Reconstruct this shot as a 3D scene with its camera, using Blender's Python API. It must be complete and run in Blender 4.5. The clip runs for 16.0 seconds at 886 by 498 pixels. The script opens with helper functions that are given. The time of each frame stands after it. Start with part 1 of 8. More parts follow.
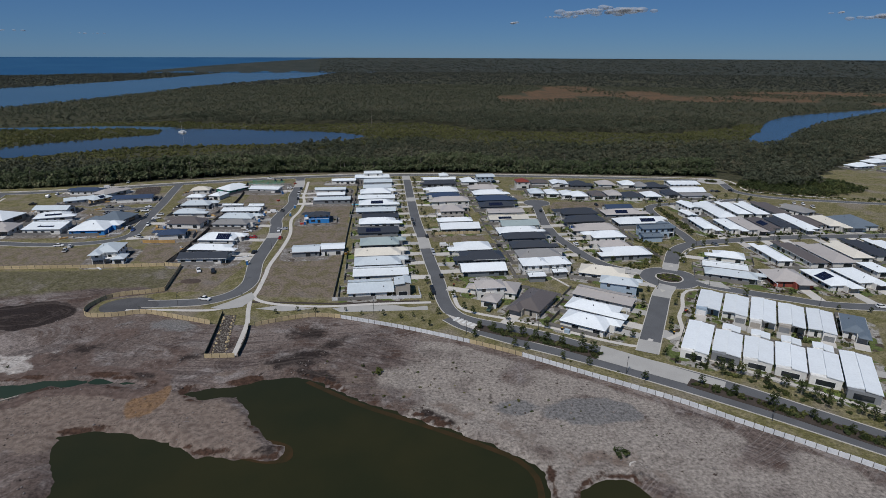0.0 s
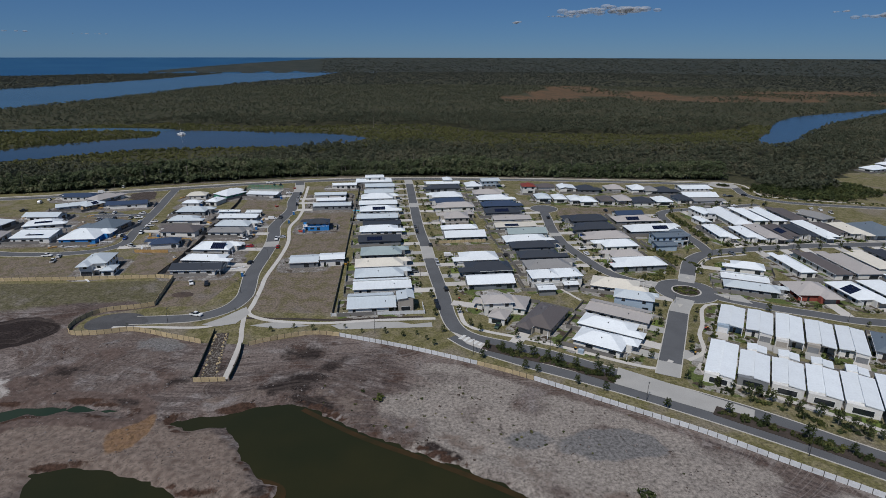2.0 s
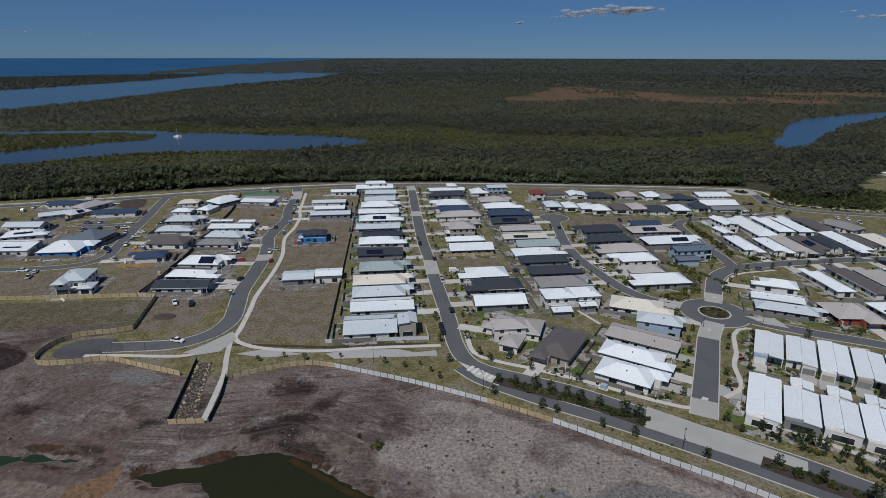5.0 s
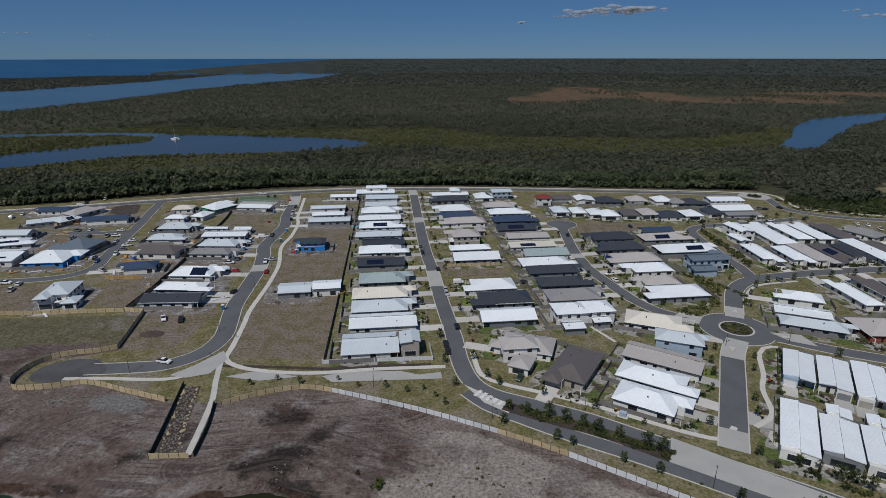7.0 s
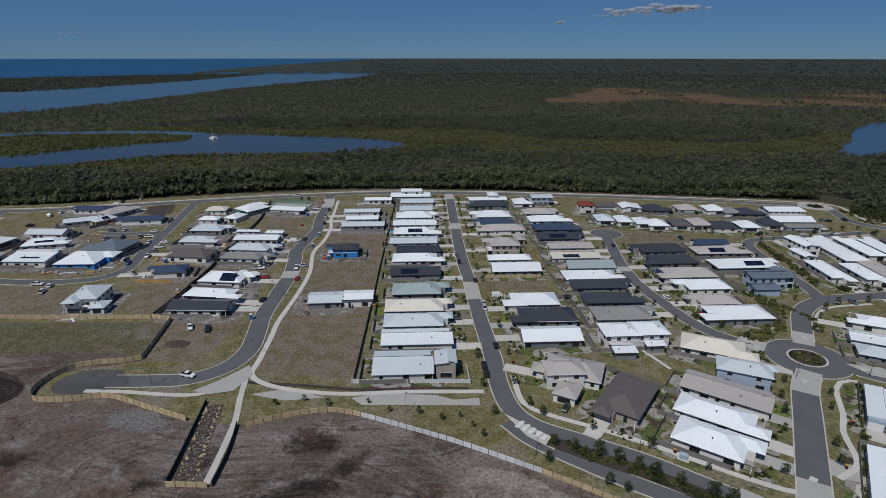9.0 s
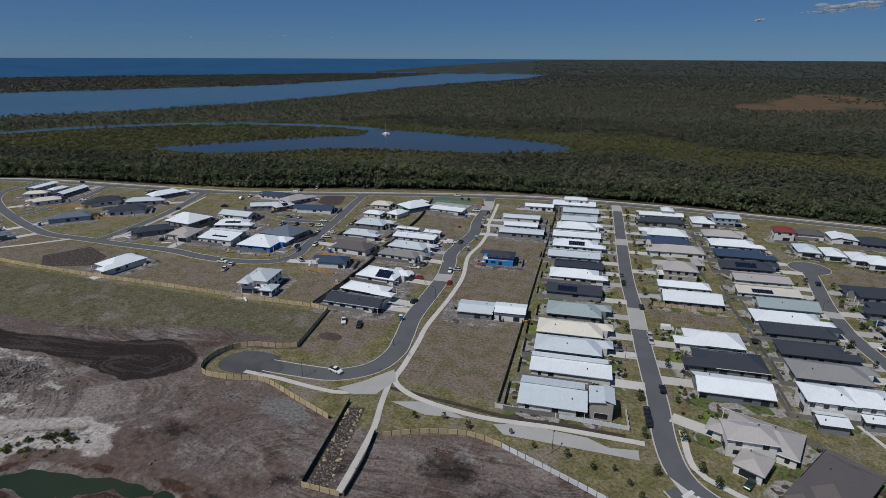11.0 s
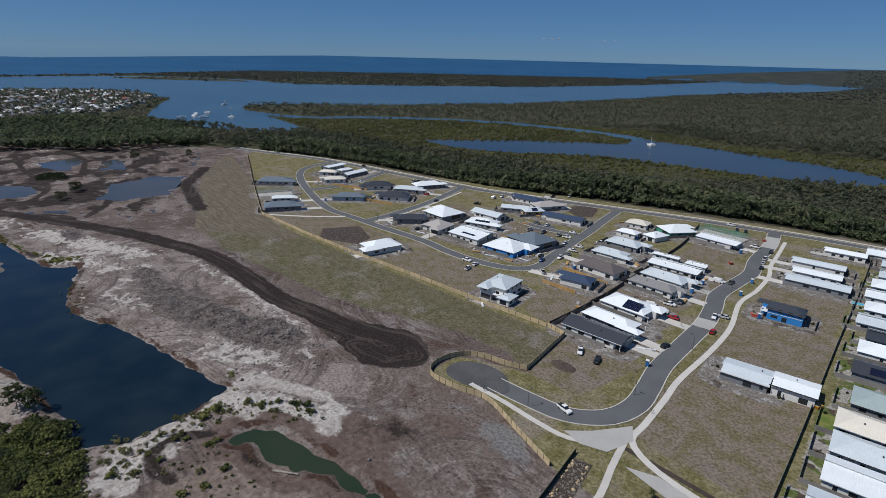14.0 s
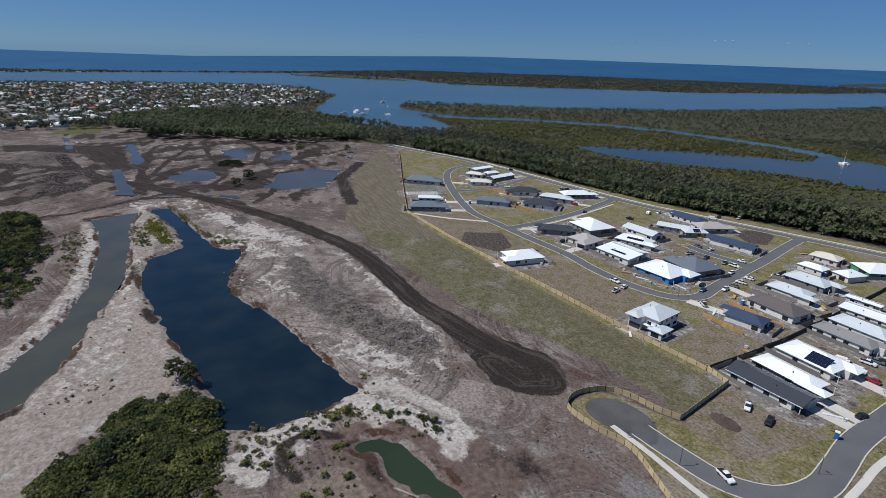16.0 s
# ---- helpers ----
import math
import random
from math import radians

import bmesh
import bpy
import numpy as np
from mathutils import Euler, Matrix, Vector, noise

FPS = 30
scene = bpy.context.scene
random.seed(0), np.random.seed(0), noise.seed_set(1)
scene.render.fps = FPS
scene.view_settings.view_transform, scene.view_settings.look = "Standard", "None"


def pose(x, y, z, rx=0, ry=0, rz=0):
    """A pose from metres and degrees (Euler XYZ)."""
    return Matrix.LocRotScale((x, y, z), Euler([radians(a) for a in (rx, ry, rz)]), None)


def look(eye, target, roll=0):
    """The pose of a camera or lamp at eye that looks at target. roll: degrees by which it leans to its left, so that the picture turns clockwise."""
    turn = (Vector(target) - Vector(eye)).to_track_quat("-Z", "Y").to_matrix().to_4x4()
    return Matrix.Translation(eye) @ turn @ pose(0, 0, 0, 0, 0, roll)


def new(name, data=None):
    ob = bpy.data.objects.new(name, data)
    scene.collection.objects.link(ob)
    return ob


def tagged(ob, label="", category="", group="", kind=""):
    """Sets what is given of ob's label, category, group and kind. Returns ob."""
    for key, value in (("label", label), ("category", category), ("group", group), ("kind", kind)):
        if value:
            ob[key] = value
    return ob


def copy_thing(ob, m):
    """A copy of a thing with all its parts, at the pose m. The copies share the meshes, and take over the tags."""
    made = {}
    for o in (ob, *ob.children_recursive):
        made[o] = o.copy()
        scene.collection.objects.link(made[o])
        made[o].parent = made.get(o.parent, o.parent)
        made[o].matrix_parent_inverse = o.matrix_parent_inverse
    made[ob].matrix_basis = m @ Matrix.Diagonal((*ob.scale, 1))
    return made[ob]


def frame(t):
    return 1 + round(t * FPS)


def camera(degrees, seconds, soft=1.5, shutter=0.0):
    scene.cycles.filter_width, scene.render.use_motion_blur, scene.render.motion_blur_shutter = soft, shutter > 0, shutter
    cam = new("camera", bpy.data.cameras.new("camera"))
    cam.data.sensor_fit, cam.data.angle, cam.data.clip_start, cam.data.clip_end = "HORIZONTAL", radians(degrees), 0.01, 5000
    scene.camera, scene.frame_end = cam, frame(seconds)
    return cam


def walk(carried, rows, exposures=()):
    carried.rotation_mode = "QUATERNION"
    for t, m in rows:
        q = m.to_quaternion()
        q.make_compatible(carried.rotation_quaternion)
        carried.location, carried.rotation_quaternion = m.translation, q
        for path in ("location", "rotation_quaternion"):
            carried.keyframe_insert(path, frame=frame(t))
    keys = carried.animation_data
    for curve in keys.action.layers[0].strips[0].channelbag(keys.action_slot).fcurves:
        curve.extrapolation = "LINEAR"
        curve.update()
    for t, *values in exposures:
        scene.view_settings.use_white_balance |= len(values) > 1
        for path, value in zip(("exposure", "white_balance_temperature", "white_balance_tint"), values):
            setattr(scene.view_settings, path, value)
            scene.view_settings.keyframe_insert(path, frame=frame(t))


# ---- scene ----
cam = camera(76.91, 16.0, 0.6)


def eye(x, y, z, down, left, lean):
    """The drone's pose: place, degrees below the horizon, degrees turned left, lean."""
    return pose(x, y, z, 90 - down, 0, left) @ pose(0, 0, 0, 0, 0, lean)


PATH = [
    (0.0, eye(-0.00, -0.00, 100.00, 19.16, -0.00, 0.23)),
    (1.0, eye(-0.62, 7.27, 100.37, 19.18, 0.10, 0.12)),
    (2.0, eye(-1.13, 14.25, 100.70, 19.19, 0.25, 0.12)),
    (3.0, eye(-1.63, 21.52, 100.80, 19.18, 0.35, 0.11)),
    (4.0, eye(-2.24, 29.18, 100.47, 19.16, 0.38, 0.15)),
    (6.5, eye(-3.31, 47.10, 100.57, 19.12, 0.71, -0.06)),
    (7.0, eye(-3.86, 50.85, 100.56, 19.12, 0.67, -0.06)),
    (7.5, eye(-4.26, 54.45, 100.59, 19.10, 0.72, -0.04)),
    (8.0, eye(-4.58, 58.03, 100.69, 19.12, 0.84, 0.01)),
    (8.2, eye(-5.02, 59.59, 100.59, 19.12, 1.03, 0.01)),
    (8.6, eye(-5.89, 62.71, 100.41, 19.12, 2.15, 0.01)),
    (9.0, eye(-6.76, 65.84, 100.22, 19.12, 4.20, 0.01)),
    (9.4, eye(-7.63, 68.96, 100.03, 19.11, 7.20, 0.01)),
    (9.8, eye(-8.50, 72.08, 99.84, 19.11, 10.55, 0.01)),
    (10.2, eye(-9.37, 75.21, 99.66, 19.10, 13.95, 0.02)),
    (10.5, eye(-10.02, 77.55, 99.52, 19.10, 16.49, 0.02)),
    (11.0, eye(-11.93, 80.55, 99.50, 19.07, 20.72, 0.24)),
    (11.5, eye(-13.67, 83.58, 99.51, 19.10, 25.12, 0.32)),
    (12.0, eye(-15.53, 86.43, 99.26, 19.06, 29.59, 0.46)),
    (12.5, eye(-17.86, 89.01, 98.83, 18.96, 33.98, 0.72)),
    (13.0, eye(-20.64, 91.35, 98.62, 18.95, 38.24, 0.95)),
    (13.5, eye(-23.64, 93.29, 98.64, 19.02, 42.27, 1.16)),
    (14.0, eye(-26.65, 94.68, 98.80, 19.10, 46.03, 1.44)),
    (14.5, eye(-29.68, 95.76, 98.98, 19.18, 49.68, 1.74)),
    (15.0, eye(-32.77, 96.89, 99.01, 19.26, 53.39, 1.99)),
    (15.5, eye(-35.68, 98.27, 98.97, 19.33, 57.13, 2.07)),
    (16.0, eye(-38.27, 99.88, 99.01, 19.38, 60.79, 1.95)),
]
walk(cam, PATH, ((0, -0.14), (3, -0.22), (6.5, -0.31), (8, -0.31), (10.5, -0.26), (12.5, -0.18), (14.5, 0.13), (16, 0.25)))

# world, sun
world = bpy.data.worlds.new("sky")
scene.world = world
world.use_nodes = True
wn = world.node_tree
sky = wn.nodes.new("ShaderNodeTexSky")
sky.sky_type, sky.sun_disc = "NISHITA", False
SUN_ELEV, SUN_AZ = radians(57), radians(210)  # azimuth from +y towards +x, where the sun stands
sky.sun_elevation, sky.sun_rotation = SUN_ELEV, SUN_AZ
sky.altitude, sky.air_density, sky.dust_density, sky.ozone_density = 1000, 0.8, 0.0, 4.0
wn.nodes["Background"].inputs["Strength"].default_value = 0.068
tint = wn.nodes.new("ShaderNodeMix")
tint.data_type, tint.blend_type = "RGBA", "MULTIPLY"
tint.inputs["Factor"].default_value, tint.inputs["B"].default_value = 1, (0.50, 0.73, 1.05, 1)
wn.links.new(sky.outputs["Color"], tint.inputs["A"])
even = wn.nodes.new("ShaderNodeMix")  # evens the glare low over the sea
even.data_type = "RGBA"
even.inputs["Factor"].default_value, even.inputs["B"].default_value = 0.58, (0.70, 1.80, 3.75, 1)
wn.links.new(tint.outputs["Result"], even.inputs["A"])
wn.links.new(even.outputs["Result"], wn.nodes["Background"].inputs["Color"])
sun = new("sun", bpy.data.lights.new("sun", "SUN"))
sun.data.energy, sun.data.angle, sun.data.color = 3.7, radians(0.53), (1.0, 0.975, 0.945)
toward = Vector((math.sin(SUN_AZ) * math.cos(SUN_ELEV), math.cos(SUN_AZ) * math.cos(SUN_ELEV), math.sin(SUN_ELEV)))
sun.matrix_world = look(toward * 300, (0, 0, 0))

# ---- materials ----
MATS = {}


def surf(name, rgb, rough=0.6, var=0.12, scale=0.6, fine=9.0, bump=0.0, metal=0.0, spread=0.0, other=None, spec=0.4, world_space=True, ribs=0.0):
    """A surface with a broad and a fine variation. spread: change from object to object; other: a second colour in patches; ribs: metres between ribs."""
    m = bpy.data.materials.new(name)
    m.use_nodes = True
    MATS[name] = m
    nt, b = m.node_tree, m.node_tree.nodes["Principled BSDF"]
    add, link = nt.nodes.new, nt.links.new
    if world_space:
        at = add("ShaderNodeNewGeometry").outputs["Position"]
    else:
        at = add("ShaderNodeTexCoord").outputs["Object"]
    n1, n2 = add("ShaderNodeTexNoise"), add("ShaderNodeTexNoise")
    for n, s in ((n1, scale), (n2, fine)):
        n.inputs["Scale"].default_value, n.inputs["Detail"].default_value = s, 5
        link(at, n.inputs["Vector"])
    base = add("ShaderNodeMix")
    base.data_type = "RGBA"
    base.inputs["A"].default_value = (*rgb, 1)
    base.inputs["B"].default_value = (*(other or [c * 0.72 for c in rgb]), 1)
    ramp = add("ShaderNodeValToRGB")
    ramp.color_ramp.elements[0].position, ramp.color_ramp.elements[1].position = 0.42, 0.62
    link(n1.outputs["Fac"], ramp.inputs["Fac"])
    if other:
        link(ramp.outputs["Color"], base.inputs["Factor"])
    else:
        k = add("ShaderNodeMath")
        k.operation = "MULTIPLY"
        k.inputs[1].default_value = min(1, var * 3)
        link(ramp.outputs["Color"], k.inputs[0])
        link(k.outputs[0], base.inputs["Factor"])
    hsv = add("ShaderNodeHueSaturation")
    link(base.outputs["Result"], hsv.inputs["Color"])
    v = add("ShaderNodeMapRange")
    v.inputs["From Min"].default_value, v.inputs["From Max"].default_value = 0.3, 0.7
    v.inputs["To Min"].default_value, v.inputs["To Max"].default_value = 1 - var, 1 + var
    link(n2.outputs["Fac"], v.inputs["Value"])
    value = v.outputs["Result"]
    if spread:
        info = add("ShaderNodeObjectInfo")
        s = add("ShaderNodeMapRange")
        s.inputs["To Min"].default_value, s.inputs["To Max"].default_value = 1 - spread, 1 + spread
        link(info.outputs["Random"], s.inputs["Value"])
        k2 = add("ShaderNodeMath")
        k2.operation = "MULTIPLY"
        link(value, k2.inputs[0])
        link(s.outputs["Result"], k2.inputs[1])
        value = k2.outputs[0]
    link(value, hsv.inputs["Value"])
    link(hsv.outputs["Color"], b.inputs["Base Color"])
    b.inputs["Roughness"].default_value, b.inputs["Metallic"].default_value = rough, metal
    b.inputs["Specular IOR Level"].default_value = spec
    height = n2.outputs["Fac"] if bump else None
    dist = bump
    if ribs:
        w = add("ShaderNodeTexWave")
        w.inputs["Scale"].default_value = 1 / ribs / 3.2
        w.bands_direction = "X"
        link(add("ShaderNodeTexCoord").outputs["Object"], w.inputs["Vector"])
        height, dist = w.outputs["Fac"], 0.03
    if height:
        bp = add("ShaderNodeBump")
        bp.inputs["Strength"].default_value, bp.inputs["Distance"].default_value = 0.6, dist
        link(height, bp.inputs["Height"])
        link(bp.outputs["Normal"], b.inputs["Normal"])
    return m


def leaves(name, a, c, dark=0.55):
    """Foliage: woods, trees and single sprays each take a colour between a and c of their own."""
    m = bpy.data.materials.new(name)
    m.use_nodes = True
    MATS[name] = m
    nt, b = m.node_tree, m.node_tree.nodes["Principled BSDF"]
    add, link = nt.nodes.new, nt.links.new
    g = add("ShaderNodeNewGeometry")
    ramp = add("ShaderNodeValToRGB")
    e = ramp.color_ramp.elements
    e[0].color, e[1].color = (*[x * dark for x in a], 1), (*c, 1)
    mid = e.new(0.5)
    mid.color = (*a, 1)
    broad, fine = add("ShaderNodeTexNoise"), add("ShaderNodeTexNoise")
    broad.inputs["Scale"].default_value, fine.inputs["Scale"].default_value, fine.inputs["Detail"].default_value = 0.012, 1.6, 4
    link(g.outputs["Position"], broad.inputs["Vector"])
    link(g.outputs["Position"], fine.inputs["Vector"])
    tree = add("ShaderNodeTexNoise")
    tree.inputs["Scale"].default_value, tree.inputs["Detail"].default_value = 0.14, 2
    link(g.outputs["Position"], tree.inputs["Vector"])
    total = None
    for source, weight in ((g.outputs["Random Per Island"], 0.42), (broad.outputs["Fac"], 1.5), (tree.outputs["Fac"], 1.7)):
        s3 = add("ShaderNodeMath")
        s3.operation = "MULTIPLY_ADD"
        link(source, s3.inputs[0])
        s3.inputs[1].default_value = weight
        if total is None:
            s3.inputs[2].default_value = 0.5 - (0.42 + 1.5 + 1.7) / 2
        else:
            link(total, s3.inputs[2])
        total = s3.outputs[0]
    link(s3.outputs[0], ramp.inputs["Fac"])
    hsv = add("ShaderNodeHueSaturation")
    v = add("ShaderNodeMapRange")
    v.inputs["From Min"].default_value, v.inputs["From Max"].default_value = 0.3, 0.7
    v.inputs["To Min"].default_value, v.inputs["To Max"].default_value = 0.6, 1.4
    link(fine.outputs["Fac"], v.inputs["Value"])
    link(v.outputs["Result"], hsv.inputs["Value"])
    link(ramp.outputs["Color"], hsv.inputs["Color"])
    link(hsv.outputs["Color"], b.inputs["Base Color"])
    b.inputs["Roughness"].default_value, b.inputs["Specular IOR Level"].default_value = 0.7, 0.15
    bp = add("ShaderNodeBump")
    bp.inputs["Strength"].default_value, bp.inputs["Distance"].default_value = 0.5, 0.3
    link(fine.outputs["Fac"], bp.inputs["Height"])
    link(bp.outputs["Normal"], b.inputs["Normal"])
    glow, both = add("ShaderNodeBsdfTranslucent"), add("ShaderNodeMixShader")
    both.inputs["Fac"].default_value = 0.3
    link(hsv.outputs["Color"], glow.inputs["Color"])
    link(b.outputs["BSDF"], both.inputs[1])
    link(glow.outputs["BSDF"], both.inputs[2])
    link(both.outputs["Shader"], nt.nodes["Material Output"].inputs["Surface"])
    return m


def water(name, rgb, rough, wave, strength=0.3, other=None, spec=0.5, streak=0.004):
    m = bpy.data.materials.new(name)
    m.use_nodes = True
    MATS[name] = m
    nt, b = m.node_tree, m.node_tree.nodes["Principled BSDF"]
    add, link = nt.nodes.new, nt.links.new
    at = add("ShaderNodeNewGeometry").outputs["Position"]
    n, big = add("ShaderNodeTexNoise"), add("ShaderNodeTexNoise")
    n.inputs["Scale"].default_value, n.inputs["Detail"].default_value = wave, 3
    big.inputs["Scale"].default_value, big.inputs["Detail"].default_value = streak, 4
    link(at, n.inputs["Vector"])
    link(at, big.inputs["Vector"])
    mix = add("ShaderNodeMix")
    mix.data_type = "RGBA"
    mix.inputs["A"].default_value, mix.inputs["B"].default_value = (*rgb, 1), (*(other or [c * 1.5 for c in rgb]), 1)
    r = add("ShaderNodeMapRange")
    r.inputs["From Min"].default_value, r.inputs["From Max"].default_value = 0.4, 0.65
    link(big.outputs["Fac"], r.inputs["Value"])
    link(r.outputs["Result"], mix.inputs["Factor"])
    link(mix.outputs["Result"], b.inputs["Base Color"])
    b.inputs["Roughness"].default_value, b.inputs["Specular IOR Level"].default_value, b.inputs["IOR"].default_value = rough, spec, 1.33
    bp = add("ShaderNodeBump")
    bp.inputs["Strength"].default_value, bp.inputs["Distance"].default_value = strength, 0.1
    link(n.outputs["Fac"], bp.inputs["Height"])
    link(bp.outputs["Normal"], b.inputs["Normal"])
    return m


ROOFS = {"white": (0.70, 0.735, 0.755), "lt": (0.52, 0.57, 0.60), "cream": (0.62, 0.58, 0.50), "taupe": (0.40, 0.37, 0.35), "grey": (0.24, 0.235, 0.23),
         "brown": (0.115, 0.10, 0.095), "dark": (0.045, 0.05, 0.06), "slate": (0.13, 0.16, 0.19), "blue": (0.040, 0.060, 0.105),
         "green": (0.30, 0.36, 0.36), "red": (0.20, 0.045, 0.03), "teal": (0.16, 0.26, 0.24)}
ROOF_WORDS = {"white": "white", "lt": "pale blue-grey", "cream": "cream", "taupe": "taupe", "grey": "grey", "brown": "dark brown", "dark": "charcoal",
              "slate": "slate-grey", "blue": "navy blue", "green": "grey-green", "red": "red", "teal": "bare timber"}
for k, c in ROOFS.items():
    surf("roof_" + k, c, 0.42, 0.05, 0.25, 1.5, spread=0.06, spec=0.35, world_space=False, ribs=0.6)
WALLS = {"white": (0.66, 0.65, 0.62), "grey": (0.20, 0.21, 0.22), "taupe": (0.36, 0.33, 0.29), "lblue": (0.32, 0.40, 0.48), "blue": (0.03, 0.22, 0.55),
         "red": (0.28, 0.07, 0.05), "slate": (0.16, 0.18, 0.20), "timber": (0.42, 0.30, 0.17), "green": (0.08, 0.30, 0.20)}
for k, c in WALLS.items():
    surf("wall_" + k, c, 0.75, 0.08, 0.5, 4, spread=0.08)
surf("glass", (0.02, 0.025, 0.03), 0.12, 0.1, 0.3, 2, spec=0.6)
surf("frame_white", (0.7, 0.7, 0.7), 0.5, 0.05)
surf("frame_dark", (0.05, 0.05, 0.055), 0.5, 0.05)
surf("solar", (0.010, 0.014, 0.036), 0.25, 0.2, 0.8, 3, spec=0.22)
surf("lawn", (0.10, 0.140, 0.034), 0.9, 0.2, 0.4, 5, other=(0.165, 0.175, 0.055), spec=0.1)
surf("asphalt", (0.108, 0.111, 0.117), 0.9, 0.14, 0.12, 6, bump=0.01, spec=0.25)
surf("asphalt_old", (0.085, 0.085, 0.088), 0.9, 0.25, 0.15, 3, bump=0.01, spec=0.25)
surf("concrete", (0.50, 0.475, 0.44), 0.85, 0.09, 0.2, 5, spread=0.08, spec=0.25)
surf("apron", (0.37, 0.36, 0.34), 0.85, 0.08, 0.15, 5, spec=0.25)
surf("kerb", (0.46, 0.44, 0.40), 0.85, 0.08, 0.5, 5, spec=0.25)
surf("paint", (0.62, 0.62, 0.60), 0.7, 0.15, 0.5, 5)
surf("timber", (0.50, 0.395, 0.235), 0.8, 0.14, 0.8, 6, spread=0.14)
surf("timber_dark", (0.06, 0.05, 0.042), 0.8, 0.15, 0.8, 6, spread=0.15)
surf("timber_new", (0.44, 0.27, 0.10), 0.8, 0.14, 0.8, 6, spread=0.12)
surf("panel_white", (0.62, 0.63, 0.64), 0.6, 0.08, 0.6, 4, spread=0.07)
surf("fence_grey", (0.20, 0.19, 0.18), 0.8, 0.14, 0.5, 4, spread=0.2)
surf("fence_green", (0.012, 0.035, 0.025), 0.8, 0.2, 0.8, 5)
surf("steel", (0.10, 0.10, 0.10), 0.5, 0.1, metal=0.6)
surf("trunk", (0.30, 0.27, 0.23), 0.9, 0.2, 0.6, 5, other=(0.16, 0.13, 0.11))
surf("mulch", (0.055, 0.042, 0.034), 0.95, 0.3, 0.5, 4, bump=0.05)
surf("rubble", (0.19, 0.17, 0.15), 0.9, 0.3, 0.5, 3, bump=0.1)
surf("soil_pile", (0.075, 0.055, 0.045), 0.95, 0.3, 0.3, 2, bump=0.15)
surf("clod", (0.21, 0.185, 0.175), 0.95, 0.3, 0.3, 2, other=(0.115, 0.098, 0.09))
surf("plastic_green", (0.05, 0.55, 0.08), 0.4)
surf("plastic_blue", (0.03, 0.16, 0.42), 0.4, spread=0.15)
surf("skip_yellow", (0.50, 0.26, 0.03), 0.5)
surf("skip_red", (0.45, 0.05, 0.03), 0.5, spread=0.2)
surf("pool", (0.05, 0.42, 0.62), 0.1)
surf("tyre", (0.015, 0.015, 0.016), 0.8)
CARS = {"white": (0.72, 0.72, 0.72), "black": (0.012, 0.013, 0.015), "grey": (0.12, 0.13, 0.14), "silver": (0.42, 0.43, 0.45), "red": (0.35, 0.012, 0.015),
        "blue": (0.02, 0.06, 0.22), "green": (0.03, 0.06, 0.04)}
def town_roof():
    """Mixed roofs, each house in a tone of its own."""
    m = surf("town_roof", (0.3, 0.3, 0.3), 0.6, 0.05)
    nt = m.node_tree
    ramp = nt.nodes.new("ShaderNodeValToRGB")
    ramp.color_ramp.interpolation = "CONSTANT"
    tones = ((0.0, "white"), (0.05, "lt"), (0.10, "taupe"), (0.26, "grey"), (0.52, "brown"), (0.76, "slate"), (0.93, "cream"), (0.95, "red"))
    for k, (at, tone) in enumerate(tones):
        e = ramp.color_ramp.elements[k] if k < 2 else ramp.color_ramp.elements.new(at)
        e.position, e.color = at, (*ROOFS[tone], 1)
    nt.links.new(nt.nodes.new("ShaderNodeNewGeometry").outputs["Random Per Island"], ramp.inputs["Fac"])
    nt.links.new(ramp.outputs["Color"], nt.nodes["Principled BSDF"].inputs["Base Color"])


town_roof()
for k, c in CARS.items():
    surf("car_" + k, c, 0.25, 0.03, spec=0.6)
leaves("leaf_forest", (0.082, 0.093, 0.060), (0.140, 0.128, 0.084), 0.72)
leaves("leaf_gum", (0.088, 0.112, 0.056), (0.178, 0.178, 0.104), 0.62)
# distant foliage: the haze of distance is put into this darker, bluer green
leaves("leaf_far_haze", (0.058, 0.066, 0.054), (0.092, 0.088, 0.070), 0.75)
leaves("leaf_mangrove", (0.100, 0.106, 0.040), (0.150, 0.140, 0.056), 0.8)
leaves("leaf_street", (0.056, 0.074, 0.028), (0.125, 0.132, 0.048))
leaves("leaf_bright", (0.055, 0.090, 0.022), (0.13, 0.16, 0.04))
leaves("leaf_thicket", (0.085, 0.100, 0.030), (0.20, 0.20, 0.065), 0.4)
leaves("leaf_dark", (0.034, 0.050, 0.022), (0.075, 0.088, 0.036))
leaves("reed", (0.17, 0.175, 0.035), (0.30, 0.27, 0.08), 0.6)
leaves("scrub", (0.11, 0.115, 0.045), (0.22, 0.20, 0.085))
water("water_bay", (0.036, 0.072, 0.104), 0.22, 0.15, 0.25, (0.050, 0.090, 0.120), 0.5)
water("water_sea", (0.014, 0.064, 0.140), 0.35, 0.05, 0.2, (0.020, 0.078, 0.155), 0.24)
water("water_creek", (0.026, 0.050, 0.080), 0.2, 0.2, 0.2, (0.034, 0.060, 0.090), 0.32)
water("water_river", (0.022, 0.032, 0.040), 0.12, 0.3, 0.15, (0.042, 0.046, 0.044), 0.27)
water("water_brown", (0.019, 0.021, 0.009), 0.05, 0.6, 0.03, (0.026, 0.025, 0.010), 0.22, 0.03)
water("water_blue", (0.005, 0.012, 0.020), 0.08, 0.6, 0.06, (0.012, 0.020, 0.026), 0.5, 0.05)
water("water_green", (0.020, 0.034, 0.020), 0.08, 0.6, 0.05, (0.028, 0.040, 0.024), 0.27, 0.05)
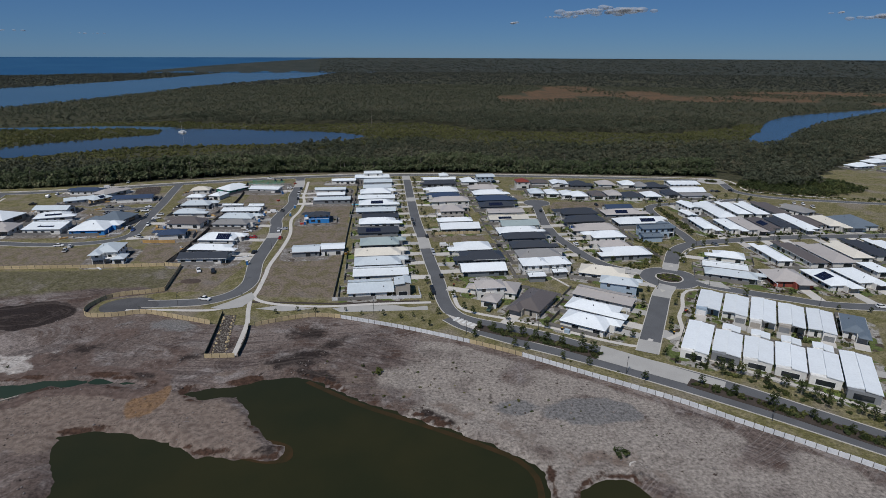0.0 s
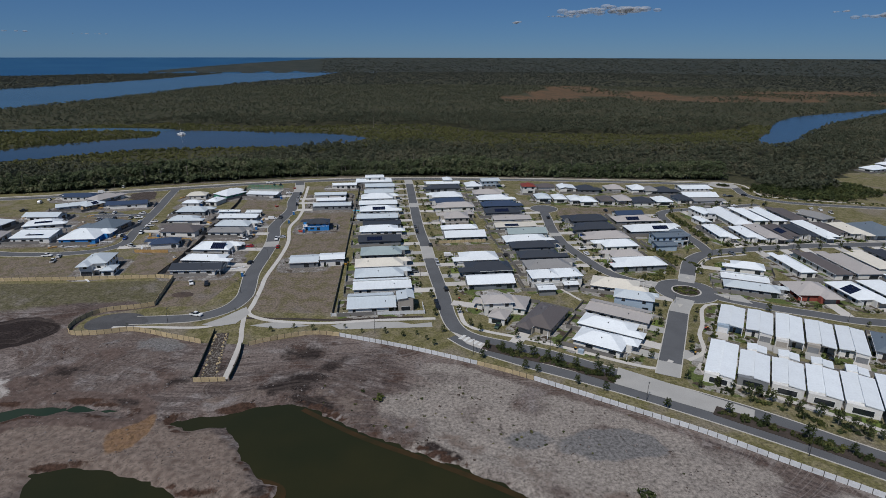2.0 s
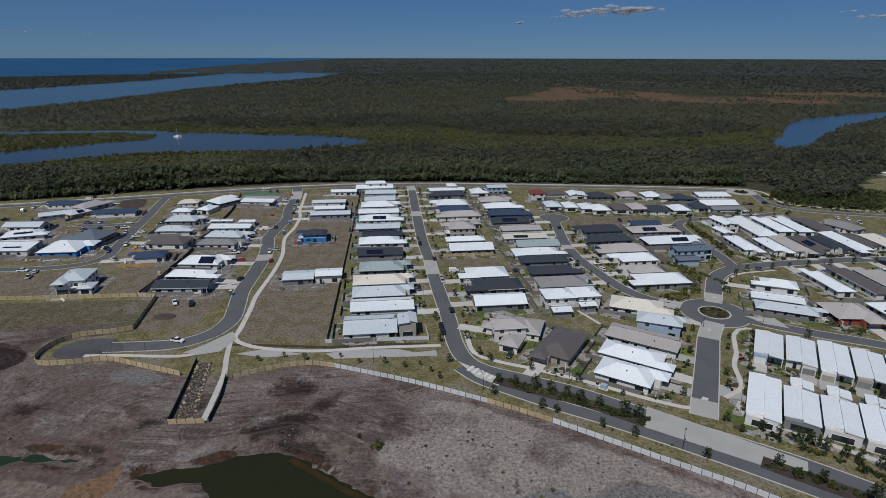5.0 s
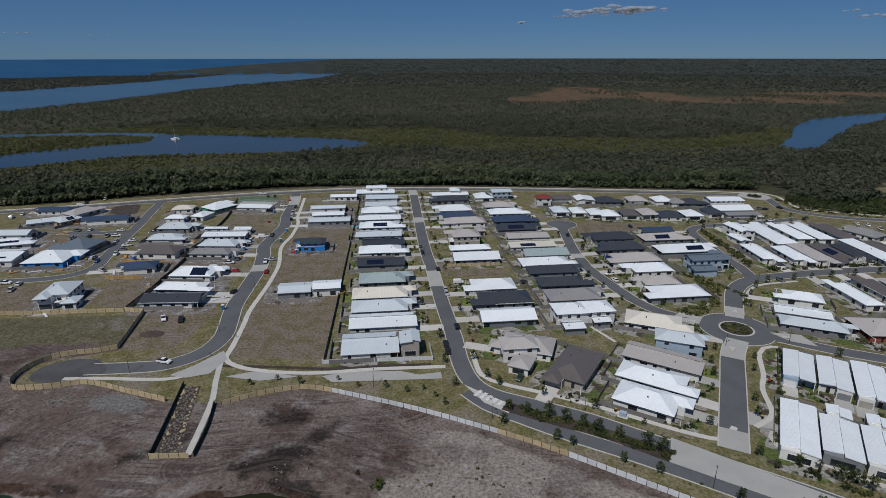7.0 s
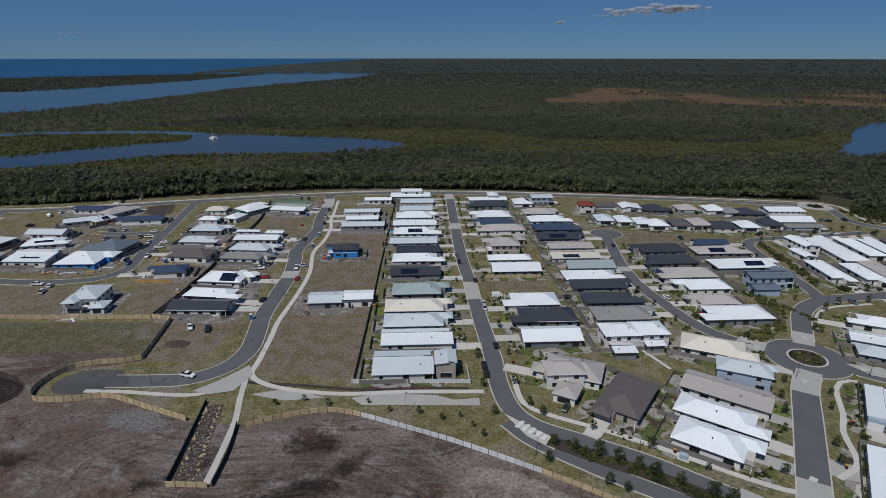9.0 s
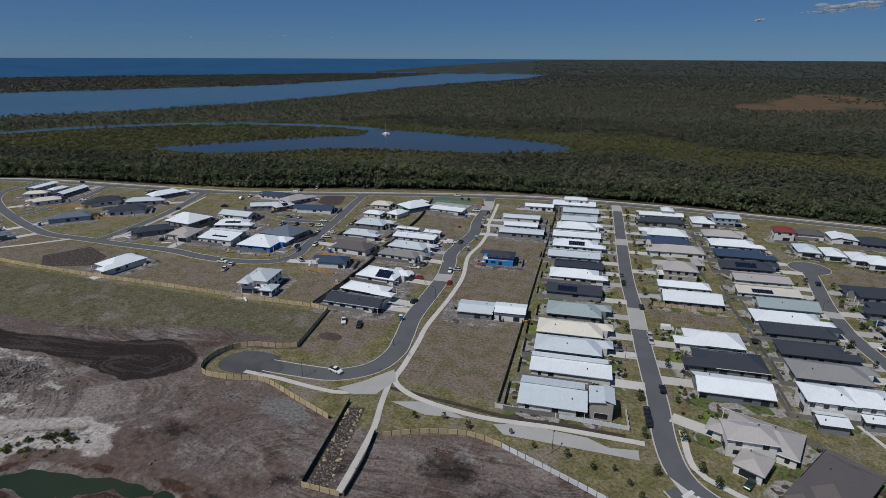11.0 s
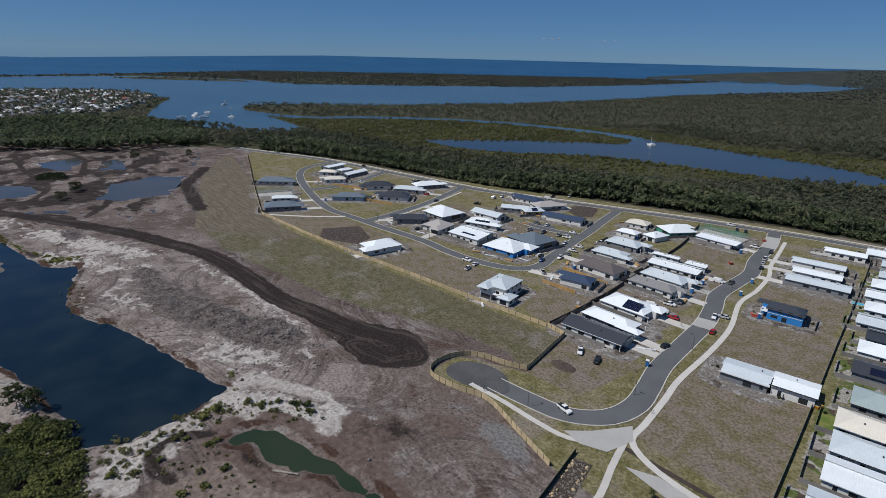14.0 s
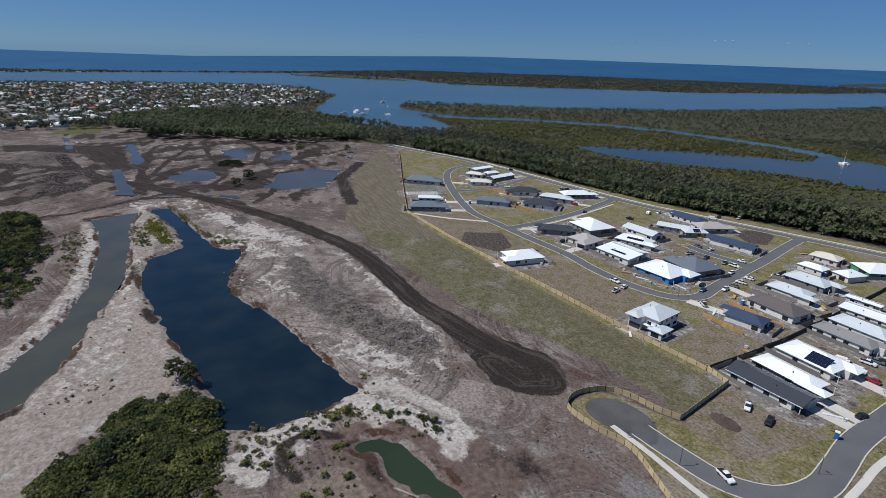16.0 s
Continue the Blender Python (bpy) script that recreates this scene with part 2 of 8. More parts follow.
surf("ground_wood", (0.06, 0.062, 0.032), 0.95, 0.2, 0.02, 0.3, spec=0.1)
water("water_channel", (0.050, 0.054, 0.046), 0.10, 0.6, 0.05, (0.064, 0.064, 0.052), 0.3, 0.05)
water("water_flat", (0.05, 0.053, 0.055), 0.12, 0.5, 0.05, (0.07, 0.066, 0.062), 0.3, 0.03)


def cloud_mat():
    m = surf("cloud", (0.55, 0.57, 0.60), 1.0, 0.04, 0.002, 0.01, spec=0.0)
    nt = m.node_tree
    thin, mixed = nt.nodes.new("ShaderNodeBsdfTransparent"), nt.nodes.new("ShaderNodeMixShader")
    mixed.inputs["Fac"].default_value = 0.3
    nt.links.new(thin.outputs[0], mixed.inputs[1])
    nt.links.new(nt.nodes["Principled BSDF"].outputs[0], mixed.inputs[2])
    nt.links.new(mixed.outputs[0], nt.nodes["Material Output"].inputs["Surface"])


cloud_mat()

# ---- building tools ----
def part(name, bm, material, parent=None, label="", smooth=False):
    """Links a bmesh as one mesh object, under parent where there is one."""
    me = bpy.data.meshes.new(name)
    bm.to_mesh(me)
    bm.free()
    me.materials.append(MATS[material])
    if smooth:
        me.shade_smooth()
    ob = new(name, me)
    if parent is not None:
        ob.parent = parent
    if label:
        tagged(ob, label)
    return ob


def empty(name, m, label, category, group="", kind=""):
    ob = new(name)
    ob.empty_display_size = 0.5
    ob.matrix_basis = m
    return tagged(ob, label, category, group, kind)


def block(bm, x0, x1, y0, y1, z0, z1, m=None):
    """A box between those bounds, set by m where given."""
    c = [Vector((x, y, z)) for z in (z0, z1) for x, y in ((x0, y0), (x1, y0), (x1, y1), (x0, y1))]
    if m is not None:
        c = [m @ v for v in c]
    v = [bm.verts.new(p) for p in c]
    for f in ((3, 2, 1, 0), (4, 5, 6, 7), (0, 1, 5, 4), (1, 2, 6, 5), (2, 3, 7, 6), (3, 0, 4, 7)):
        bm.faces.new([v[i] for i in f])
    return v


def boxes(*bounds, m=None):
    bm = bmesh.new()
    for b in bounds:
        block(bm, *b, m=m)
    return bm


def slab(bm, corners, thick):
    """A roof plane of that thickness under its four (or three) upper corners."""
    up = [bm.verts.new(Vector(c)) for c in corners]
    lo = [bm.verts.new(Vector(c) - Vector((0, 0, thick))) for c in corners]
    n = len(up)
    bm.faces.new(up)
    bm.faces.new(lo[::-1])
    for i in range(n):
        bm.faces.new((up[i], lo[i], lo[(i + 1) % n], up[(i + 1) % n]))


def rod(bm, a, b, r0, r1=None, n=6):
    """A tapered rod from a to b."""
    r1 = r0 if r1 is None else r1
    a, b = Vector(a), Vector(b)
    q = (b - a).to_track_quat("Z", "Y")
    lo, hi = [], []
    for i in range(n):
        d = Vector((math.cos(math.tau * i / n), math.sin(math.tau * i / n), 0))
        lo.append(bm.verts.new(a + q @ (d * r0)))
        hi.append(bm.verts.new(b + q @ (d * r1)))
    for i in range(n):
        bm.faces.new((lo[i], lo[(i + 1) % n], hi[(i + 1) % n], hi[i]))
    bm.faces.new(lo[::-1])
    bm.faces.new(hi)


def smooth_line(pts, step=3.0):
    """Points along a smooth curve through pts, about step metres apart."""
    p = [np.array(q, float) for q in pts]
    if len(p) == 2:
        n = max(1, int(np.linalg.norm(p[1] - p[0]) / step))
        return np.array([p[0] + (p[1] - p[0]) * i / n for i in range(n + 1)])
    p = [2 * p[0] - p[1]] + p + [2 * p[-1] - p[-2]]
    out = []
    for i in range(1, len(p) - 2):
        n = max(1, int(np.linalg.norm(p[i + 1] - p[i]) / step))
        for k in range(n):
            t = k / n
            out.append(0.5 * (2 * p[i] + (p[i + 1] - p[i - 1]) * t + (2 * p[i - 1] - 5 * p[i] + 4 * p[i + 1] - p[i + 2]) * t * t
                              + (3 * p[i] - p[i - 1] - 3 * p[i + 1] + p[i + 2]) * t ** 3))
    out.append(p[-2])
    return np.array(out)


def sides(line):
    """The unit normals (to the left) along a line of points."""
    d = np.gradient(line, axis=0)
    d /= np.linalg.norm(d, axis=1)[:, None] + 1e-9
    return np.stack([-d[:, 1], d[:, 0]], 1)


def ribbon(name, pts, width, z, material, label, category, thick=0.06, step=3.0):
    """A strip of paving along a smooth line."""
    line = smooth_line(pts, step)
    nrm = sides(line)
    w = np.broadcast_to(np.asarray(width, float), (len(line),))[:, None] if np.ndim(width) else width
    a, b = line + nrm * w / 2, line - nrm * w / 2
    bm = bmesh.new()
    rows = [[bm.verts.new((*p, h)) for p, h in ((l, z - thick), (l, z), (r, z), (r, z - thick))] for l, r in zip(a, b)]
    for u, v in zip(rows, rows[1:]):
        for i in range(3):
            bm.faces.new((u[i], u[i + 1], v[i + 1], v[i]))
    bmesh.ops.recalc_face_normals(bm, faces=bm.faces)
    return tagged(part(name, bm, material), label, category, kind="structure")


def patch(name, pts, z, material, label, category, curved=True, step=4.0, kind="structure"):
    """A flat sheet inside an outline."""
    line = np.array(pts, float)
    for _ in range(2 if curved else 0):  # cut the corners
        nxt = np.roll(line, -1, 0)
        line = np.stack([line * 0.75 + nxt * 0.25, line * 0.25 + nxt * 0.75], 1).reshape(-1, 2)
    bm = bmesh.new()
    f = bm.faces.new([bm.verts.new((*p, z)) for p in line])
    f.normal_update()
    bmesh.ops.triangulate(bm, faces=[f])
    bmesh.ops.recalc_face_normals(bm, faces=bm.faces)
    if sum(g.normal.z for g in bm.faces) < 0:
        bmesh.ops.reverse_faces(bm, faces=bm.faces)
    return tagged(part(name, bm, material), label, category, kind=kind)


def inside(poly, x, y):
    """Which of the points x, y lie inside an outline (arrays)."""
    p = np.asarray(poly, float)
    hit = np.zeros(np.shape(x), bool)
    for (x0, y0), (x1, y1) in zip(p, np.roll(p, -1, 0)):
        c = (y0 > y) != (y1 > y)
        hit ^= c & (x < (x1 - x0) * (y - y0) / (y1 - y0 + 1e-12) + x0)
    return hit


def away(line, x, y):
    """The distance from the points x, y to a line of points."""
    best = np.full(np.shape(x), 1e9)
    for (x0, y0), (x1, y1) in zip(line[:-1], line[1:]):
        dx, dy = x1 - x0, y1 - y0
        t = np.clip(((x - x0) * dx + (y - y0) * dy) / (dx * dx + dy * dy + 1e-9), 0, 1)
        best = np.minimum(best, np.hypot(x - x0 - t * dx, y - y0 - t * dy))
    return best


def depth_in(poly, x, y):
    """How far inside an outline the points lie (negative: outside)."""
    closed = list(poly) + [poly[0]]
    d = away(closed, x, y)
    return np.where(inside(poly, x, y), d, -d)


def ico(level):
    bm = bmesh.new()
    bmesh.ops.create_icosphere(bm, subdivisions=level, radius=1)
    bm.verts.ensure_lookup_table()
    v = np.array([p.co for p in bm.verts])
    f = np.array([[q.index for q in g.verts] for g in bm.faces])
    bm.free()
    return v, f


OCTA = np.array([(1, 0, 0), (0, 1, 0), (-1, 0, 0), (0, -1, 0), (0, 0, 1), (0, 0, -1)], float), np.array([(0, 1, 4), (1, 2, 4), (2, 3, 4), (3, 0, 4), (1, 0, 5), (2, 1, 5), (3, 2, 5), (0, 3, 5)])
ICO = {0: OCTA, 1: ico(1), 2: ico(2)}


def clumps(name, centres, radii, material, rng, level=1, flat=0.8, rough=0.28):
    """Many ragged leaf clumps in one mesh."""
    v, f = ICO[level]
    c, r = np.asarray(centres, float), np.asarray(radii, float)
    n = len(c)
    jit = 1 + rng.uniform(-rough, rough, (n, len(v), 1))
    turn = rng.uniform(0, math.tau, n)
    co, si = np.cos(turn)[:, None], np.sin(turn)[:, None]
    tv = np.stack([v[None, :, 0] * co - v[None, :, 1] * si, v[None, :, 0] * si + v[None, :, 1] * co, np.broadcast_to(v[None, :, 2] * flat, (n, len(v)))], -1)
    verts = (c[:, None] + tv * jit * r[:, None, None]).reshape(-1, 3).astype(np.float32)
    faces = (f[None] + (np.arange(n) * len(v))[:, None, None]).reshape(-1, 3).astype(np.int32)
    return raw_mesh(name, verts, faces, material)


def sprays(name, centres, radii, material, rng, per=8, flat=0.8, size=0.72):
    """Foliage: round each centre a ragged shell of small leaf sprays, turned at random about the outward direction."""
    c, r = np.asarray(centres, float), np.asarray(radii, float)
    n = len(c)
    u = rng.normal(0, 1, (n, per, 3))
    u /= np.linalg.norm(u, axis=2, keepdims=True)
    u[..., 2] = np.where(rng.random((n, per)) < 0.72, np.abs(u[..., 2]), u[..., 2])
    p = c[:, None] + u * r[:, None, None] * np.array((1, 1, flat)) * rng.uniform(0.5, 1.08, (n, per, 1))
    up = u + np.array((0, 0, 0.35)) + rng.normal(0, 0.28, (n, per, 3))
    up /= np.linalg.norm(up, axis=2, keepdims=True)
    a = np.cross(up, rng.normal(0, 1, (n, per, 3)))
    a /= np.linalg.norm(a, axis=2, keepdims=True) + 1e-9
    b = np.cross(up, a)
    s = r[:, None, None] * size * rng.uniform(0.55, 1.25, (n, per, 1))
    verts = np.stack([p + s * (a * math.cos(k) + b * math.sin(k) * 0.8) for k in (0.2, 2.1, 4.3)], 2).reshape(-1, 3)
    return raw_mesh(name, verts, np.arange(len(verts)).reshape(-1, 3), material)


def raw_mesh(name, verts, tris, material):
    me = bpy.data.meshes.new(name)
    me.vertices.add(len(verts))
    me.vertices.foreach_set("co", np.ascontiguousarray(verts, np.float32).ravel())
    me.loops.add(tris.size)
    me.loops.foreach_set("vertex_index", np.ascontiguousarray(tris, np.int32).ravel())
    me.polygons.add(len(tris))
    me.polygons.foreach_set("loop_start", np.arange(0, tris.size, tris.shape[1], dtype=np.int32))
    me.update(calc_edges=True)
    me.materials.append(MATS[material])
    return me


def road_gap(x, y):
    """How far a spot lies from the nearest kerb (negative: on a carriageway)."""
    return float(np.min(np.hypot(ROAD_AT[:, 0] - x, ROAD_AT[:, 1] - y) - ROAD_AT[:, 2]))

# ---- the plan: streets, water, boundaries (metres) ----
STREETS = {
    "straight": ([(-34, 487), (-31, 466), (-23, 392), (-17, 340), (-12, 308), (-9, 285), (-5.5, 262), (-2, 240), (0, 222), (3.5, 209), (10, 201.5), (23, 195.5), (37, 189), (50, 181), (66, 171), (90, 156), (113, 138), (150, 108), (190, 76)], 6.0),
    "avenue_south": ([(2, 203), (8, 196), (16, 190.5), (30, 182), (45, 174), (62, 164), (85, 149), (110, 131), (146, 103), (184, 70)], 5.2),
    "river": ([(-620, 345), (-570, 362), (-510, 383), (-456, 393), (-385, 402), (-318, 412), (-265, 428), (-214, 446), (-166, 462), (-122, 474), (-75, 483), (-13, 486), (50, 484), (110, 480), (170, 474), (222, 467)], 7.0),
    "winding": ([(-122, 470), (-116, 442), (-112, 408), (-107, 386), (-107, 366), (-107, 345), (-103, 330), (-99, 312), (-97, 290), (-95, 266), (-91.5, 250), (-89.5, 238), (-92, 226.5), (-101, 218.4), (-114, 216), (-126, 215)], 7.0),
    "crescent": ([(-214, 446), (-208, 420), (-199, 385), (-194, 362), (-186, 328), (-182, 311), (-189, 299), (-207, 293), (-228, 292), (-250, 294), (-283, 292), (-313, 291), (-338, 290), (-366, 297), (-395, 307), (-432, 322), (-460, 338), (-476, 356), (-485, 384)], 6.0),
    "cross": ([(-301, 292), (-304, 318), (-311, 352), (-325, 392), (-332, 410)], 6.0),
    "loop": ([(-397, 308), (-394, 325), (-398, 352), (-408, 376), (-416, 396)], 6.0),
    "lane": ([(-196, 372), (-209, 369), (-222, 367), (-238, 368)], 5.5),
    "court": ([(66, 385), (65, 362), (64, 340), (65, 318), (68, 302), (72, 288), (76, 275), (82, 264), (90, 257), (98, 252)], 6.0),
    "north_arm": ([(112, 257), (118, 270), (125, 284), (133, 293), (143, 299), (158, 303), (178, 307), (204, 311), (232, 313), (275, 315), (330, 316)], 7.0),
    "crescent_east": ([(141, 297), (142, 314), (141, 330), (141, 349), (141, 365), (142.5, 375), (148, 382), (157, 386), (171, 389), (193, 394), (222, 402)], 6.0),
    "south_arm": ([(104, 238), (97, 227), (89, 210), (81, 193), (73, 176)], 7.5),
    "east_arm": ([(117, 241), (136, 230), (152, 223), (166, 217), (192, 214), (240, 212)], 6.5),
    "bypass": ([(232, 468), (231, 452), (228, 432), (234, 418), (252, 406), (290, 396), (340, 385)], 6.5),
}
ROUND = (108, 247)
LINES = {k: smooth_line(p, 3.0) for k, (p, w) in STREETS.items()}
ROAD_AT = np.concatenate([np.column_stack([smooth_line(p, 1.2), np.full(len(smooth_line(p, 1.2)), w / 2)]) for p, w in STREETS.values()] + [[(*ROUND, 13.4)], [(67, 389, 9.2)]])
LONG_FENCE = [(-571, 341), (-505, 313), (-438, 284), (-356, 250), (-319, 250), (-297, 250), (-251, 252), (-210, 255), (-175, 257), (-139, 260)]
BAG_FENCE = [(-130, 259), (-124, 229), (-131, 226), (-138, 224.5), (-144, 221), (-147, 214), (-146.5, 207), (-142, 202.5), (-131, 203.5), (-121, 206), (-105, 201), (-91, 196.5)]
EAST_FENCE = [(-73, 195), (-66, 199), (-59, 202), (-50, 204), (-41, 202.5)]
WHITE_FENCE = [(-41, 202.5), (-22, 196), (-9, 191), (10, 182.5), (28, 173), (55, 156.5), (72, 146), (88, 134), (102, 124), (119, 111), (150, 84), (180, 56)]
SOUTH_EDGE = LONG_FENCE + [(-130, 259), (-124, 229), (-147, 219), (-146, 203), (-121, 206), (-91, 196), (-73, 195), (-50, 204)] + WHITE_FENCE
ESTATE = SOUTH_EDGE + [(330, 10), (420, 380), (240, 480), (150, 488), (0, 497), (-110, 492), (-223, 462), (-379, 415), (-495, 398), (-590, 362)]
FOREST_EDGE = [(-640, 330), (-590, 362), (-495, 398), (-379, 417), (-293, 436), (-223, 464), (-110, 494), (0, 497), (120, 492), (235, 482), (262, 440), (330, 425), (420, 420)]
POND_BROWN = [(-80.5, 151), (-76, 147.5), (-63, 149.5), (-56, 138), (-50, 131), (-42, 126), (-42, 119), (-50, 119), (-65, 121), (-81, 128), (-95, 131), (-106, 129), (-104, 122), (-96, 112), (-90, 92), (-40, 70), (10, 80), (25, 104), (26, 116), (22, 120), (10, 128), (-5, 136), (-25, 146), (-41, 157), (-53, 160), (-66, 154)]
POND_SLIM = [(-155, 140), (-157, 144), (-156, 148), (-152, 152), (-146, 153.5), (-134, 156), (-127, 158), (-112, 158.5), (-95, 155), (-96, 153), (-112, 155.5), (-119, 154.5), (-126, 153.5), (-132, 150), (-133, 147), (-137, 145.5), (-146, 144.5), (-151, 145), (-153, 141)]
POND_EAST = [(33, 100), (35, 109), (41, 113), (47, 112), (52, 106), (50, 92), (40, 90)]
POND_BLUE = [(-427, 104), (-427, 108), (-425, 113), (-384, 120), (-359, 124), (-334, 129), (-329, 134), (-327, 141), (-295, 130), (-277, 126), (-262, 129), (-248, 136), (-226, 141), (-205, 145), (-180, 150), (-176, 137), (-174, 120), (-177, 112), (-198, 111), (-217, 108), (-239, 103), (-258, 100), (-292, 95), (-303, 95), (-329, 99), (-334, 108), (-341, 115), (-357, 116), (-381, 114), (-401, 109), (-417, 105)]
CHANNEL = [(-421, 96), (-396, 91), (-354, 90), (-300, 87), (-265, 76), (-238, 70), (-218, 61), (-190, 36), (-205, 28), (-235, 53), (-255, 61), (-269, 68), (-305, 75), (-358, 78), (-391, 76), (-400, 74), (-413, 72)]
TRACK = [(-640, 40), (-560, 60), (-500, 95), (-455, 127), (-412, 152), (-355, 178), (-300, 194), (-259, 195), (-229, 195), (-205, 199), (-184, 204), (-166, 211), (-156, 207), (-160, 198), (-175, 197)]
FLATS = [(-790, 30), (-480, 62), (-440, 150), (-390, 192), (-500, 256), (-600, 308), (-700, 262), (-800, 140)]
PUDDLES = [[(-457, 184), (-503, 202), (-511, 235), (-500, 252), (-466, 240), (-449, 217), (-443, 190)], [(-411, 218), (-434, 230), (-426, 235), (-396, 222), (-398, 217)], [(-523, 121), (-540, 139), (-527, 153), (-503, 155), (-497, 143), (-499, 127)],
           [(-627, 176), (-640, 203), (-605, 202), (-584, 187), (-604, 175)], [(-606, 220), (-616, 232), (-600, 236), (-562, 225), (-566, 213)], [(-721, 208), (-731, 226), (-710, 231), (-700, 220)]]
CUTS = [[(-563, 81), (-563, 87), (-506, 92), (-462, 95), (-462, 86), (-489, 84)], [(-696, 92), (-694, 100), (-634, 102), (-596, 107), (-576, 100), (-594, 95), (-629, 96), (-667, 93)]]
SIDE_TRACKS = [[(-405, 10), (-414, 28), (-427, 46), (-433, 67), (-453, 102), (-447, 126), (-434, 150), (-415, 158)], [(-456, 100), (-467, 128), (-484, 149), (-524, 163), (-600, 160), (-684, 165)], [(-463, 94), (-511, 104), (-590, 125), (-647, 144), (-674, 141), (-679, 123), (-640, 112), (-558, 102), (-500, 106), (-459, 116)],
               [(-465, 101), (-524, 99), (-566, 106)], [(-472, 158), (-482, 186), (-445, 184), (-415, 165)], [(-545, 190), (-633, 210), (-690, 200), (-700, 240)], [(-84, 192), (-60, 176), (-20, 172), (12, 158), (14, 140), (10, 132)]]
DITCH = [(-150, 124), (-160, 122), (-166, 130), (-160, 138)]
LOOP = [(-229, 193), (-208, 199), (-190, 208), (-172, 217), (-160, 215), (-151, 208), (-151, 202), (-157, 195), (-164, 191), (-171, 192), (-186, 193), (-203, 194)]
HEAPS = [(-212, 172, 22, 9, 1.9), (-239, 163, 20, 9, 1.9), (-262, 158, 18, 8, 1.2), (-294, 162, 12, 6, 0.9), (-200, 181, 12, 6, 1.3), (-380, 150, 12, 5, 0.7), (-540, 48, 24, 15, 2.2), (-505, 46, 18, 14, 1.6), (-630, 30, 28, 20, 2.0)]
PONDS = [POND_BROWN, POND_SLIM, POND_EAST, POND_BLUE, CHANNEL]
RIVER = [(-540, 548), (-470, 546), (-418, 572), (-382, 604), (-335, 634), (-285, 645), (-228, 655), (-160, 664), (-108, 694), (-98, 732), (-130, 764), (-193, 785), (-270, 796), (-351, 801), (-397, 806), (-385, 770), (-374, 744), (-428, 700), (-478, 652), (-505, 610), (-545, 565)]
CREEK = [(374, 703), (379, 683), (390, 664), (439, 716), (520, 805), (582, 892), (723, 1008), (900, 1130), (1100, 1260), (1080, 1330), (950, 1200), (802, 1115), (681, 1054), (604, 1008), (520, 920), (451, 805)]
PARK = [(266, 384), (306, 445), (330, 485), (400, 550), (470, 600), (520, 560), (520, 330), (420, 330), (282, 369), (250, 410)]
PADDOCKS = [[(144, 1493), (256, 1668), (373, 2026), (503, 1859), (638, 1619), (773, 1492), (922, 1400), (974, 1350), (1300, 1200), (1200, 1120), (909, 1262), (829, 1262), (622, 1276), (537, 1335), (400, 1436), (295, 1401), (129, 1352)],
            [(973, 1855), (1132, 1715), (1204, 1664), (1500, 1500), (1400, 1400), (1106, 1531), (1009, 1531), (855, 1618)], [(695, 2465), (888, 2359), (835, 2221), (652, 2314)]]
INLET = [(-385, 800), (-450, 812), (-520, 806), (-600, 792), (-680, 752), (-740, 705), (-800, 640), (-830, 575), (-900, 540), (-1010, 520)]


def terrain(x, y):
    """Height of the ground: level ground, banks into the ponds, low heaps on the earthworks."""
    z = np.zeros(np.shape(x))
    near = (np.abs(x + 235) < 560) & (y < 420)
    if np.any(near):
        xs, ys = x[near], y[near]
        south = np.clip(depth_in(SOUTH_EDGE + [(330, -200), (-900, -200), (-900, 300)], xs, ys) / 14, 0, 1)
        h = south * np.clip(0.28 * wave2(xs, ys, 17) + 0.20 * wave2(xs, ys, 6) + 0.13 * wave2(xs, ys, 3.1), -0.5, 1)
        flat = np.clip(depth_in(FLATS, xs, ys) / 10, 0, 1)
        h = h * (1 - flat) + flat * (0.24 + 0.10 * wave2(xs, ys, 34) + 0.08 * wave2(xs, ys, 12) + 0.05 * wave2(xs, ys, 4))
        for p in PUDDLES:
            d = depth_in(p, xs, ys) + 2.4 * wave2(xs, ys, 13) + 1.2 * wave2(xs, ys, 6)
            h -= 0.75 * np.clip(0.5 + d / 5, 0, 1)
        for p in CUTS:
            h -= 0.75 * np.clip(0.5 + (depth_in(p, xs, ys) - 0.6 + 1.1 * wave2(xs, ys, 11)) / 3, 0, 1)
        for hx, hy, rx, ry, top in HEAPS:
            h += south * top * np.exp(-(((xs - hx) / rx) ** 2 + ((ys - hy) / ry) ** 2)) * (0.75 + 0.45 * wave2(xs, ys, 7) + 0.3 * wave2(xs, ys, 3.6))
        h *= np.clip((away([(-83, 208), (-78, 170)], xs, ys) - 6.5) / 5, 0, 1)
        for pond in PONDS:
            d = depth_in(pond, xs, ys) - (1.1 if pond is POND_SLIM else 0) + 0.8 * wave2(xs, ys, 5) + 0.4 * wave2(xs, ys, 2.3)
            h = np.where(d > -7, h * np.clip(-d / 7, 0, 1) + np.clip(-d / 7, 0, 1) * 0.35 - 1.9 * np.clip((d + 2.6) / 4.6, 0, 1), h)
        z[near] = h
    return z


def wave2(x, y, size):
    """A smooth random field between about -1 and 1, by sums of turned waves."""
    out = np.zeros(np.shape(x))
    g = np.random.default_rng(int(size * 1000))
    for k in range(7):
        a, ph, s = g.uniform(0, math.tau), g.uniform(0, math.tau), size * g.uniform(0.6, 1.7)
        out += np.sin((x * math.cos(a) + y * math.sin(a)) * math.tau / s / 1.6 + ph)
    return out / 3.2


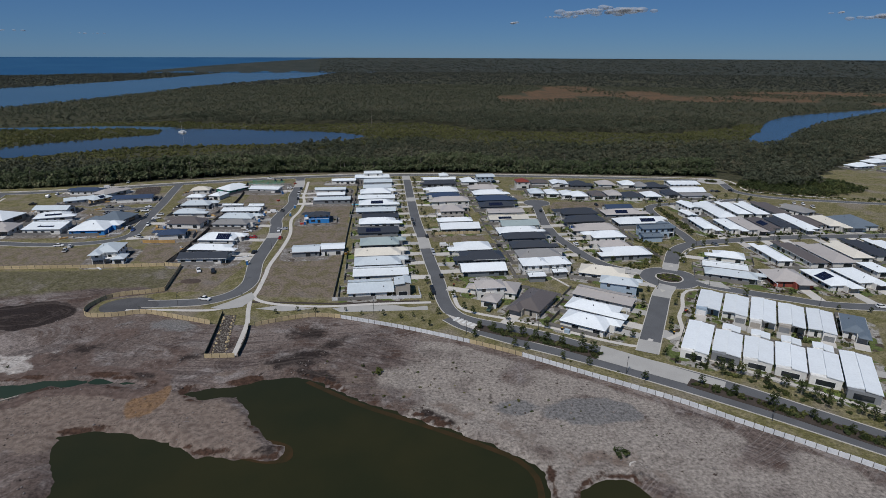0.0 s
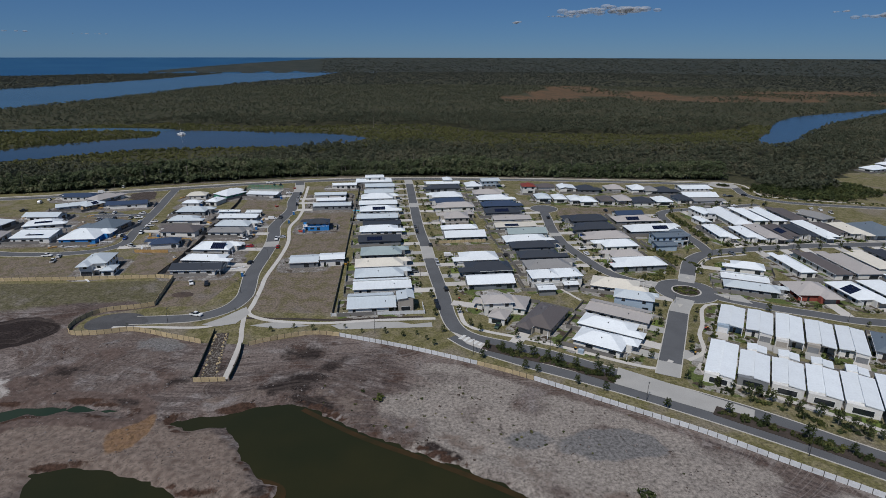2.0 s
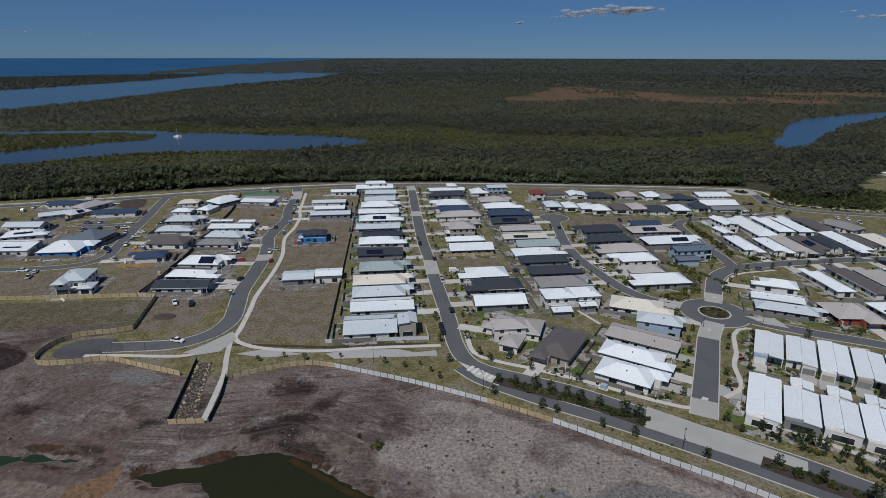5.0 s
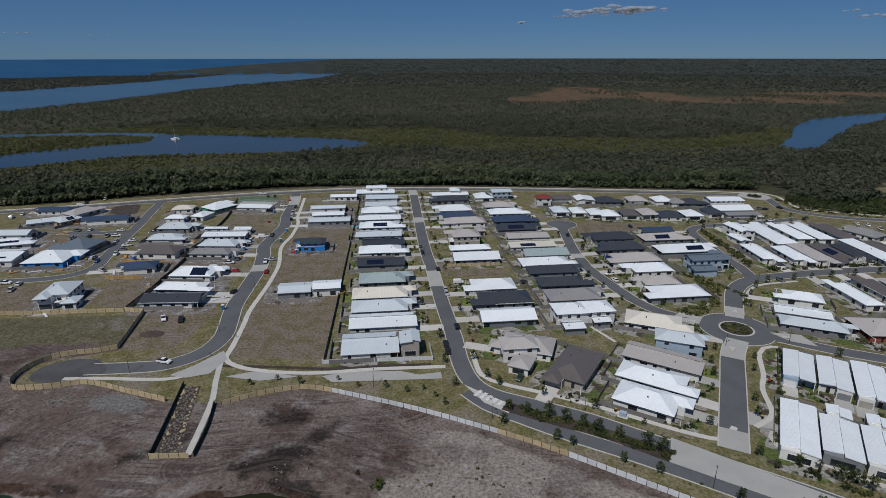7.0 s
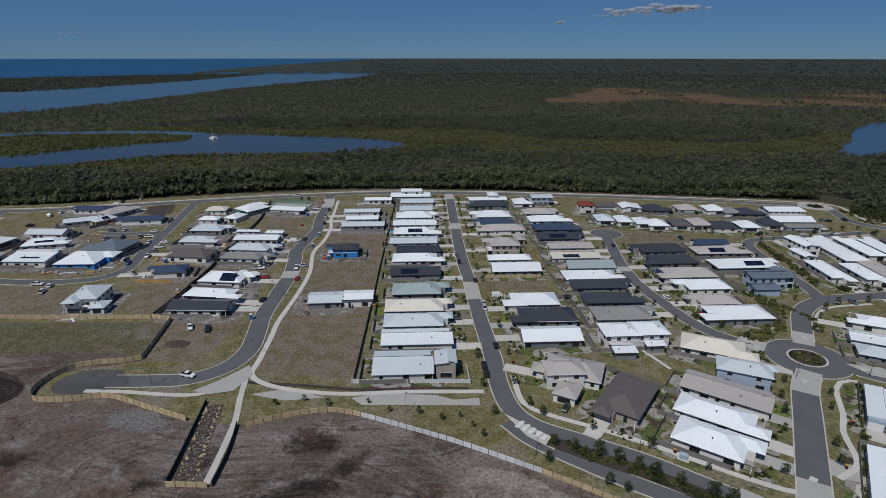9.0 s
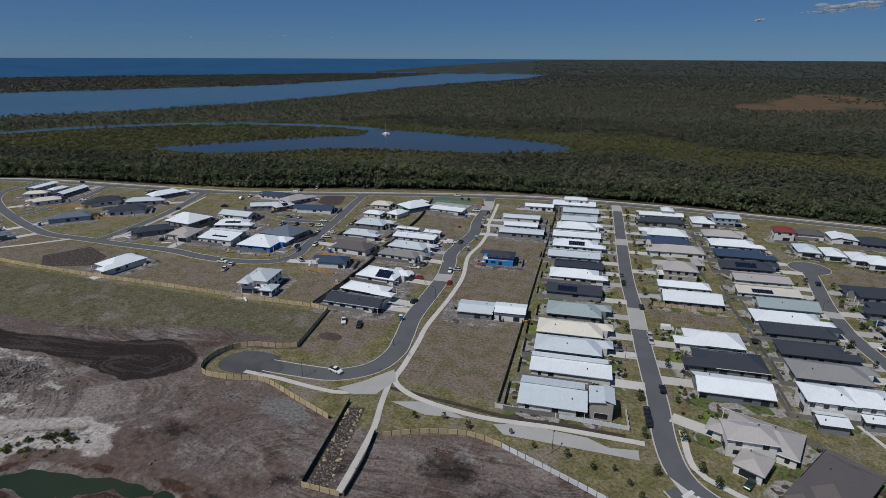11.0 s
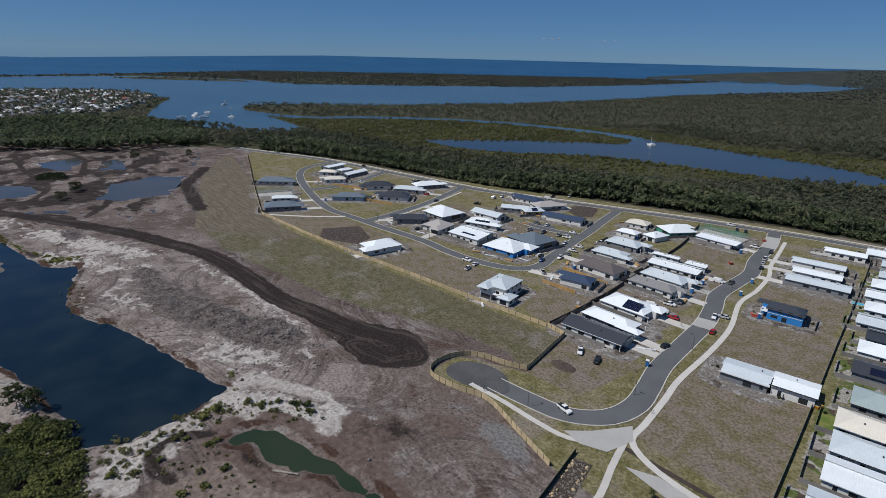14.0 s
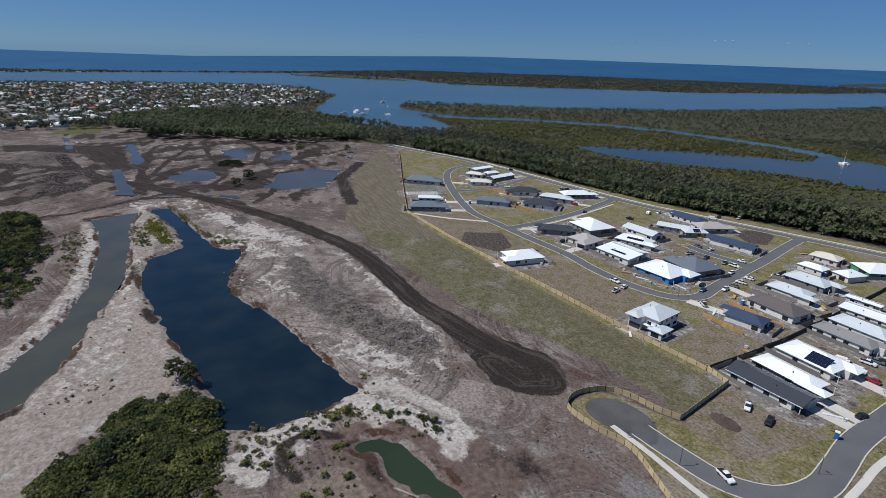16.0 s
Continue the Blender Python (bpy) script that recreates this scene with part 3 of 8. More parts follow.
def ground_mat():
    """Earth, grass, dark soil, pale sand, tilled strip and forest floor, mixed by the attributes of the sheet."""
    m = bpy.data.materials.new("ground")
    m.use_nodes = True
    MATS["ground"] = m
    nt, b = m.node_tree, m.node_tree.nodes["Principled BSDF"]
    add, link = nt.nodes.new, nt.links.new
    at = add("ShaderNodeNewGeometry").outputs["Position"]

    def noise_at(s, detail=6, stretch=None):
        n = add("ShaderNodeTexNoise")
        n.inputs["Scale"].default_value, n.inputs["Detail"].default_value = s, detail
        if stretch:
            mp = add("ShaderNodeMapping")
            mp.inputs["Scale"].default_value, mp.inputs["Rotation"].default_value = stretch[:3], (0, 0, radians(stretch[3]))
            link(at, mp.inputs["Vector"])
            link(mp.outputs["Vector"], n.inputs["Vector"])
        else:
            link(at, n.inputs["Vector"])
        return n.outputs["Fac"]

    def mix(a, c, fac):
        n = add("ShaderNodeMix")
        n.data_type = "RGBA"
        for key, val in (("A", a), ("B", c)):
            if isinstance(val, tuple):
                n.inputs[key].default_value = (*val, 1)
            else:
                link(val, n.inputs[key])
        link(fac, n.inputs["Factor"])
        return n.outputs["Result"]

    def step(fac, lo, hi):
        n = add("ShaderNodeMapRange")
        n.interpolation_type = "SMOOTHSTEP"
        n.inputs["From Min"].default_value, n.inputs["From Max"].default_value = lo, hi
        link(fac, n.inputs["Value"])
        return n.outputs["Result"]

    def grain(s, detail=10, rough=0.68):
        n = noise_at(s, detail)
        n.node.inputs["Roughness"].default_value = rough
        return n

    def ragged(name, strength, scale):
        """An attribute with its edge broken up by noise."""
        attr = add("ShaderNodeAttribute")
        attr.attribute_name = name
        k = add("ShaderNodeMath")
        k.operation = "MULTIPLY_ADD"
        link(grain(scale, 9, 0.64), k.inputs[0])
        k.inputs[1].default_value = strength
        k2 = add("ShaderNodeMath")
        k2.operation = "ADD"
        link(attr.outputs["Fac"], k2.inputs[0])
        k.inputs[2].default_value = -strength / 2
        link(k.outputs[0], k2.inputs[1])
        return step(k2.outputs[0], 0.40, 0.60)

    def read(name):
        n = add("ShaderNodeAttribute")
        n.attribute_name = name
        return n.outputs["Fac"]

    def times(a, c):
        n = add("ShaderNodeMath")
        n.operation = "MULTIPLY"
        for i, val in enumerate((a, c)):
            if isinstance(val, float):
                n.inputs[i].default_value = val
            else:
                link(val, n.inputs[i])
        return n.outputs[0]

    def lines(name, across, along):
        """Wheel marks that run beside a line: noise over the distance from it."""
        xyz, sc = add("ShaderNodeCombineXYZ"), add("ShaderNodeVectorMath")
        sc.operation = "SCALE"
        sc.inputs["Scale"].default_value = along
        link(at, sc.inputs[0])
        sep = add("ShaderNodeSeparateXYZ")
        link(sc.outputs["Vector"], sep.inputs[0])
        link(times(read(name), across), xyz.inputs["X"])
        link(sep.outputs["X"], xyz.inputs["Y"])
        link(sep.outputs["Y"], xyz.inputs["Z"])
        n = add("ShaderNodeTexNoise")
        n.inputs["Scale"].default_value, n.inputs["Detail"].default_value = 1.0, 4
        link(xyz.outputs["Vector"], n.inputs["Vector"])
        return n.outputs["Fac"]

    broad, mid, fine = noise_at(0.02), noise_at(0.16), grain(1.1)
    clod, coarse = grain(0.55, 12, 0.75), grain(0.09, 8, 0.6)
    tyres_a, tyres_b = lines("run_a", 0.75, 0.035), lines("run_b", 0.6, 0.03)
    swirl, thin = lines("run_c", 0.62, 0.02), lines("run_c", 2.1, 0.03)
    earth = mix((0.160, 0.122, 0.106), (0.252, 0.204, 0.182), step(broad, 0.40, 0.62))
    earth = mix(earth, (0.325, 0.285, 0.268), step(coarse, 0.50, 0.66))
    earth = mix(earth, (0.112, 0.074, 0.060), step(grain(0.07, 9, 0.62), 0.52, 0.64))
    where = step(noise_at(0.022, 3), 0.44, 0.56)
    earth = mix(earth, (0.105, 0.080, 0.074), times(times(step(tyres_a, 0.50, 0.60), where), 0.75))
    earth = mix(earth, (0.33, 0.29, 0.27), times(times(step(tyres_b, 0.54, 0.62), step(noise_at(0.03, 3), 0.48, 0.6)), 0.6))
    earth = mix(earth, (0.095, 0.072, 0.066), times(times(step(swirl, 0.52, 0.58), step(noise_at(0.028, 3), 0.46, 0.58)), 0.6))
    earth = mix(earth, (0.36, 0.325, 0.305), times(times(step(thin, 0.54, 0.60), step(noise_at(0.035, 3), 0.44, 0.58)), 0.35))
    earth = mix(earth, (0.080, 0.062, 0.056), times(step(clod, 0.54, 0.66), 0.75))
    grass = mix((0.185, 0.170, 0.072), (0.285, 0.250, 0.140), step(grain(0.22, 10, 0.7), 0.42, 0.60))
    grass = mix(grass, (0.290, 0.250, 0.190), step(noise_at(0.05), 0.50, 0.66))
    lot = mix((0.265, 0.215, 0.170), (0.200, 0.172, 0.100), step(grain(0.18, 10, 0.7), 0.45, 0.58))
    lot = mix(lot, (0.26, 0.222, 0.19), step(noise_at(0.06), 0.58, 0.72))
    tilled = mix((0.160, 0.135, 0.095), (0.225, 0.193, 0.142), step(noise_at(0.5, 2, (0.15, 1.6, 1, 24)), 0.4, 0.6))
    field = mix((0.190, 0.170, 0.112), (0.130, 0.122, 0.062), step(grain(0.25, 10, 0.7), 0.40, 0.62))
    field = mix(field, (0.25, 0.222, 0.185), step(grain(0.05, 9, 0.66), 0.52, 0.66))
    c = mix(earth, mix((0.40, 0.355, 0.315), (0.265, 0.226, 0.200), step(coarse, 0.50, 0.64)), times(ragged("sand", 0.9, 0.06), 0.85))
    c = mix(c, mix(mix((0.345, 0.294, 0.268), (0.200, 0.163, 0.148), step(coarse, 0.47, 0.60)), (0.125, 0.104, 0.098), times(step(swirl, 0.53, 0.59), 0.65)), times(ragged("grey", 0.9, 0.08), 0.9))
    c = mix(c, mix(mix((0.405, 0.348, 0.308), (0.53, 0.50, 0.47), step(coarse, 0.54, 0.62)), (0.215, 0.172, 0.146), step(clod, 0.50, 0.62)), ragged("beige", 0.7, 0.1))
    c = mix(c, mix((0.285, 0.226, 0.190), (0.142, 0.104, 0.086), step(clod, 0.48, 0.62)), ragged("pink", 1.0, 0.12))
    c = mix(c, mix((0.30, 0.185, 0.105), (0.22, 0.14, 0.09), step(clod, 0.45, 0.6)), ragged("orange", 0.7, 0.2))
    white = mix((0.62, 0.575, 0.535), (0.34, 0.298, 0.27), step(clod, 0.50, 0.62))
    c = mix(c, white, ragged("pale", 1.9, 0.22))
    c = mix(c, mix((0.215, 0.182, 0.168), (0.090, 0.072, 0.064), step(grain(0.8, 10, 0.75), 0.46, 0.58)), ragged("heap", 0.9, 0.3))
    c = mix(c, (0.235, 0.225, 0.22), ragged("damp", 1.1, 0.1))
    c = mix(c, field, ragged("field", 0.8, 0.06))
    c = mix(c, tilled, ragged("tilled", 0.3, 0.2))
    soil = mix((0.040, 0.030, 0.027), (0.088, 0.070, 0.062), times(step(tyres_a, 0.50, 0.62), 0.9))
    c = mix(c, mix((0.205, 0.152, 0.130), (0.118, 0.082, 0.070), step(clod, 0.46, 0.60)), ragged("brown", 0.8, 0.14))
    c = mix(c, mix((0.56, 0.51, 0.47), (0.32, 0.28, 0.252), step(clod, 0.50, 0.62)), ragged("white", 0.9, 0.3))
    c = mix(c, soil, ragged("dark", 0.8, 0.16))
    c = mix(c, (0.085, 0.050, 0.036), ragged("rust", 0.8, 0.4))
    c = mix(c, lot, ragged("lot", 0.3, 0.15))
    c = mix(c, grass, ragged("grass", 0.35, 0.2))
    plots = noise_at(0.13, 1)
    garden = mix((0.135, 0.170, 0.056), (0.42, 0.40, 0.37), step(plots, 0.48, 0.50))
    garden = mix(garden, (0.105, 0.082, 0.062), step(noise_at(0.24, 2), 0.57, 0.60))
    garden = mix(garden, (0.26, 0.235, 0.15), step(noise_at(0.1, 2), 0.56, 0.60))
    c = mix(c, garden, ragged("garden", 0.5, 0.5))
    building = mix((0.255, 0.230, 0.208), (0.42, 0.40, 0.38), step(grain(0.3, 8, 0.65), 0.50, 0.60))
    building = mix(building, (0.13, 0.105, 0.086), step(grain(0.16, 8, 0.65), 0.53, 0.62))
    c = mix(c, building, ragged("building", 0.7, 0.35))
    c = mix(c, mix((0.085, 0.066, 0.058), (0.15, 0.125, 0.11), step(clod, 0.46, 0.60)), ragged("fresh", 0.5, 0.25))
    c = mix(c, mix((0.060, 0.062, 0.034), (0.092, 0.088, 0.052), step(mid, 0.4, 0.6)), ragged("wood", 0.3, 0.1))
    c = mix(c, (0.125, 0.130, 0.050), ragged("turf", 0.2, 0.2))
    c = mix(c, mix((0.185, 0.112, 0.062), (0.115, 0.088, 0.052), step(grain(0.03, 8, 0.65), 0.46, 0.60)), ragged("paddock", 0.8, 0.012))
    hsv = add("ShaderNodeHueSaturation")
    v = add("ShaderNodeMapRange")
    v.inputs["From Min"].default_value, v.inputs["From Max"].default_value = 0.3, 0.7
    v.inputs["To Min"].default_value, v.inputs["To Max"].default_value = 0.22, 1.06
    link(fine, v.inputs["Value"])
    link(v.outputs["Result"], hsv.inputs["Value"])
    link(c, hsv.inputs["Color"])
    link(hsv.outputs["Color"], b.inputs["Base Color"])
    b.inputs["Roughness"].default_value, b.inputs["Specular IOR Level"].default_value = 0.95, 0.15
    normal = None
    for source, strength, dist in ((mid, 0.35, 0.6), (tyres_a, 0.3, 0.2), (swirl, 0.3, 0.2), (clod, 0.55, 0.4), (fine, 0.45, 0.14)):
        bp = add("ShaderNodeBump")
        bp.inputs["Strength"].default_value, bp.inputs["Distance"].default_value = strength, dist
        link(source, bp.inputs["Height"])
        if normal:
            link(normal, bp.inputs["Normal"])
        normal = bp.outputs["Normal"]
    link(normal, b.inputs["Normal"])


ground_mat()


def spread_lines(lo, hi, fine, far):
    """Grid lines: even between lo and hi, wider and wider out to far on either side."""
    mid = list(np.arange(lo, hi + 0.1, fine))
    out, s, v = [], fine, hi
    while v < far:
        s *= 1.22
        v += s
        out.append(v)
    left, s, v = [], fine, lo
    while v > -far:
        s *= 1.22
        v -= s
        left.append(v)
    return np.array(left[::-1] + mid + out)


def lots_field(x, y):
    """Bare building lots inside the estate."""
    lots = [[(-86, 224), (-48, 222), (-58, 330), (-92, 330)], [(-92, 330), (-60, 330), (-66, 395), (-97, 392)], [(-136, 232), (-122, 228), (-104, 229), (-99, 262), (-128, 262)],
            [(-160, 268), (-140, 262), (-142, 320), (-168, 318)], [(-240, 257), (-182, 260), (-186, 288), (-240, 286)], [(-345, 252), (-262, 252), (-262, 285), (-345, 285)],
            [(-142, 380), (-122, 385), (-118, 445), (-150, 448)], [(-5, 300), (26, 302), (22, 314), (-8, 314)], [(72, 372), (118, 376), (116, 392), (80, 392)], [(-290, 330), (-262, 300), (-196, 304), (-198, 330), (-208, 365), (-300, 365)],
            [(-112, 268), (-140, 268), (-150, 385), (-108, 380)], [(-430, 300), (-400, 300), (-360, 260), (-380, 255)], [(-452, 335), (-405, 330), (-410, 370), (-460, 365)]]
    d = np.full(np.shape(x), -99.0)
    for p in lots:
        d = np.maximum(d, depth_in(p, x, y))
    return d


gx, gy = spread_lines(-720, 250, 2.1, 5300), spread_lines(24, 500, 2.1, 5300)
GX, GY = np.meshgrid(gx, gy)
GZ = terrain(GX, GY)
nx, ny = len(gx), len(gy)
idx = np.arange(nx * ny).reshape(ny, nx)
quads = np.stack([idx[:-1, :-1], idx[:-1, 1:], idx[1:, 1:], idx[1:, :-1]], -1).reshape(-1, 4)
me = raw_mesh("ground", np.stack([GX, GY, GZ], -1).reshape(-1, 3), quads, "ground")
me.shade_smooth()


def soft(d, w=3.0):
    return np.clip(0.5 + d / (2 * w), 0, 1)


small = (np.abs(GX + 200) < 680) & (GY < 560) & (GY > -20)
sx, sy = GX[small], GY[small]
est = depth_in(ESTATE, sx, sy)
south = -est
shore = np.max([depth_in(p, sx, sy) for p in PONDS], 0)
trackd = away(smooth_line(TRACK, 6), sx, sy)
sided = np.min([away(smooth_line(p, 6), sx, sy) for p in SIDE_TRACKS], 0)
strip_poly = [(-590, 332), (-500, 268), (-352, 206), (-300, 236), (-298, 250), (-356, 250), (-438, 284)]
field_poly = [(-352, 206), (-302, 205), (-215, 212), (-185, 222), (-160, 232), (-124, 232), (-131, 259), (-297, 250), (-300, 236)]
fields = {
    "run_a": np.minimum(trackd, np.abs(est) + 40 * soft(-155 - sx, 25)),
    "beige": np.maximum(soft(depth_in([(-425, 98), (-350, 92), (-300, 89), (-262, 79), (-236, 72), (-214, 61), (-190, 38), (-165, 40), (-150, 70), (-170, 66), (-190, 76), (-203, 92), (-205, 109), (-230, 103), (-292, 95), (-330, 99), (-400, 105)], sx, sy) + 1.5, 2.5),
                        0.8 * soft(5 - away([(-398, 71), (-345, 74), (-300, 70), (-262, 60), (-235, 48), (-215, 30)], sx, sy), 4)) * soft(-shore - 1.5, 1.5),
    "white": np.maximum.reduce([soft(3.0 - away([(-179, 157), (-176, 147), (-173, 134), (-169, 117)], sx, sy), 2), 0.8 * soft(3.2 - away([(-181, 159), (-171, 163), (-156, 171)], sx, sy), 2.5), *[0.8 * soft(r - np.hypot((sx - px_) / 1.4, sy - py_), 2.5) for px_, py_, r in ((-142, 163, 4), (-168, 135, 4), (-164, 150, 4), (-162, 127, 3), (-156, 115, 4))]]) * soft(-shore - 1.2, 1.0),
    "brown": np.maximum(0.85 * soft(3.0 - np.abs(depth_in(POND_SLIM, sx, sy) + 4.5), 2), (0.42 + 0.30 * wave2(sx, sy, 23) + 0.12 * wave2(sx, sy, 8)) * soft(depth_in([(-155, 150), (-148, 185), (-146, 200), (-120, 200), (-95, 190), (-60, 170), (-60, 160), (-110, 158)], sx, sy), 7)) * soft(south, 2),
    "run_b": np.minimum(-shore, sided + 30),
    "run_c": 34 * wave2(sx, sy, 95) + 9 * wave2(sx, sy, 41) + 0.35 * sx,
    "grass": np.maximum(np.maximum(soft(est - 1, 1.5), soft(depth_in(PARK, sx, sy), 3)) * (1 - soft(lots_field(sx, sy), 3)), 0.72 * soft(4.5 - away(LONG_FENCE, sx, sy), 3) * soft(sx + 345, 15)),
    "lot": soft(est - 1, 1.5),
    "fresh": np.maximum(soft(depth_in([(-305, 263), (-295, 283), (-272, 274), (-268, 262), (-290, 252)], sx, sy), 2), soft(depth_in([(-240, 427), (-233, 441), (-223, 433), (-215, 413), (-222, 407), (-234, 413)], sx, sy), 2)),
    "turf": soft(depth_in([(-794, 12), (-841, 38), (-839, 67), (-784, 68)], sx, sy), 3),
    "field": soft(depth_in(field_poly, sx, sy), 8),
    "tilled": soft(depth_in(strip_poly, sx, sy), 5),
    "dark": np.maximum.reduce([soft(5.5 - trackd, 2.5) * soft(-130 - sx, 10), soft(depth_in(LOOP, sx, sy) + 1, 2.5) * (1 - 0.55 * soft(5 - np.hypot((sx + 166) / 1.6, sy - 203), 3)), 0.85 * soft(2.6 - sided, 2.2) * soft(-300 - sx, 10), 0.8 * soft(depth_in([(-721, -15), (-720, 12), (-698, 61), (-682, 90), (-601, 92), (-596, 68), (-645, 54), (-677, 16), (-679, -9)], sx, sy), 6), (0.62 + 0.25 * wave2(sx, sy, 22) + 0.2 * wave2(sx, sy, 9)) * soft(depth_in([(-640, -20), (-600, 30), (-570, 72), (-524, 72), (-475, 68), (-470, 37), (-455, 15), (-520, -30)], sx, sy), 6), 0.62 * soft(1.6 - sided, 2.5) * soft(sx + 100, 10),
                               (0.50 + 0.26 * wave2(sx, sy, 26) + 0.18 * wave2(sx, sy, 9)) * soft(depth_in(FLATS, sx, sy) - 4, 10), 0.8 * soft(6 - np.abs(away([(-526, 281), (-470, 244), (-392, 225)], sx, sy)), 5), 0.7 * soft(depth_in([(-675, 72), (-666, 91), (-583, 97), (-563, 81), (-562, 73)], sx, sy), 5),
                               (0.40 + 0.25 * wave2(sx, sy, 17)) * soft(depth_in([(-160, 162), (-30, 160), (-30, 196), (-75, 186), (-110, 172), (-128, 196), (-160, 190)], sx, sy), 9), 0.7 * soft(7 - np.hypot((sx + 51) / 1.6, sy - 190), 6), 0.6 * soft(5 - np.hypot((sx + 51) / 1.2, sy - 175), 5),
                               0.75 * soft(2.4 - away(smooth_line(DITCH, 2), sx, sy), 2), 0.55 * soft(3 - np.abs(shore + 3.5), 2.5) * (0.6 + 0.5 * wave2(sx, sy, 19))]) * soft(south, 2),
    "pale": np.clip(np.maximum.reduce([soft(11 - np.abs(shore + 12), 6) * (0.50 + 0.35 * wave2(sx, sy, 30)) * soft(-150 - sx, 20) * soft(sy - 105 - (sx + 330) * 0.15, 6), 0.95 * soft(7 - away([(-182, 142), (-168, 152), (-150, 165), (-140, 168)], sx, sy), 5), 0.9 * soft(6 - away([(-178, 144), (-168, 128), (-160, 112)], sx, sy), 4),
                               0.9 * soft(9 - away([(-395, 138), (-360, 152), (-325, 168)], sx, sy), 6), 0.75 * soft(4 - away([(-300, 186), (-240, 188), (-205, 188), (-180, 180)], sx, sy), 5), 0.55 * soft(16 - np.hypot((sx + 315) / 2, sy - 152), 9) * (1 + wave2(sx, sy, 14)),
                               0.25 * soft(9 - np.hypot((sx - 2) / 3.0, sy - 163), 7), 0.5 * soft(18 - np.hypot((sx + 630) / 1.6, sy - 30), 8), 0.8 * soft(5 - away([(-395, 74), (-345, 74), (-300, 71), (-262, 61), (-240, 52)], sx, sy), 4), 0.55 * soft(9 - away([(-330, 94), (-270, 86), (-235, 80), (-212, 72)], sx, sy), 7), (0.16 + 0.32 * wave2(sx, sy, 21)) * soft(depth_in(FLATS, sx, sy) - 6, 6)]), 0, 1) * 0.74 * soft(south, 2),
    "heap": np.clip(sum(np.exp(-(((sx - hx) / rx) ** 2 + ((sy - hy) / ry) ** 2)) for hx, hy, rx, ry, top in HEAPS), 0, 1) * soft(south, 2),
    "pink": np.maximum.reduce([0.8 * soft(depth_in([(-150, 120), (-152, 143), (-128, 151), (-100, 150), (-84, 152), (-72, 138), (-106, 120)], sx, sy), 6), 0.75 * soft(depth_in([(-84, 152), (-62, 147), (-44, 120), (-80, 121), (-104, 130)], sx, sy), 4), 0.5 * soft(6 - np.abs(shore + 8), 5) * soft(sx + 90, 20)]) * soft(south, 2),
    "sand": np.clip(soft(sx + 22 + 16 * wave2(sx, sy, 48), 14) * soft(south - 3, 5) * (0.75 + 0.3 * wave2(sx, sy, 18)), 0, 1),
    "grey": np.clip(soft(depth_in([(-412, 128), (-330, 186), (-258, 194), (-185, 194), (-150, 186), (-128, 172), (-150, 160), (-165, 110), (-215, 60), (-440, 88)], sx, sy), 6) * (0.72 + 0.35 * wave2(sx, sy, 24)), 0, 1) * soft(south, 2),
    "orange": 0.95 * soft(7 - np.hypot((sx + 90) / 0.8, (sy - 146) / 1.4), 3) * soft(south, 2),
    "damp": np.maximum.reduce([0.9 * soft(7 - np.hypot((sx - 44) / 2.2, sy - 141), 3), 0.8 * soft(4 - np.hypot((sx - 21) / 2.0, sy - 143), 3), (0.35 + 0.4 * wave2(sx, sy, 24)) * soft(depth_in([(-150, 172), (-80, 172), (-90, 205), (-140, 202)], sx, sy), 6)]) * soft(south, 2),
    "rust": np.maximum(soft(1.5 - np.abs(shore + 1.9), 1.4) * (0.62 + 0.3 * wave2(sx, sy, 9)), 0.5 * soft(3 - np.hypot((sx + 57) / 1.5, (sy - 124)), 3)) * soft(south, 2),
}
wood_all = np.where(inside(FOREST_EDGE + [(6000, 420), (6000, 6000), (-6000, 6000), (-6000, 330)], GX, GY), 1.0, 0.0)
wood_all = np.maximum(wood_all, np.where((GX < -640) & (GY > 0), 1.0, 0.0))
wood_all = np.maximum(wood_all, np.where(GX > 430, 1.0, 0.0))
for name in (*fields, "wood", "paddock"):
    full = np.zeros(GX.shape)
    if name == "wood":
        full = wood_all * ~inside(PARK, GX, GY) * ~inside(FLATS, GX, GY) * ~inside([(-600, -200), (-600, 340), (-700, 290), (-840, 130), (-840, -80), (-790, -200)], GX, GY)
    elif name == "paddock":
        for p in PADDOCKS:
            full = np.maximum(full, inside(p, GX, GY) * 1.0)
    else:
        full[small] = fields[name]
    at = me.attributes.new(name, "FLOAT", "POINT")
    at.data.foreach_set("value", full.ravel().astype(np.float32))
ground = tagged(new("ground", me), "sandy earthworks, dry grass lots and forest floor to the horizon", "ground", kind="structure")

# water
LEVEL = -0.75
patch("pond", [(-112, 60), (30, 60), (34, 130), (-50, 172), (-112, 165)], LEVEL, "water_brown", "murky green-brown water of an excavated pond", "water", False)
patch("pond", [(-165, 130), (-92, 140), (-92, 162), (-165, 162)], LEVEL + 0.02, "water_green", "narrow murky green ditch of standing water", "water", False)
patch("pond", [(28, 86), (58, 86), (58, 118), (28, 118)], LEVEL, "water_brown", "small brown pool at the foot of the bank", "water", False)
patch("pond", [(-424, 101), (-340, 91), (-168, 88), (-168, 158), (-424, 150)], LEVEL + 0.04, "water_blue", "dark blue still pond between sandy banks", "water", False)
patch("channel", [(-475, 70), (-428, 70), (-300, 60), (-185, 20), (-185, 60), (-330, 93), (-434, 110), (-475, 104)], LEVEL - 0.03, "water_channel", "grey-green drainage channel along the earthworks", "water", False)
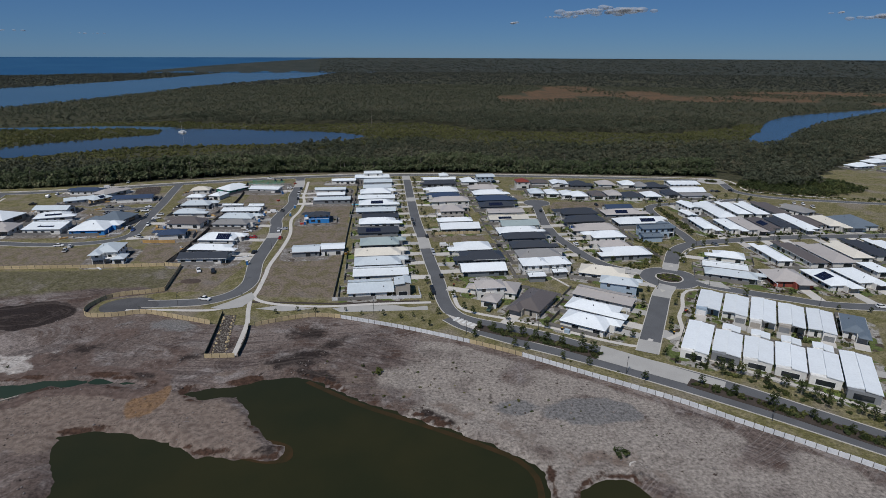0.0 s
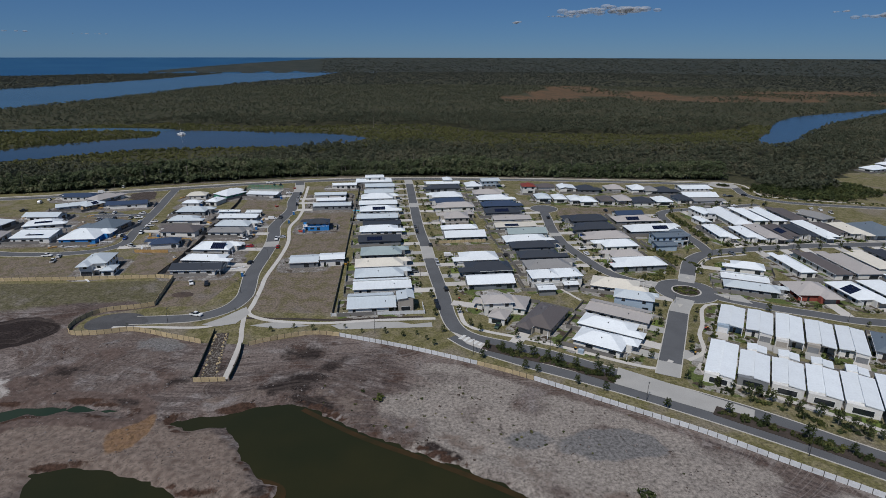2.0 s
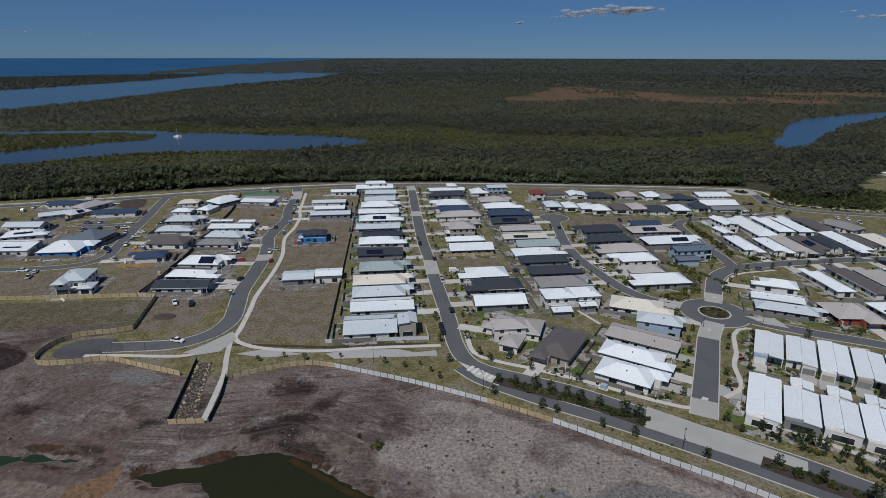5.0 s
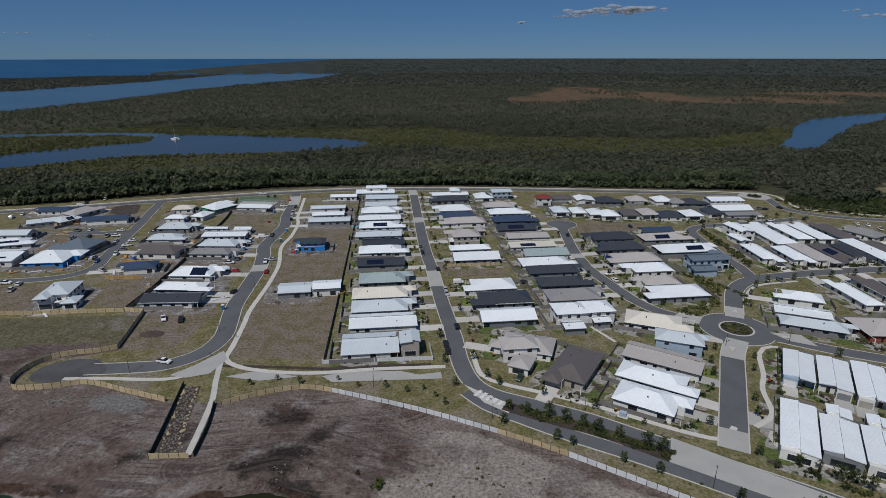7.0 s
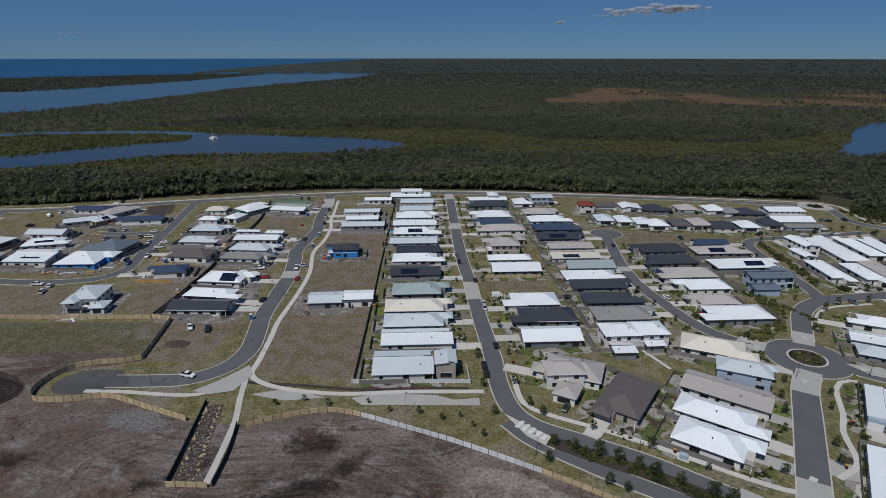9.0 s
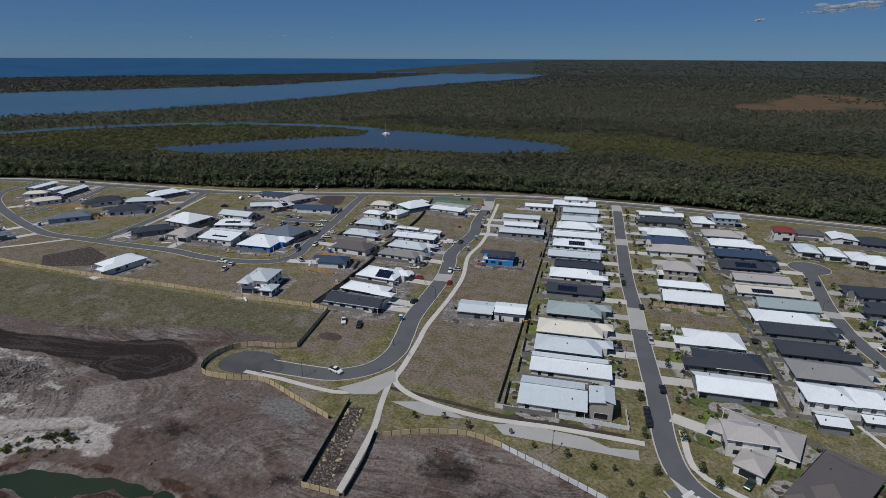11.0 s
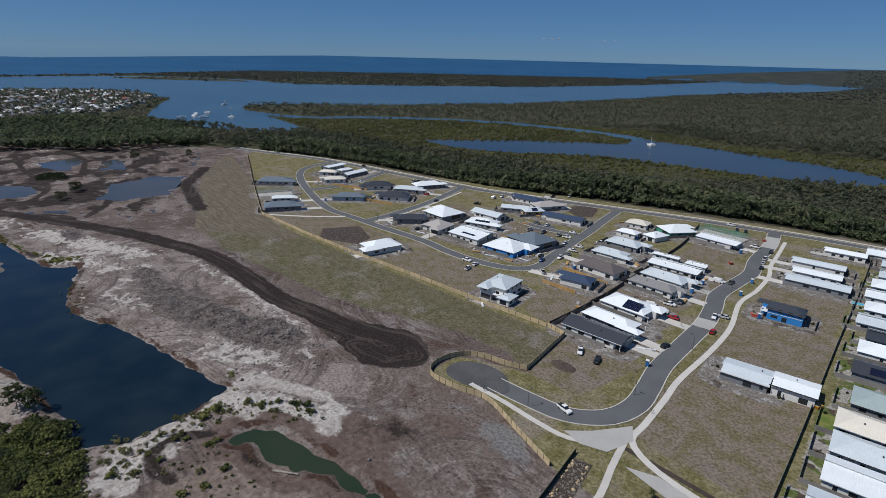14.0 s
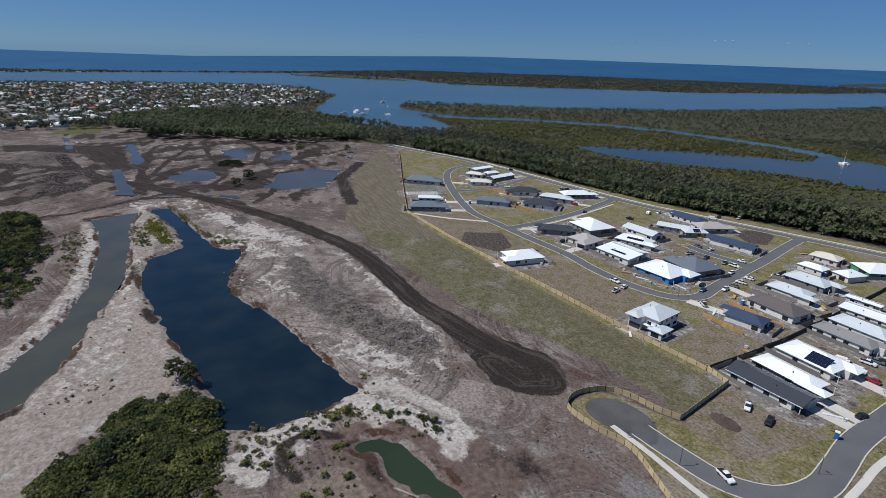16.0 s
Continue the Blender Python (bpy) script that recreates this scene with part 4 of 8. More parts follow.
water("water_rust", (0.046, 0.028, 0.012), 0.08, 0.6, 0.04, (0.030, 0.024, 0.010), 0.25, 0.2)
ribbon("shallows", [(-44, 157.5), (-25, 145), (-5, 135), (10, 127), (20, 120.5), (24, 114), (24, 106)], 1.7, LEVEL + 0.03, "water_rust", "rust-brown shallows along the bank of the pond", "water", 0.02)
patch("shallows", [(-60, 121.5), (-53, 120.5), (-46, 118.5), (-39.5, 119.5), (-40, 125), (-44, 127.5), (-50, 129), (-55, 126)], LEVEL + 0.035, "water_rust", "rust-brown shallows off the tip of the spit", "water")
patch("flood", FLATS, -0.02, "water_flat", "shallow standing water on the mud flats", "water", False)
patch("river", RIVER, 0.30, "water_river", "dark tidal river winding behind the wooded bank", "water")
patch("creek", CREEK, 0.30, "water_creek", "blue bend of a creek between the woods", "water")
ribbon("inlet", INLET, 30, 0.34, "water_bay", "narrow tidal channel through the mangroves", "water", 0.1, 12)
BAY = [(-577, 4700), (-640, 4000), (-625, 2707), (-790, 2098), (-815, 1380), (-850, 1120), (-960, 830), (-1107, 605), (-1021, 537), (-801, 515), (-690, 484), (-716, 420), (-850, 372), (-954, 358), (-1100, 420), (-1215, 470),
       (-1300, 520), (-1390, 500), (-1480, 440), (-1560, 200), (-1611, -141), (-1700, -700), (-2200, -800), (-2240, -230), (-2400, 300), (-2453, 811), (-2056, 1045), (-1716, 1051), (-1310, 1780), (-1240, 2500), (-1280, 3800), (-1100, 4700)]
patch("bay", BAY, 0.26, "water_bay", "wide blue-grey passage with moored boats", "water")
SEA = [(-2480, -2500), (-2480, -900), (-2440, 300), (-2620, 800), (-2950, 1500), (-2500, 2300), (-1950, 2900), (-1700, 3500), (-1800, 7400), (-7600, 7400), (-7600, -2500)]
patch("sea", SEA, 0.24, "water_sea", "deep blue open sea", "water")

for islet in ([(-1801, 1030), (-1950, 1040), (-2100, 1300), (-1900, 1900), (-1600, 2230), (-1560, 2180), (-1640, 1700), (-1700, 1300)], [(-2330, 640), (-2180, 700), (-1960, 930), (-1900, 985), (-2020, 1000), (-2300, 860)]):
    patch("islet", islet, 0.6, "ground_wood", "flat mangrove islet in the passage", "land")


def far_band(name, a0, a1, radius, top, material, label):
    """The distance past the sheet, a band that closes the view up to the horizon."""
    bm = bmesh.new()
    rows = []
    for i in range(41):
        a = radians(a0 + (a1 - a0) * i / 40)
        row = []
        out, up = radius, top
        if "sea" in name:
            f = min(1.0, max(0.0, (a0 + (a1 - a0) * i / 40 + 90) / 32))
            up = max(0.8, top * f)
        if "land" in name:
            f = min(1.0, max(0.0, (a0 + (a1 - a0) * i / 40 + 27) / 17))
            out, up = 3650 + (radius - 3650) * f, (9 + (top - 9) * f) + 0.9
        for r, h in ((3500, 0.6), (3500 + (out - 3500) * 0.4, 0.32 * up), (out, up), (out + 40, -5)):
            row.append(bm.verts.new((-20 + r * math.sin(a), 50 + r * math.cos(a), h)))
        rows.append(row)
    for u, v in zip(rows, rows[1:]):
        for k in range(3):
            bm.faces.new((u[k], v[k], v[k + 1], u[k + 1]))
    bmesh.ops.recalc_face_normals(bm, faces=bm.faces)
    return tagged(part(name, bm, material), label, "backdrop", kind="structure")


far_band("backdrop_sea", -135, -6, 4880, 78, "water_sea", "deep blue sea out to the horizon")
far_band("backdrop_land", -27, 75, 4860, 77, "leaf_far_haze", "wooded plain out to the horizon")


# clods and lumps thrown up on the spoil heaps
CR = np.random.default_rng(5)
spots = []
for hx, hy, rx, ry, top in HEAPS:
    n = int(rx * ry * 9)
    spots.append(np.stack([hx + CR.normal(0, rx * 0.62, n), hy + CR.normal(0, ry * 0.62, n)], 1))
spots = np.concatenate(spots)
me = clumps("clods", np.column_stack([spots, terrain(spots[:, 0], spots[:, 1]) + 0.05]), np.clip(CR.lognormal(-1.6, 0.55, len(spots)), 0.1, 0.7), "clod", CR, 0, 0.7, 0.4)
tagged(new("clods", me), "grey clods of dug earth on the spoil heaps", "earth", kind="stuff")
n = 22000
x, y = CR.uniform(-340, 80, n), CR.uniform(92, 206, n)
ok = (np.max([depth_in(p, x, y) for p in PONDS], 0) < -2.2) & (depth_in(ESTATE, x, y) < -3) & (wave2(x, y, 16) + 0.6 * wave2(x, y, 5) + CR.uniform(-0.6, 0.6, n) > 0.1) & (away(smooth_line(TRACK, 6), x, y) > 6)
x, y = x[ok], y[ok]
for k, (mat, words) in enumerate((("clod", "scattered grey clods on the bare ground"), ("soil_pile", "scattered dark brown clods on the bare ground"))):
    pick_k = CR.random(len(x)) < (0.6 if k == 0 else 0.25)
    me = clumps("clods", np.column_stack([x[pick_k], y[pick_k], terrain(x[pick_k], y[pick_k]) + 0.02]), np.clip(CR.lognormal(-1.7, 0.5, pick_k.sum()), 0.08, 0.55), mat, CR, 0, 0.6, 0.4)
    tagged(new("clods", me), words, "earth", kind="stuff")

# ---- streets ----
KERB_GAP = 0.35


def in_other(name, pts, slack=0.2):
    """Which points lie on the carriageway of another street, the roundabout or a turning head."""
    own = len(smooth_line(STREETS[name][0], 1.2))
    start = sum(len(smooth_line(STREETS[k][0], 1.2)) for k in list(STREETS)[:list(STREETS).index(name)])
    rest = np.concatenate([ROAD_AT[:start], ROAD_AT[start + own:]])
    gap = np.min(np.hypot(pts[:, :1] - rest[None, :, 0], pts[:, 1:] - rest[None, :, 1]) - rest[None, :, 2], axis=1)
    return (gap < slack) | (np.hypot(pts[:, 0] + 137, pts[:, 1] - 213) < 8.6)


STREET_WORDS = {"straight": "straight asphalt street that bends into the avenue", "avenue_south": "southern carriageway of the avenue", "river": "asphalt road along the wooded bank",
                "winding": "winding asphalt street ending in a turning head"}
for i, (k, (pts, w)) in enumerate(STREETS.items()):
    ribbon("road", pts, w, 0.04 + 0.005 * i, "asphalt", STREET_WORDS.get(k, "grey asphalt residential street"), "road")
    line = LINES[k]
    nrm = sides(line)
    for s in (1, -1):
        run = []
        edge = line + nrm * s * (w / 2 + 0.15)
        for e, on in zip(edge, in_other(k, edge)):
            if on:
                if len(run) > 2:
                    ribbon("kerb", run, 0.35, 0.15, "kerb", "pale concrete kerb along the street", "kerb", 0.2)
                run = []
            else:
                run.append(tuple(e))
        if len(run) > 2:
            ribbon("kerb", run, 0.35, 0.15, "kerb", "pale concrete kerb along the street", "kerb", 0.2)


def disc(name, x, y, r, z, material, label, category, n=40, squash=1.0):
    return patch(name, [(x + r * math.cos(math.tau * i / n), y + squash * r * math.sin(math.tau * i / n)) for i in range(n)], z, material, label, category, False)


def ring(name, x, y, r, w, z, material, label, category, gaps=()):
    """A circular kerb, left out within the gaps (degrees)."""
    run = []
    for a in range(0, 366, 5):
        if any(lo < a % 360 < hi for lo, hi in gaps) or a == 365:
            if len(run) > 2:
                ribbon(name, run, w, z, material, label, category, 0.2)
            run = []
        else:
            run.append((x + r * math.cos(radians(a)), y + r * math.sin(radians(a))))


disc("road", *ROUND, 13.4, 0.13, "asphalt", "round asphalt carriageway of the roundabout", "road")
ring("kerb", *ROUND, 13.6, 0.35, 0.17, "kerb", "kerb round the roundabout", "kerb", ((40, 85), (140, 172), (228, 260), (318, 352)))
ring("kerb", *ROUND, 6.0, 0.8, 0.2, "kerb", "pale kerb of the planted island", "kerb")
disc("island_bed", *ROUND, 5.7, 0.22, "mulch", "mulched bed on the roundabout island", "bed")
disc("road", 226, 464, 11.0, 0.13, "apron", "brown-grey paved carriageway of the far roundabout", "road")
ring("kerb", 226, 464, 5.6, 0.6, 0.2, "kerb", "pale kerb of the far roundabout island", "kerb")
disc("island_bed", 226, 464, 5.3, 0.22, "mulch", "mulched bed on the far roundabout island", "bed")
disc("road", -222, 368, 8.0, 0.112, "asphalt", "round end of the short lane among new houses", "road")
disc("road", 67, 389, 9.2, 0.115, "asphalt", "round turning head of the court", "road")
ring("kerb", 67, 389, 9.4, 0.35, 0.17, "kerb", "kerb round the turning head", "kerb", ((245, 290),))
patch("road", [(-124, 220), (-129, 222), (-136, 221.5), (-142, 218), (-144, 212.5), (-141, 207), (-134, 206.5), (-126, 209), (-118, 213)], 0.092, "asphalt_old", "dark unfinished turning head of loose asphalt", "road")


def apron(pts, label="brushed concrete threshold across the street", z=0.145):
    patch("apron", pts, z, "apron", label, "paving", False)


def across(street, y0, y1, label="brushed concrete threshold across the street"):
    """A concrete band over a street between two y values."""
    line, w = LINES[street], STREETS[street][1]
    sel = [tuple(p) for p in line if y0 <= p[1] <= y1]
    ribbon("apron", sel, w + 0.1, 0.135, "apron", label, "paving")


across("straight", 390, 405)
across("straight", 287, 309)
across("straight", 466, 484)
across("winding", 303, 316)
across("winding", 436, 462)
across("court", 324, 334)
across("north_arm", 256, 268)
across("south_arm", 223, 238)
across("south_arm", 172, 186)
apron([(94, 249), (99, 257), (92, 262), (86, 256)])
apron([(119, 244), (123, 237), (131, 233), (130, 242)])
apron([(-97, 211.5), (-91.5, 217.5), (-85, 228), (-81.5, 222), (-84, 212.5), (-90.8, 210)], "brushed concrete ramp at the bend of the street", 0.142)
apron([(58, 181), (92, 157), (88, 150), (54, 171)], "concrete crossing between the carriageways", 0.16)

# footpaths and bays
for pts, w in (([(-112, 456), (-107, 425), (-104, 405), (-99.5, 388), (-97, 364), (-97, 343), (-90.5, 315), (-88, 290), (-87, 262), (-85, 248), (-83, 231), (-82, 222), (-74, 216.5), (-62, 214), (-48, 213.5), (-30, 216), (-12, 217.5), (-5, 218)], 2.0),
               ([(-131, 209), (-118, 209.5), (-104, 209), (-94, 210), (-86, 216)], 1.8), ([(-83, 220), (-80, 208), (-77, 198), (-74.8, 184), (-73.4, 172.5)], 1.8),
               ([(4.5, 228), (7, 213), (14, 207.5), (26, 202.5), (40, 196), (52, 189.5), (62, 184), (72, 180.5), (78, 186)], 1.8),
               ([(88, 184), (86, 178), (100, 166), (118, 152), (150, 126), (190, 93)], 1.8), ([(84, 186), (92, 192), (96, 205), (101, 214), (107, 228), (114, 233), (124, 228), (150, 216)], 1.6),
               ([(-620, 352), (-570, 369), (-510, 390), (-456, 400), (-385, 409), (-318, 419), (-265, 435), (-214, 453), (-166, 469), (-122, 481), (-75, 490), (-13, 493), (50, 491), (150, 484), (222, 476), (242, 466), (240, 440), (246, 424), (300, 405)], 2.0),
               ([(-352, 253), (-335, 268), (-322, 283), (-318, 288)], 2.2), ([(-296, 296), (-299, 318), (-306, 350), (-320, 396)], 1.6), ([(123, 268), (130, 282), (140, 291), (160, 296)], 1.5),
               ([(58, 236), (53, 246), (48, 256)], 1.2)):
    ribbon("footpath", pts, w, 0.10, "concrete", "pale concrete footpath", "path")
patch("parking_bay", [(-46, 211.5), (-42, 208), (-6, 210.5), (-6.5, 214.5), (-14, 212.8), (-20, 215), (-38, 214.5)], 0.09, "apron", "concrete parking bays beside the street", "paving", False)
patch("parking_bay", [(-78, 211), (-66, 208.5), (-54, 211), (-60, 213), (-70, 214)], 0.09, "apron", "concrete link between the footpaths", "paving", False)
patch("parking_bay", [(76, 190), (100, 180), (150, 158), (152, 162), (102, 186), (80, 196)], 0.07, "apron", "concrete lane between the terraces", "paving", False)
ribbon("mulch_bed", [(-90, 218), (-60, 217), (-44, 216.2), (-26, 218.2), (-10, 219.5)], 1.6, 0.06, "mulch", "dark mulched strip beside the footpath", "bed")
# painted chevron and planted median of the avenue
bm = bmesh.new()
for i in range(6):
    x = 5 + i * 2.1
    block(bm, x, x + 1.15, -1.9 + 0.12 * i, 1.9 - 0.22 * i, 0.175, 0.185)
chev = part("painted_median", bm, "paint")
chev.matrix_basis = pose(1.0, 205.5, 0, 0, 0, -38)
tagged(chev, "worn white painted bars at the start of the median", "marking", kind="structure")
patch("median_apron", [(1, 207), (8.5, 201), (15.5, 196), (14, 191.6), (7, 197)], 0.165, "concrete", "pale tip of the avenue median", "paving", False)
MEDIAN = [(13, 195.5), (24, 190), (38, 183.5), (50, 176.5), (55, 173)]
MEDIAN2 = [(80, 157), (86, 152.6), (100, 143), (118, 129), (146, 107), (186, 75)]
for pts, w in ((MEDIAN, 4.6), (MEDIAN2, 5.0)):
    ribbon("median_bed", pts, w, 0.20, "mulch", "mulched planted median of the avenue", "bed", 0.2)

# drain between retaining walls
culvert = empty("drain", pose(0, 0, 0), "rock-lined stormwater drain between dark fences and a timber headwall", "drain", kind="structure")
bm = bmesh.new()
rng = np.random.default_rng(5)
for i in range(420):
    t = rng.uniform(0, 1)
    c = Vector((-86.2 + 7.4 * t + rng.uniform(-1, 1) * 2.7, 204.5 - 32 * t, 0.05))
    bmesh.ops.create_icosphere(bm, subdivisions=1, radius=rng.uniform(0.15, 0.45), matrix=Matrix.Translation(c) @ pose(0, 0, 0, *rng.uniform(0, 90, 3)) @ Matrix.Diagonal((1, 0.8, 0.6, 1)))
part("rocks", bm, "rubble", culvert, "grey tumbled rocks")
bm = bmesh.new()
for i in range(46):
    t = rng.uniform(0, 1)
    c = Vector((-86.2 + 7.4 * t + rng.choice((-1, 1)) * rng.uniform(1.6, 2.5), 204.5 - 32 * t, 0.2))
    bmesh.ops.create_icosphere(bm, subdivisions=1, radius=rng.uniform(0.3, 0.65), matrix=Matrix.Translation(c) @ pose(0, 0, 0, *rng.uniform(0, 90, 3)) @ Matrix.Diagonal((1, 0.75, 0.6, 1)))
part("boulders", bm, "timber", culvert, "pale yellow sandstone boulders")
part("bed", boxes((-2.6, 2.6, -17, 17, -0.1, 0.05), m=pose(-82.6, 188, 0.02, 0, 0, 12.5)), "mulch", culvert)
for x, y, a in ((114.5, 261.5, 25), (99.5, 232.5, 205), (94.5, 253, 115), (122, 240.5, -62)):
    splitter = patch("splitter_island", [(0, -1.2), (3.6, 0), (0, 1.2)], 0.2, "kerb", "small raised concrete splitter island", "kerb", False)
    splitter.matrix_basis = pose(x, y, 0, 0, 0, a + 40)

# ---- houses ----
def roof_on(bm, style, L, W, z, flip=1):
    """The roof over a plan of L x W with its eaves at z."""
    x, y = L / 2, W / 2
    if style == "hip":
        h, r = y * 0.40, max(0.05, x - y * 0.95)
        a, b, c, d = (-x, -y, z), (x, -y, z), (x, y, z), (-x, y, z)
        e, f = (-r, 0, z + h), (r, 0, z + h)
        slab(bm, (a, b, f, e), 0.16)
        slab(bm, (c, d, e, f), 0.16)
        slab(bm, (b, c, f), 0.16)
        slab(bm, (d, a, e), 0.16)
    elif style == "gable":
        h = y * 0.34
        slab(bm, ((-x, -y, z), (x, -y, z), (x, 0, z + h), (-x, 0, z + h)), 0.16)
        slab(bm, ((x, y, z), (-x, y, z), (-x, 0, z + h), (x, 0, z + h)), 0.16)
    elif style == "step":
        slab(bm, ((-x, -y, z), (x - 1.8, -y, z), (x - 1.8, 0.1, z + 0.35), (-x, 0.1, z + 0.35)), 0.3)
        slab(bm, ((-x + 1.6, 0, z + 0.75), (x, 0, z + 0.75), (x, y, z + 0.35), (-x + 1.6, y, z + 0.35)), 0.3)
    else:
        k, h = y * 0.25 * flip, 0.07 * W
        lo, hi = (-y, k) if flip > 0 else (k, y)
        slab(bm, ((-x, -y, z), (x, -y, z), (x, k, z + h), (-x, k, z + h)), 0.18)
        slab(bm, ((x * 0.92, y, z + 0.15), (-x, y, z + 0.15), (-x, k - 0.3, z + h + 0.55), (x * 0.92, k - 0.3, z + h + 0.55)), 0.18)


def glazing(parent, x0, x1, y, z0, z1, out, along="x", dark=True, lights=2):
    """A window in a wall: a frame, panes set back in it and a sill."""
    face = Vector((0, out) if along == "x" else (out, 0))
    if parent.location.y > 215 and (parent.matrix_basis.to_2x2() @ face).y > 0.55:
        return  # the wall turned from the flight
    t = 0.09
    lo, hi = sorted((y - out * 0.02, y + out * 0.05))
    if parent.location.y > 240 or parent.location.x < -130:
        part("window", boxes((x0, x1, lo, hi, z0, z1) if along == "x" else (lo, hi, x0, x1, z0, z1)), "glass", parent)
        return
    w = part("window", boxes((x0 - t, x1 + t, lo, hi, z0 - t, z1 + t) if along == "x" else (lo, hi, x0 - t, x1 + t, z0 - t, z1 + t)), "frame_dark" if dark else "frame_white", parent)
    lo, hi = sorted((y, y + out * 0.07))
    part("pane", boxes((x0, x1, lo, hi, z0, z1) if along == "x" else (lo, hi, x0, x1, z0, z1)), "glass", w)


HOUSES = [None]
SIDES = {}
WALL_WORDS = {"white": "white rendered", "grey": "dark grey", "taupe": "taupe", "lblue": "pale blue", "blue": "blue-wrapped", "red": "red brick", "slate": "slate-grey", "timber": "bare timber", "green": "green-wrapped"}


def body(root, L, W, z, style, roof, wall, rnd, base=0.0, front=True, solar=None):
    """Walls, roof, gutters, openings of one block of a house; x runs along it, the street is at +x."""
    e = 0.55 if style != "step" else 0.2
    x, y, top = L / 2 - e, W / 2 - e, z - 0.12
    side = 1 if rnd.random() < 0.5 else -1
    SIDES[root.name] = (side, x, y) if front else SIDES.get(root.name, (side, x, y))
    bm = bmesh.new()
    back = x - (2.6 if front and L > 14 else 0.0)
    g0, g1 = (0.2, y) if side > 0 else (-y, -0.2)
    block(bm, -x, back, -y, y, base, top)
    if back < x:
        block(bm, back, x, min(g0, g1), max(g0, g1), base, top)
    if style in ("gable", "skil", "step"):
        h = (W / 2 * 0.34 if style == "gable" else 0.07 * W + 0.25)
        if style == "gable":
            block(bm, -x + 0.05, back - 0.05, -y * 0.25, y * 0.25, top - 0.01, z + h * 0.7 - 0.15)
        elif style == "skil":
            block(bm, -x + 0.05, back - 0.05, y * 0.26, y * 0.34, top - 0.01, z + 0.07 * W + 0.25)
        else:
            block(bm, -x + 1.8, x - 0.05, 0.05, y, top - 0.01, z + 0.25)
    part("wall", bm, "wall_" + wall, root)
    bm = bmesh.new()
    stepped = style == "hip" and L > 16 and front and W > 8
    roof_on(bm, style, L - 2.4 if stepped else L, W, z, 1)
    if stepped:
        bmesh.ops.translate(bm, vec=(-1.2, 0, 0), verts=bm.verts)
    if stepped or style == "hip" and L > 16 and rnd.random() < 0.75:
        w2, l2 = W * 0.48, 5.0
        wing_bm = bmesh.new()
        roof_on(wing_bm, "hip", l2 * 2, w2, z - 0.02)
        off = pose(L / 2 - 3.4, side * (W / 4 + 0.35), 0)
        bmesh.ops.transform(wing_bm, matrix=off, verts=wing_bm.verts)
        tmp = bpy.data.meshes.new("tmp")
        wing_bm.to_mesh(tmp)
        wing_bm.free()
        bm.from_mesh(tmp)
        bpy.data.meshes.remove(tmp)
    bmesh.ops.remove_doubles(bm, verts=bm.verts, dist=0.002)
    rf = part("roof", bm, "roof_" + roof, root)
    trim = "frame_white" if rnd.random() < 0.5 else "frame_dark"
    plain = root.location.y > 395 or root.location.x < -300 or style == "step"
    for b in () if plain or root.location.y > 300 else ((-L / 2 - 0.1, L / 2 + 0.1, -W / 2 - 0.1, -W / 2, z - 0.22, z - 0.02), (-L / 2 - 0.1, L / 2 + 0.1, W / 2, W / 2 + 0.1, z - 0.22, z - 0.02 + (0.15 if style == "skil" else 0))):
        part("gutter", boxes(b), trim, root)
    dark = rnd.random() < 0.7
    n = max(2, int(L / 5))
    for s in (-1, 1):
        for i in range(n):
            if rnd.random() < 0.25:
                continue
            c = -x + (i + 0.5) * (back + x) / n + rnd.uniform(-0.6, 0.6)
            w = rnd.choice((0.5, 0.9, 1.2))
            glazing(root, c - w, c + w, s * y, base + rnd.choice((0.3, 0.9, 1.0)), base + 2.15, s, dark=dark, lights=1 if w < 0.8 else 2)
    yb = y * 0.6
    glazing(root, -yb, yb * 0.2, -x, base + 0.15, base + 2.2, -1, "y", dark, 3)
    if front and back < x and base == 0:
        gc, gw = (g0 + g1) / 2, min(2.4, (abs(g1 - g0)) / 2 - 0.3)
        gb = bmesh.new()
        for k in range(4):
            block(gb, x, x + 0.05, gc - gw, gc + gw, 0.05 + 0.55 * k, 0.57 + 0.55 * k)
        part("garage_door", gb, rnd.choice(("frame_dark", "wall_taupe", "frame_white", "wall_grey")), root)
        oy = -side * y * 0.5
        glazing(root, min(oy, oy + side * 0.9), max(oy, oy + side * 0.9), back, 0.05, 2.1, 1, "y", dark, 1)
        if plain and style != "step":
            return
        part("porch_post", boxes((x - 0.2, x, -side * y - 0.12, -side * y + 0.12, 0, z - 0.15)), "frame_white", root)
    elif base == 0:
        glazing(root, -yb, yb, x, 0.4, 2.2, 1, "y", dark, 3)
    if solar:
        cols, rows = solar
        slope = math.atan(0.40 if style == "hip" else 0.34 if style == "gable" else 0.07 * W / (W / 2 * 1.25))
        yy = -W / 4 * 1.1
        rise = math.tan(slope) * (W / 2 + yy)
        m = Matrix.Translation((rnd.uniform(-0.12, 0.12) * L, yy, z + rise + 0.10)) @ Matrix.Rotation(slope, 4, "X")
        first = None
        for i in range(cols):
            for j in range(rows):
                if first is None:
                    first = p = part("solar_panel", boxes((-0.49, 0.49, -0.82, 0.82, 0.0, 0.05)), "solar", rf, "black solar panel")
                else:
                    p = new("solar_panel", first.data)
                    p.parent = rf
                p.matrix_basis = m @ Matrix.Translation(((i - cols / 2 + 0.5) * 1.04, (j - rows / 2 + 0.5) * 1.72, 0))
    if plain:
        return
    vent = bmesh.new()
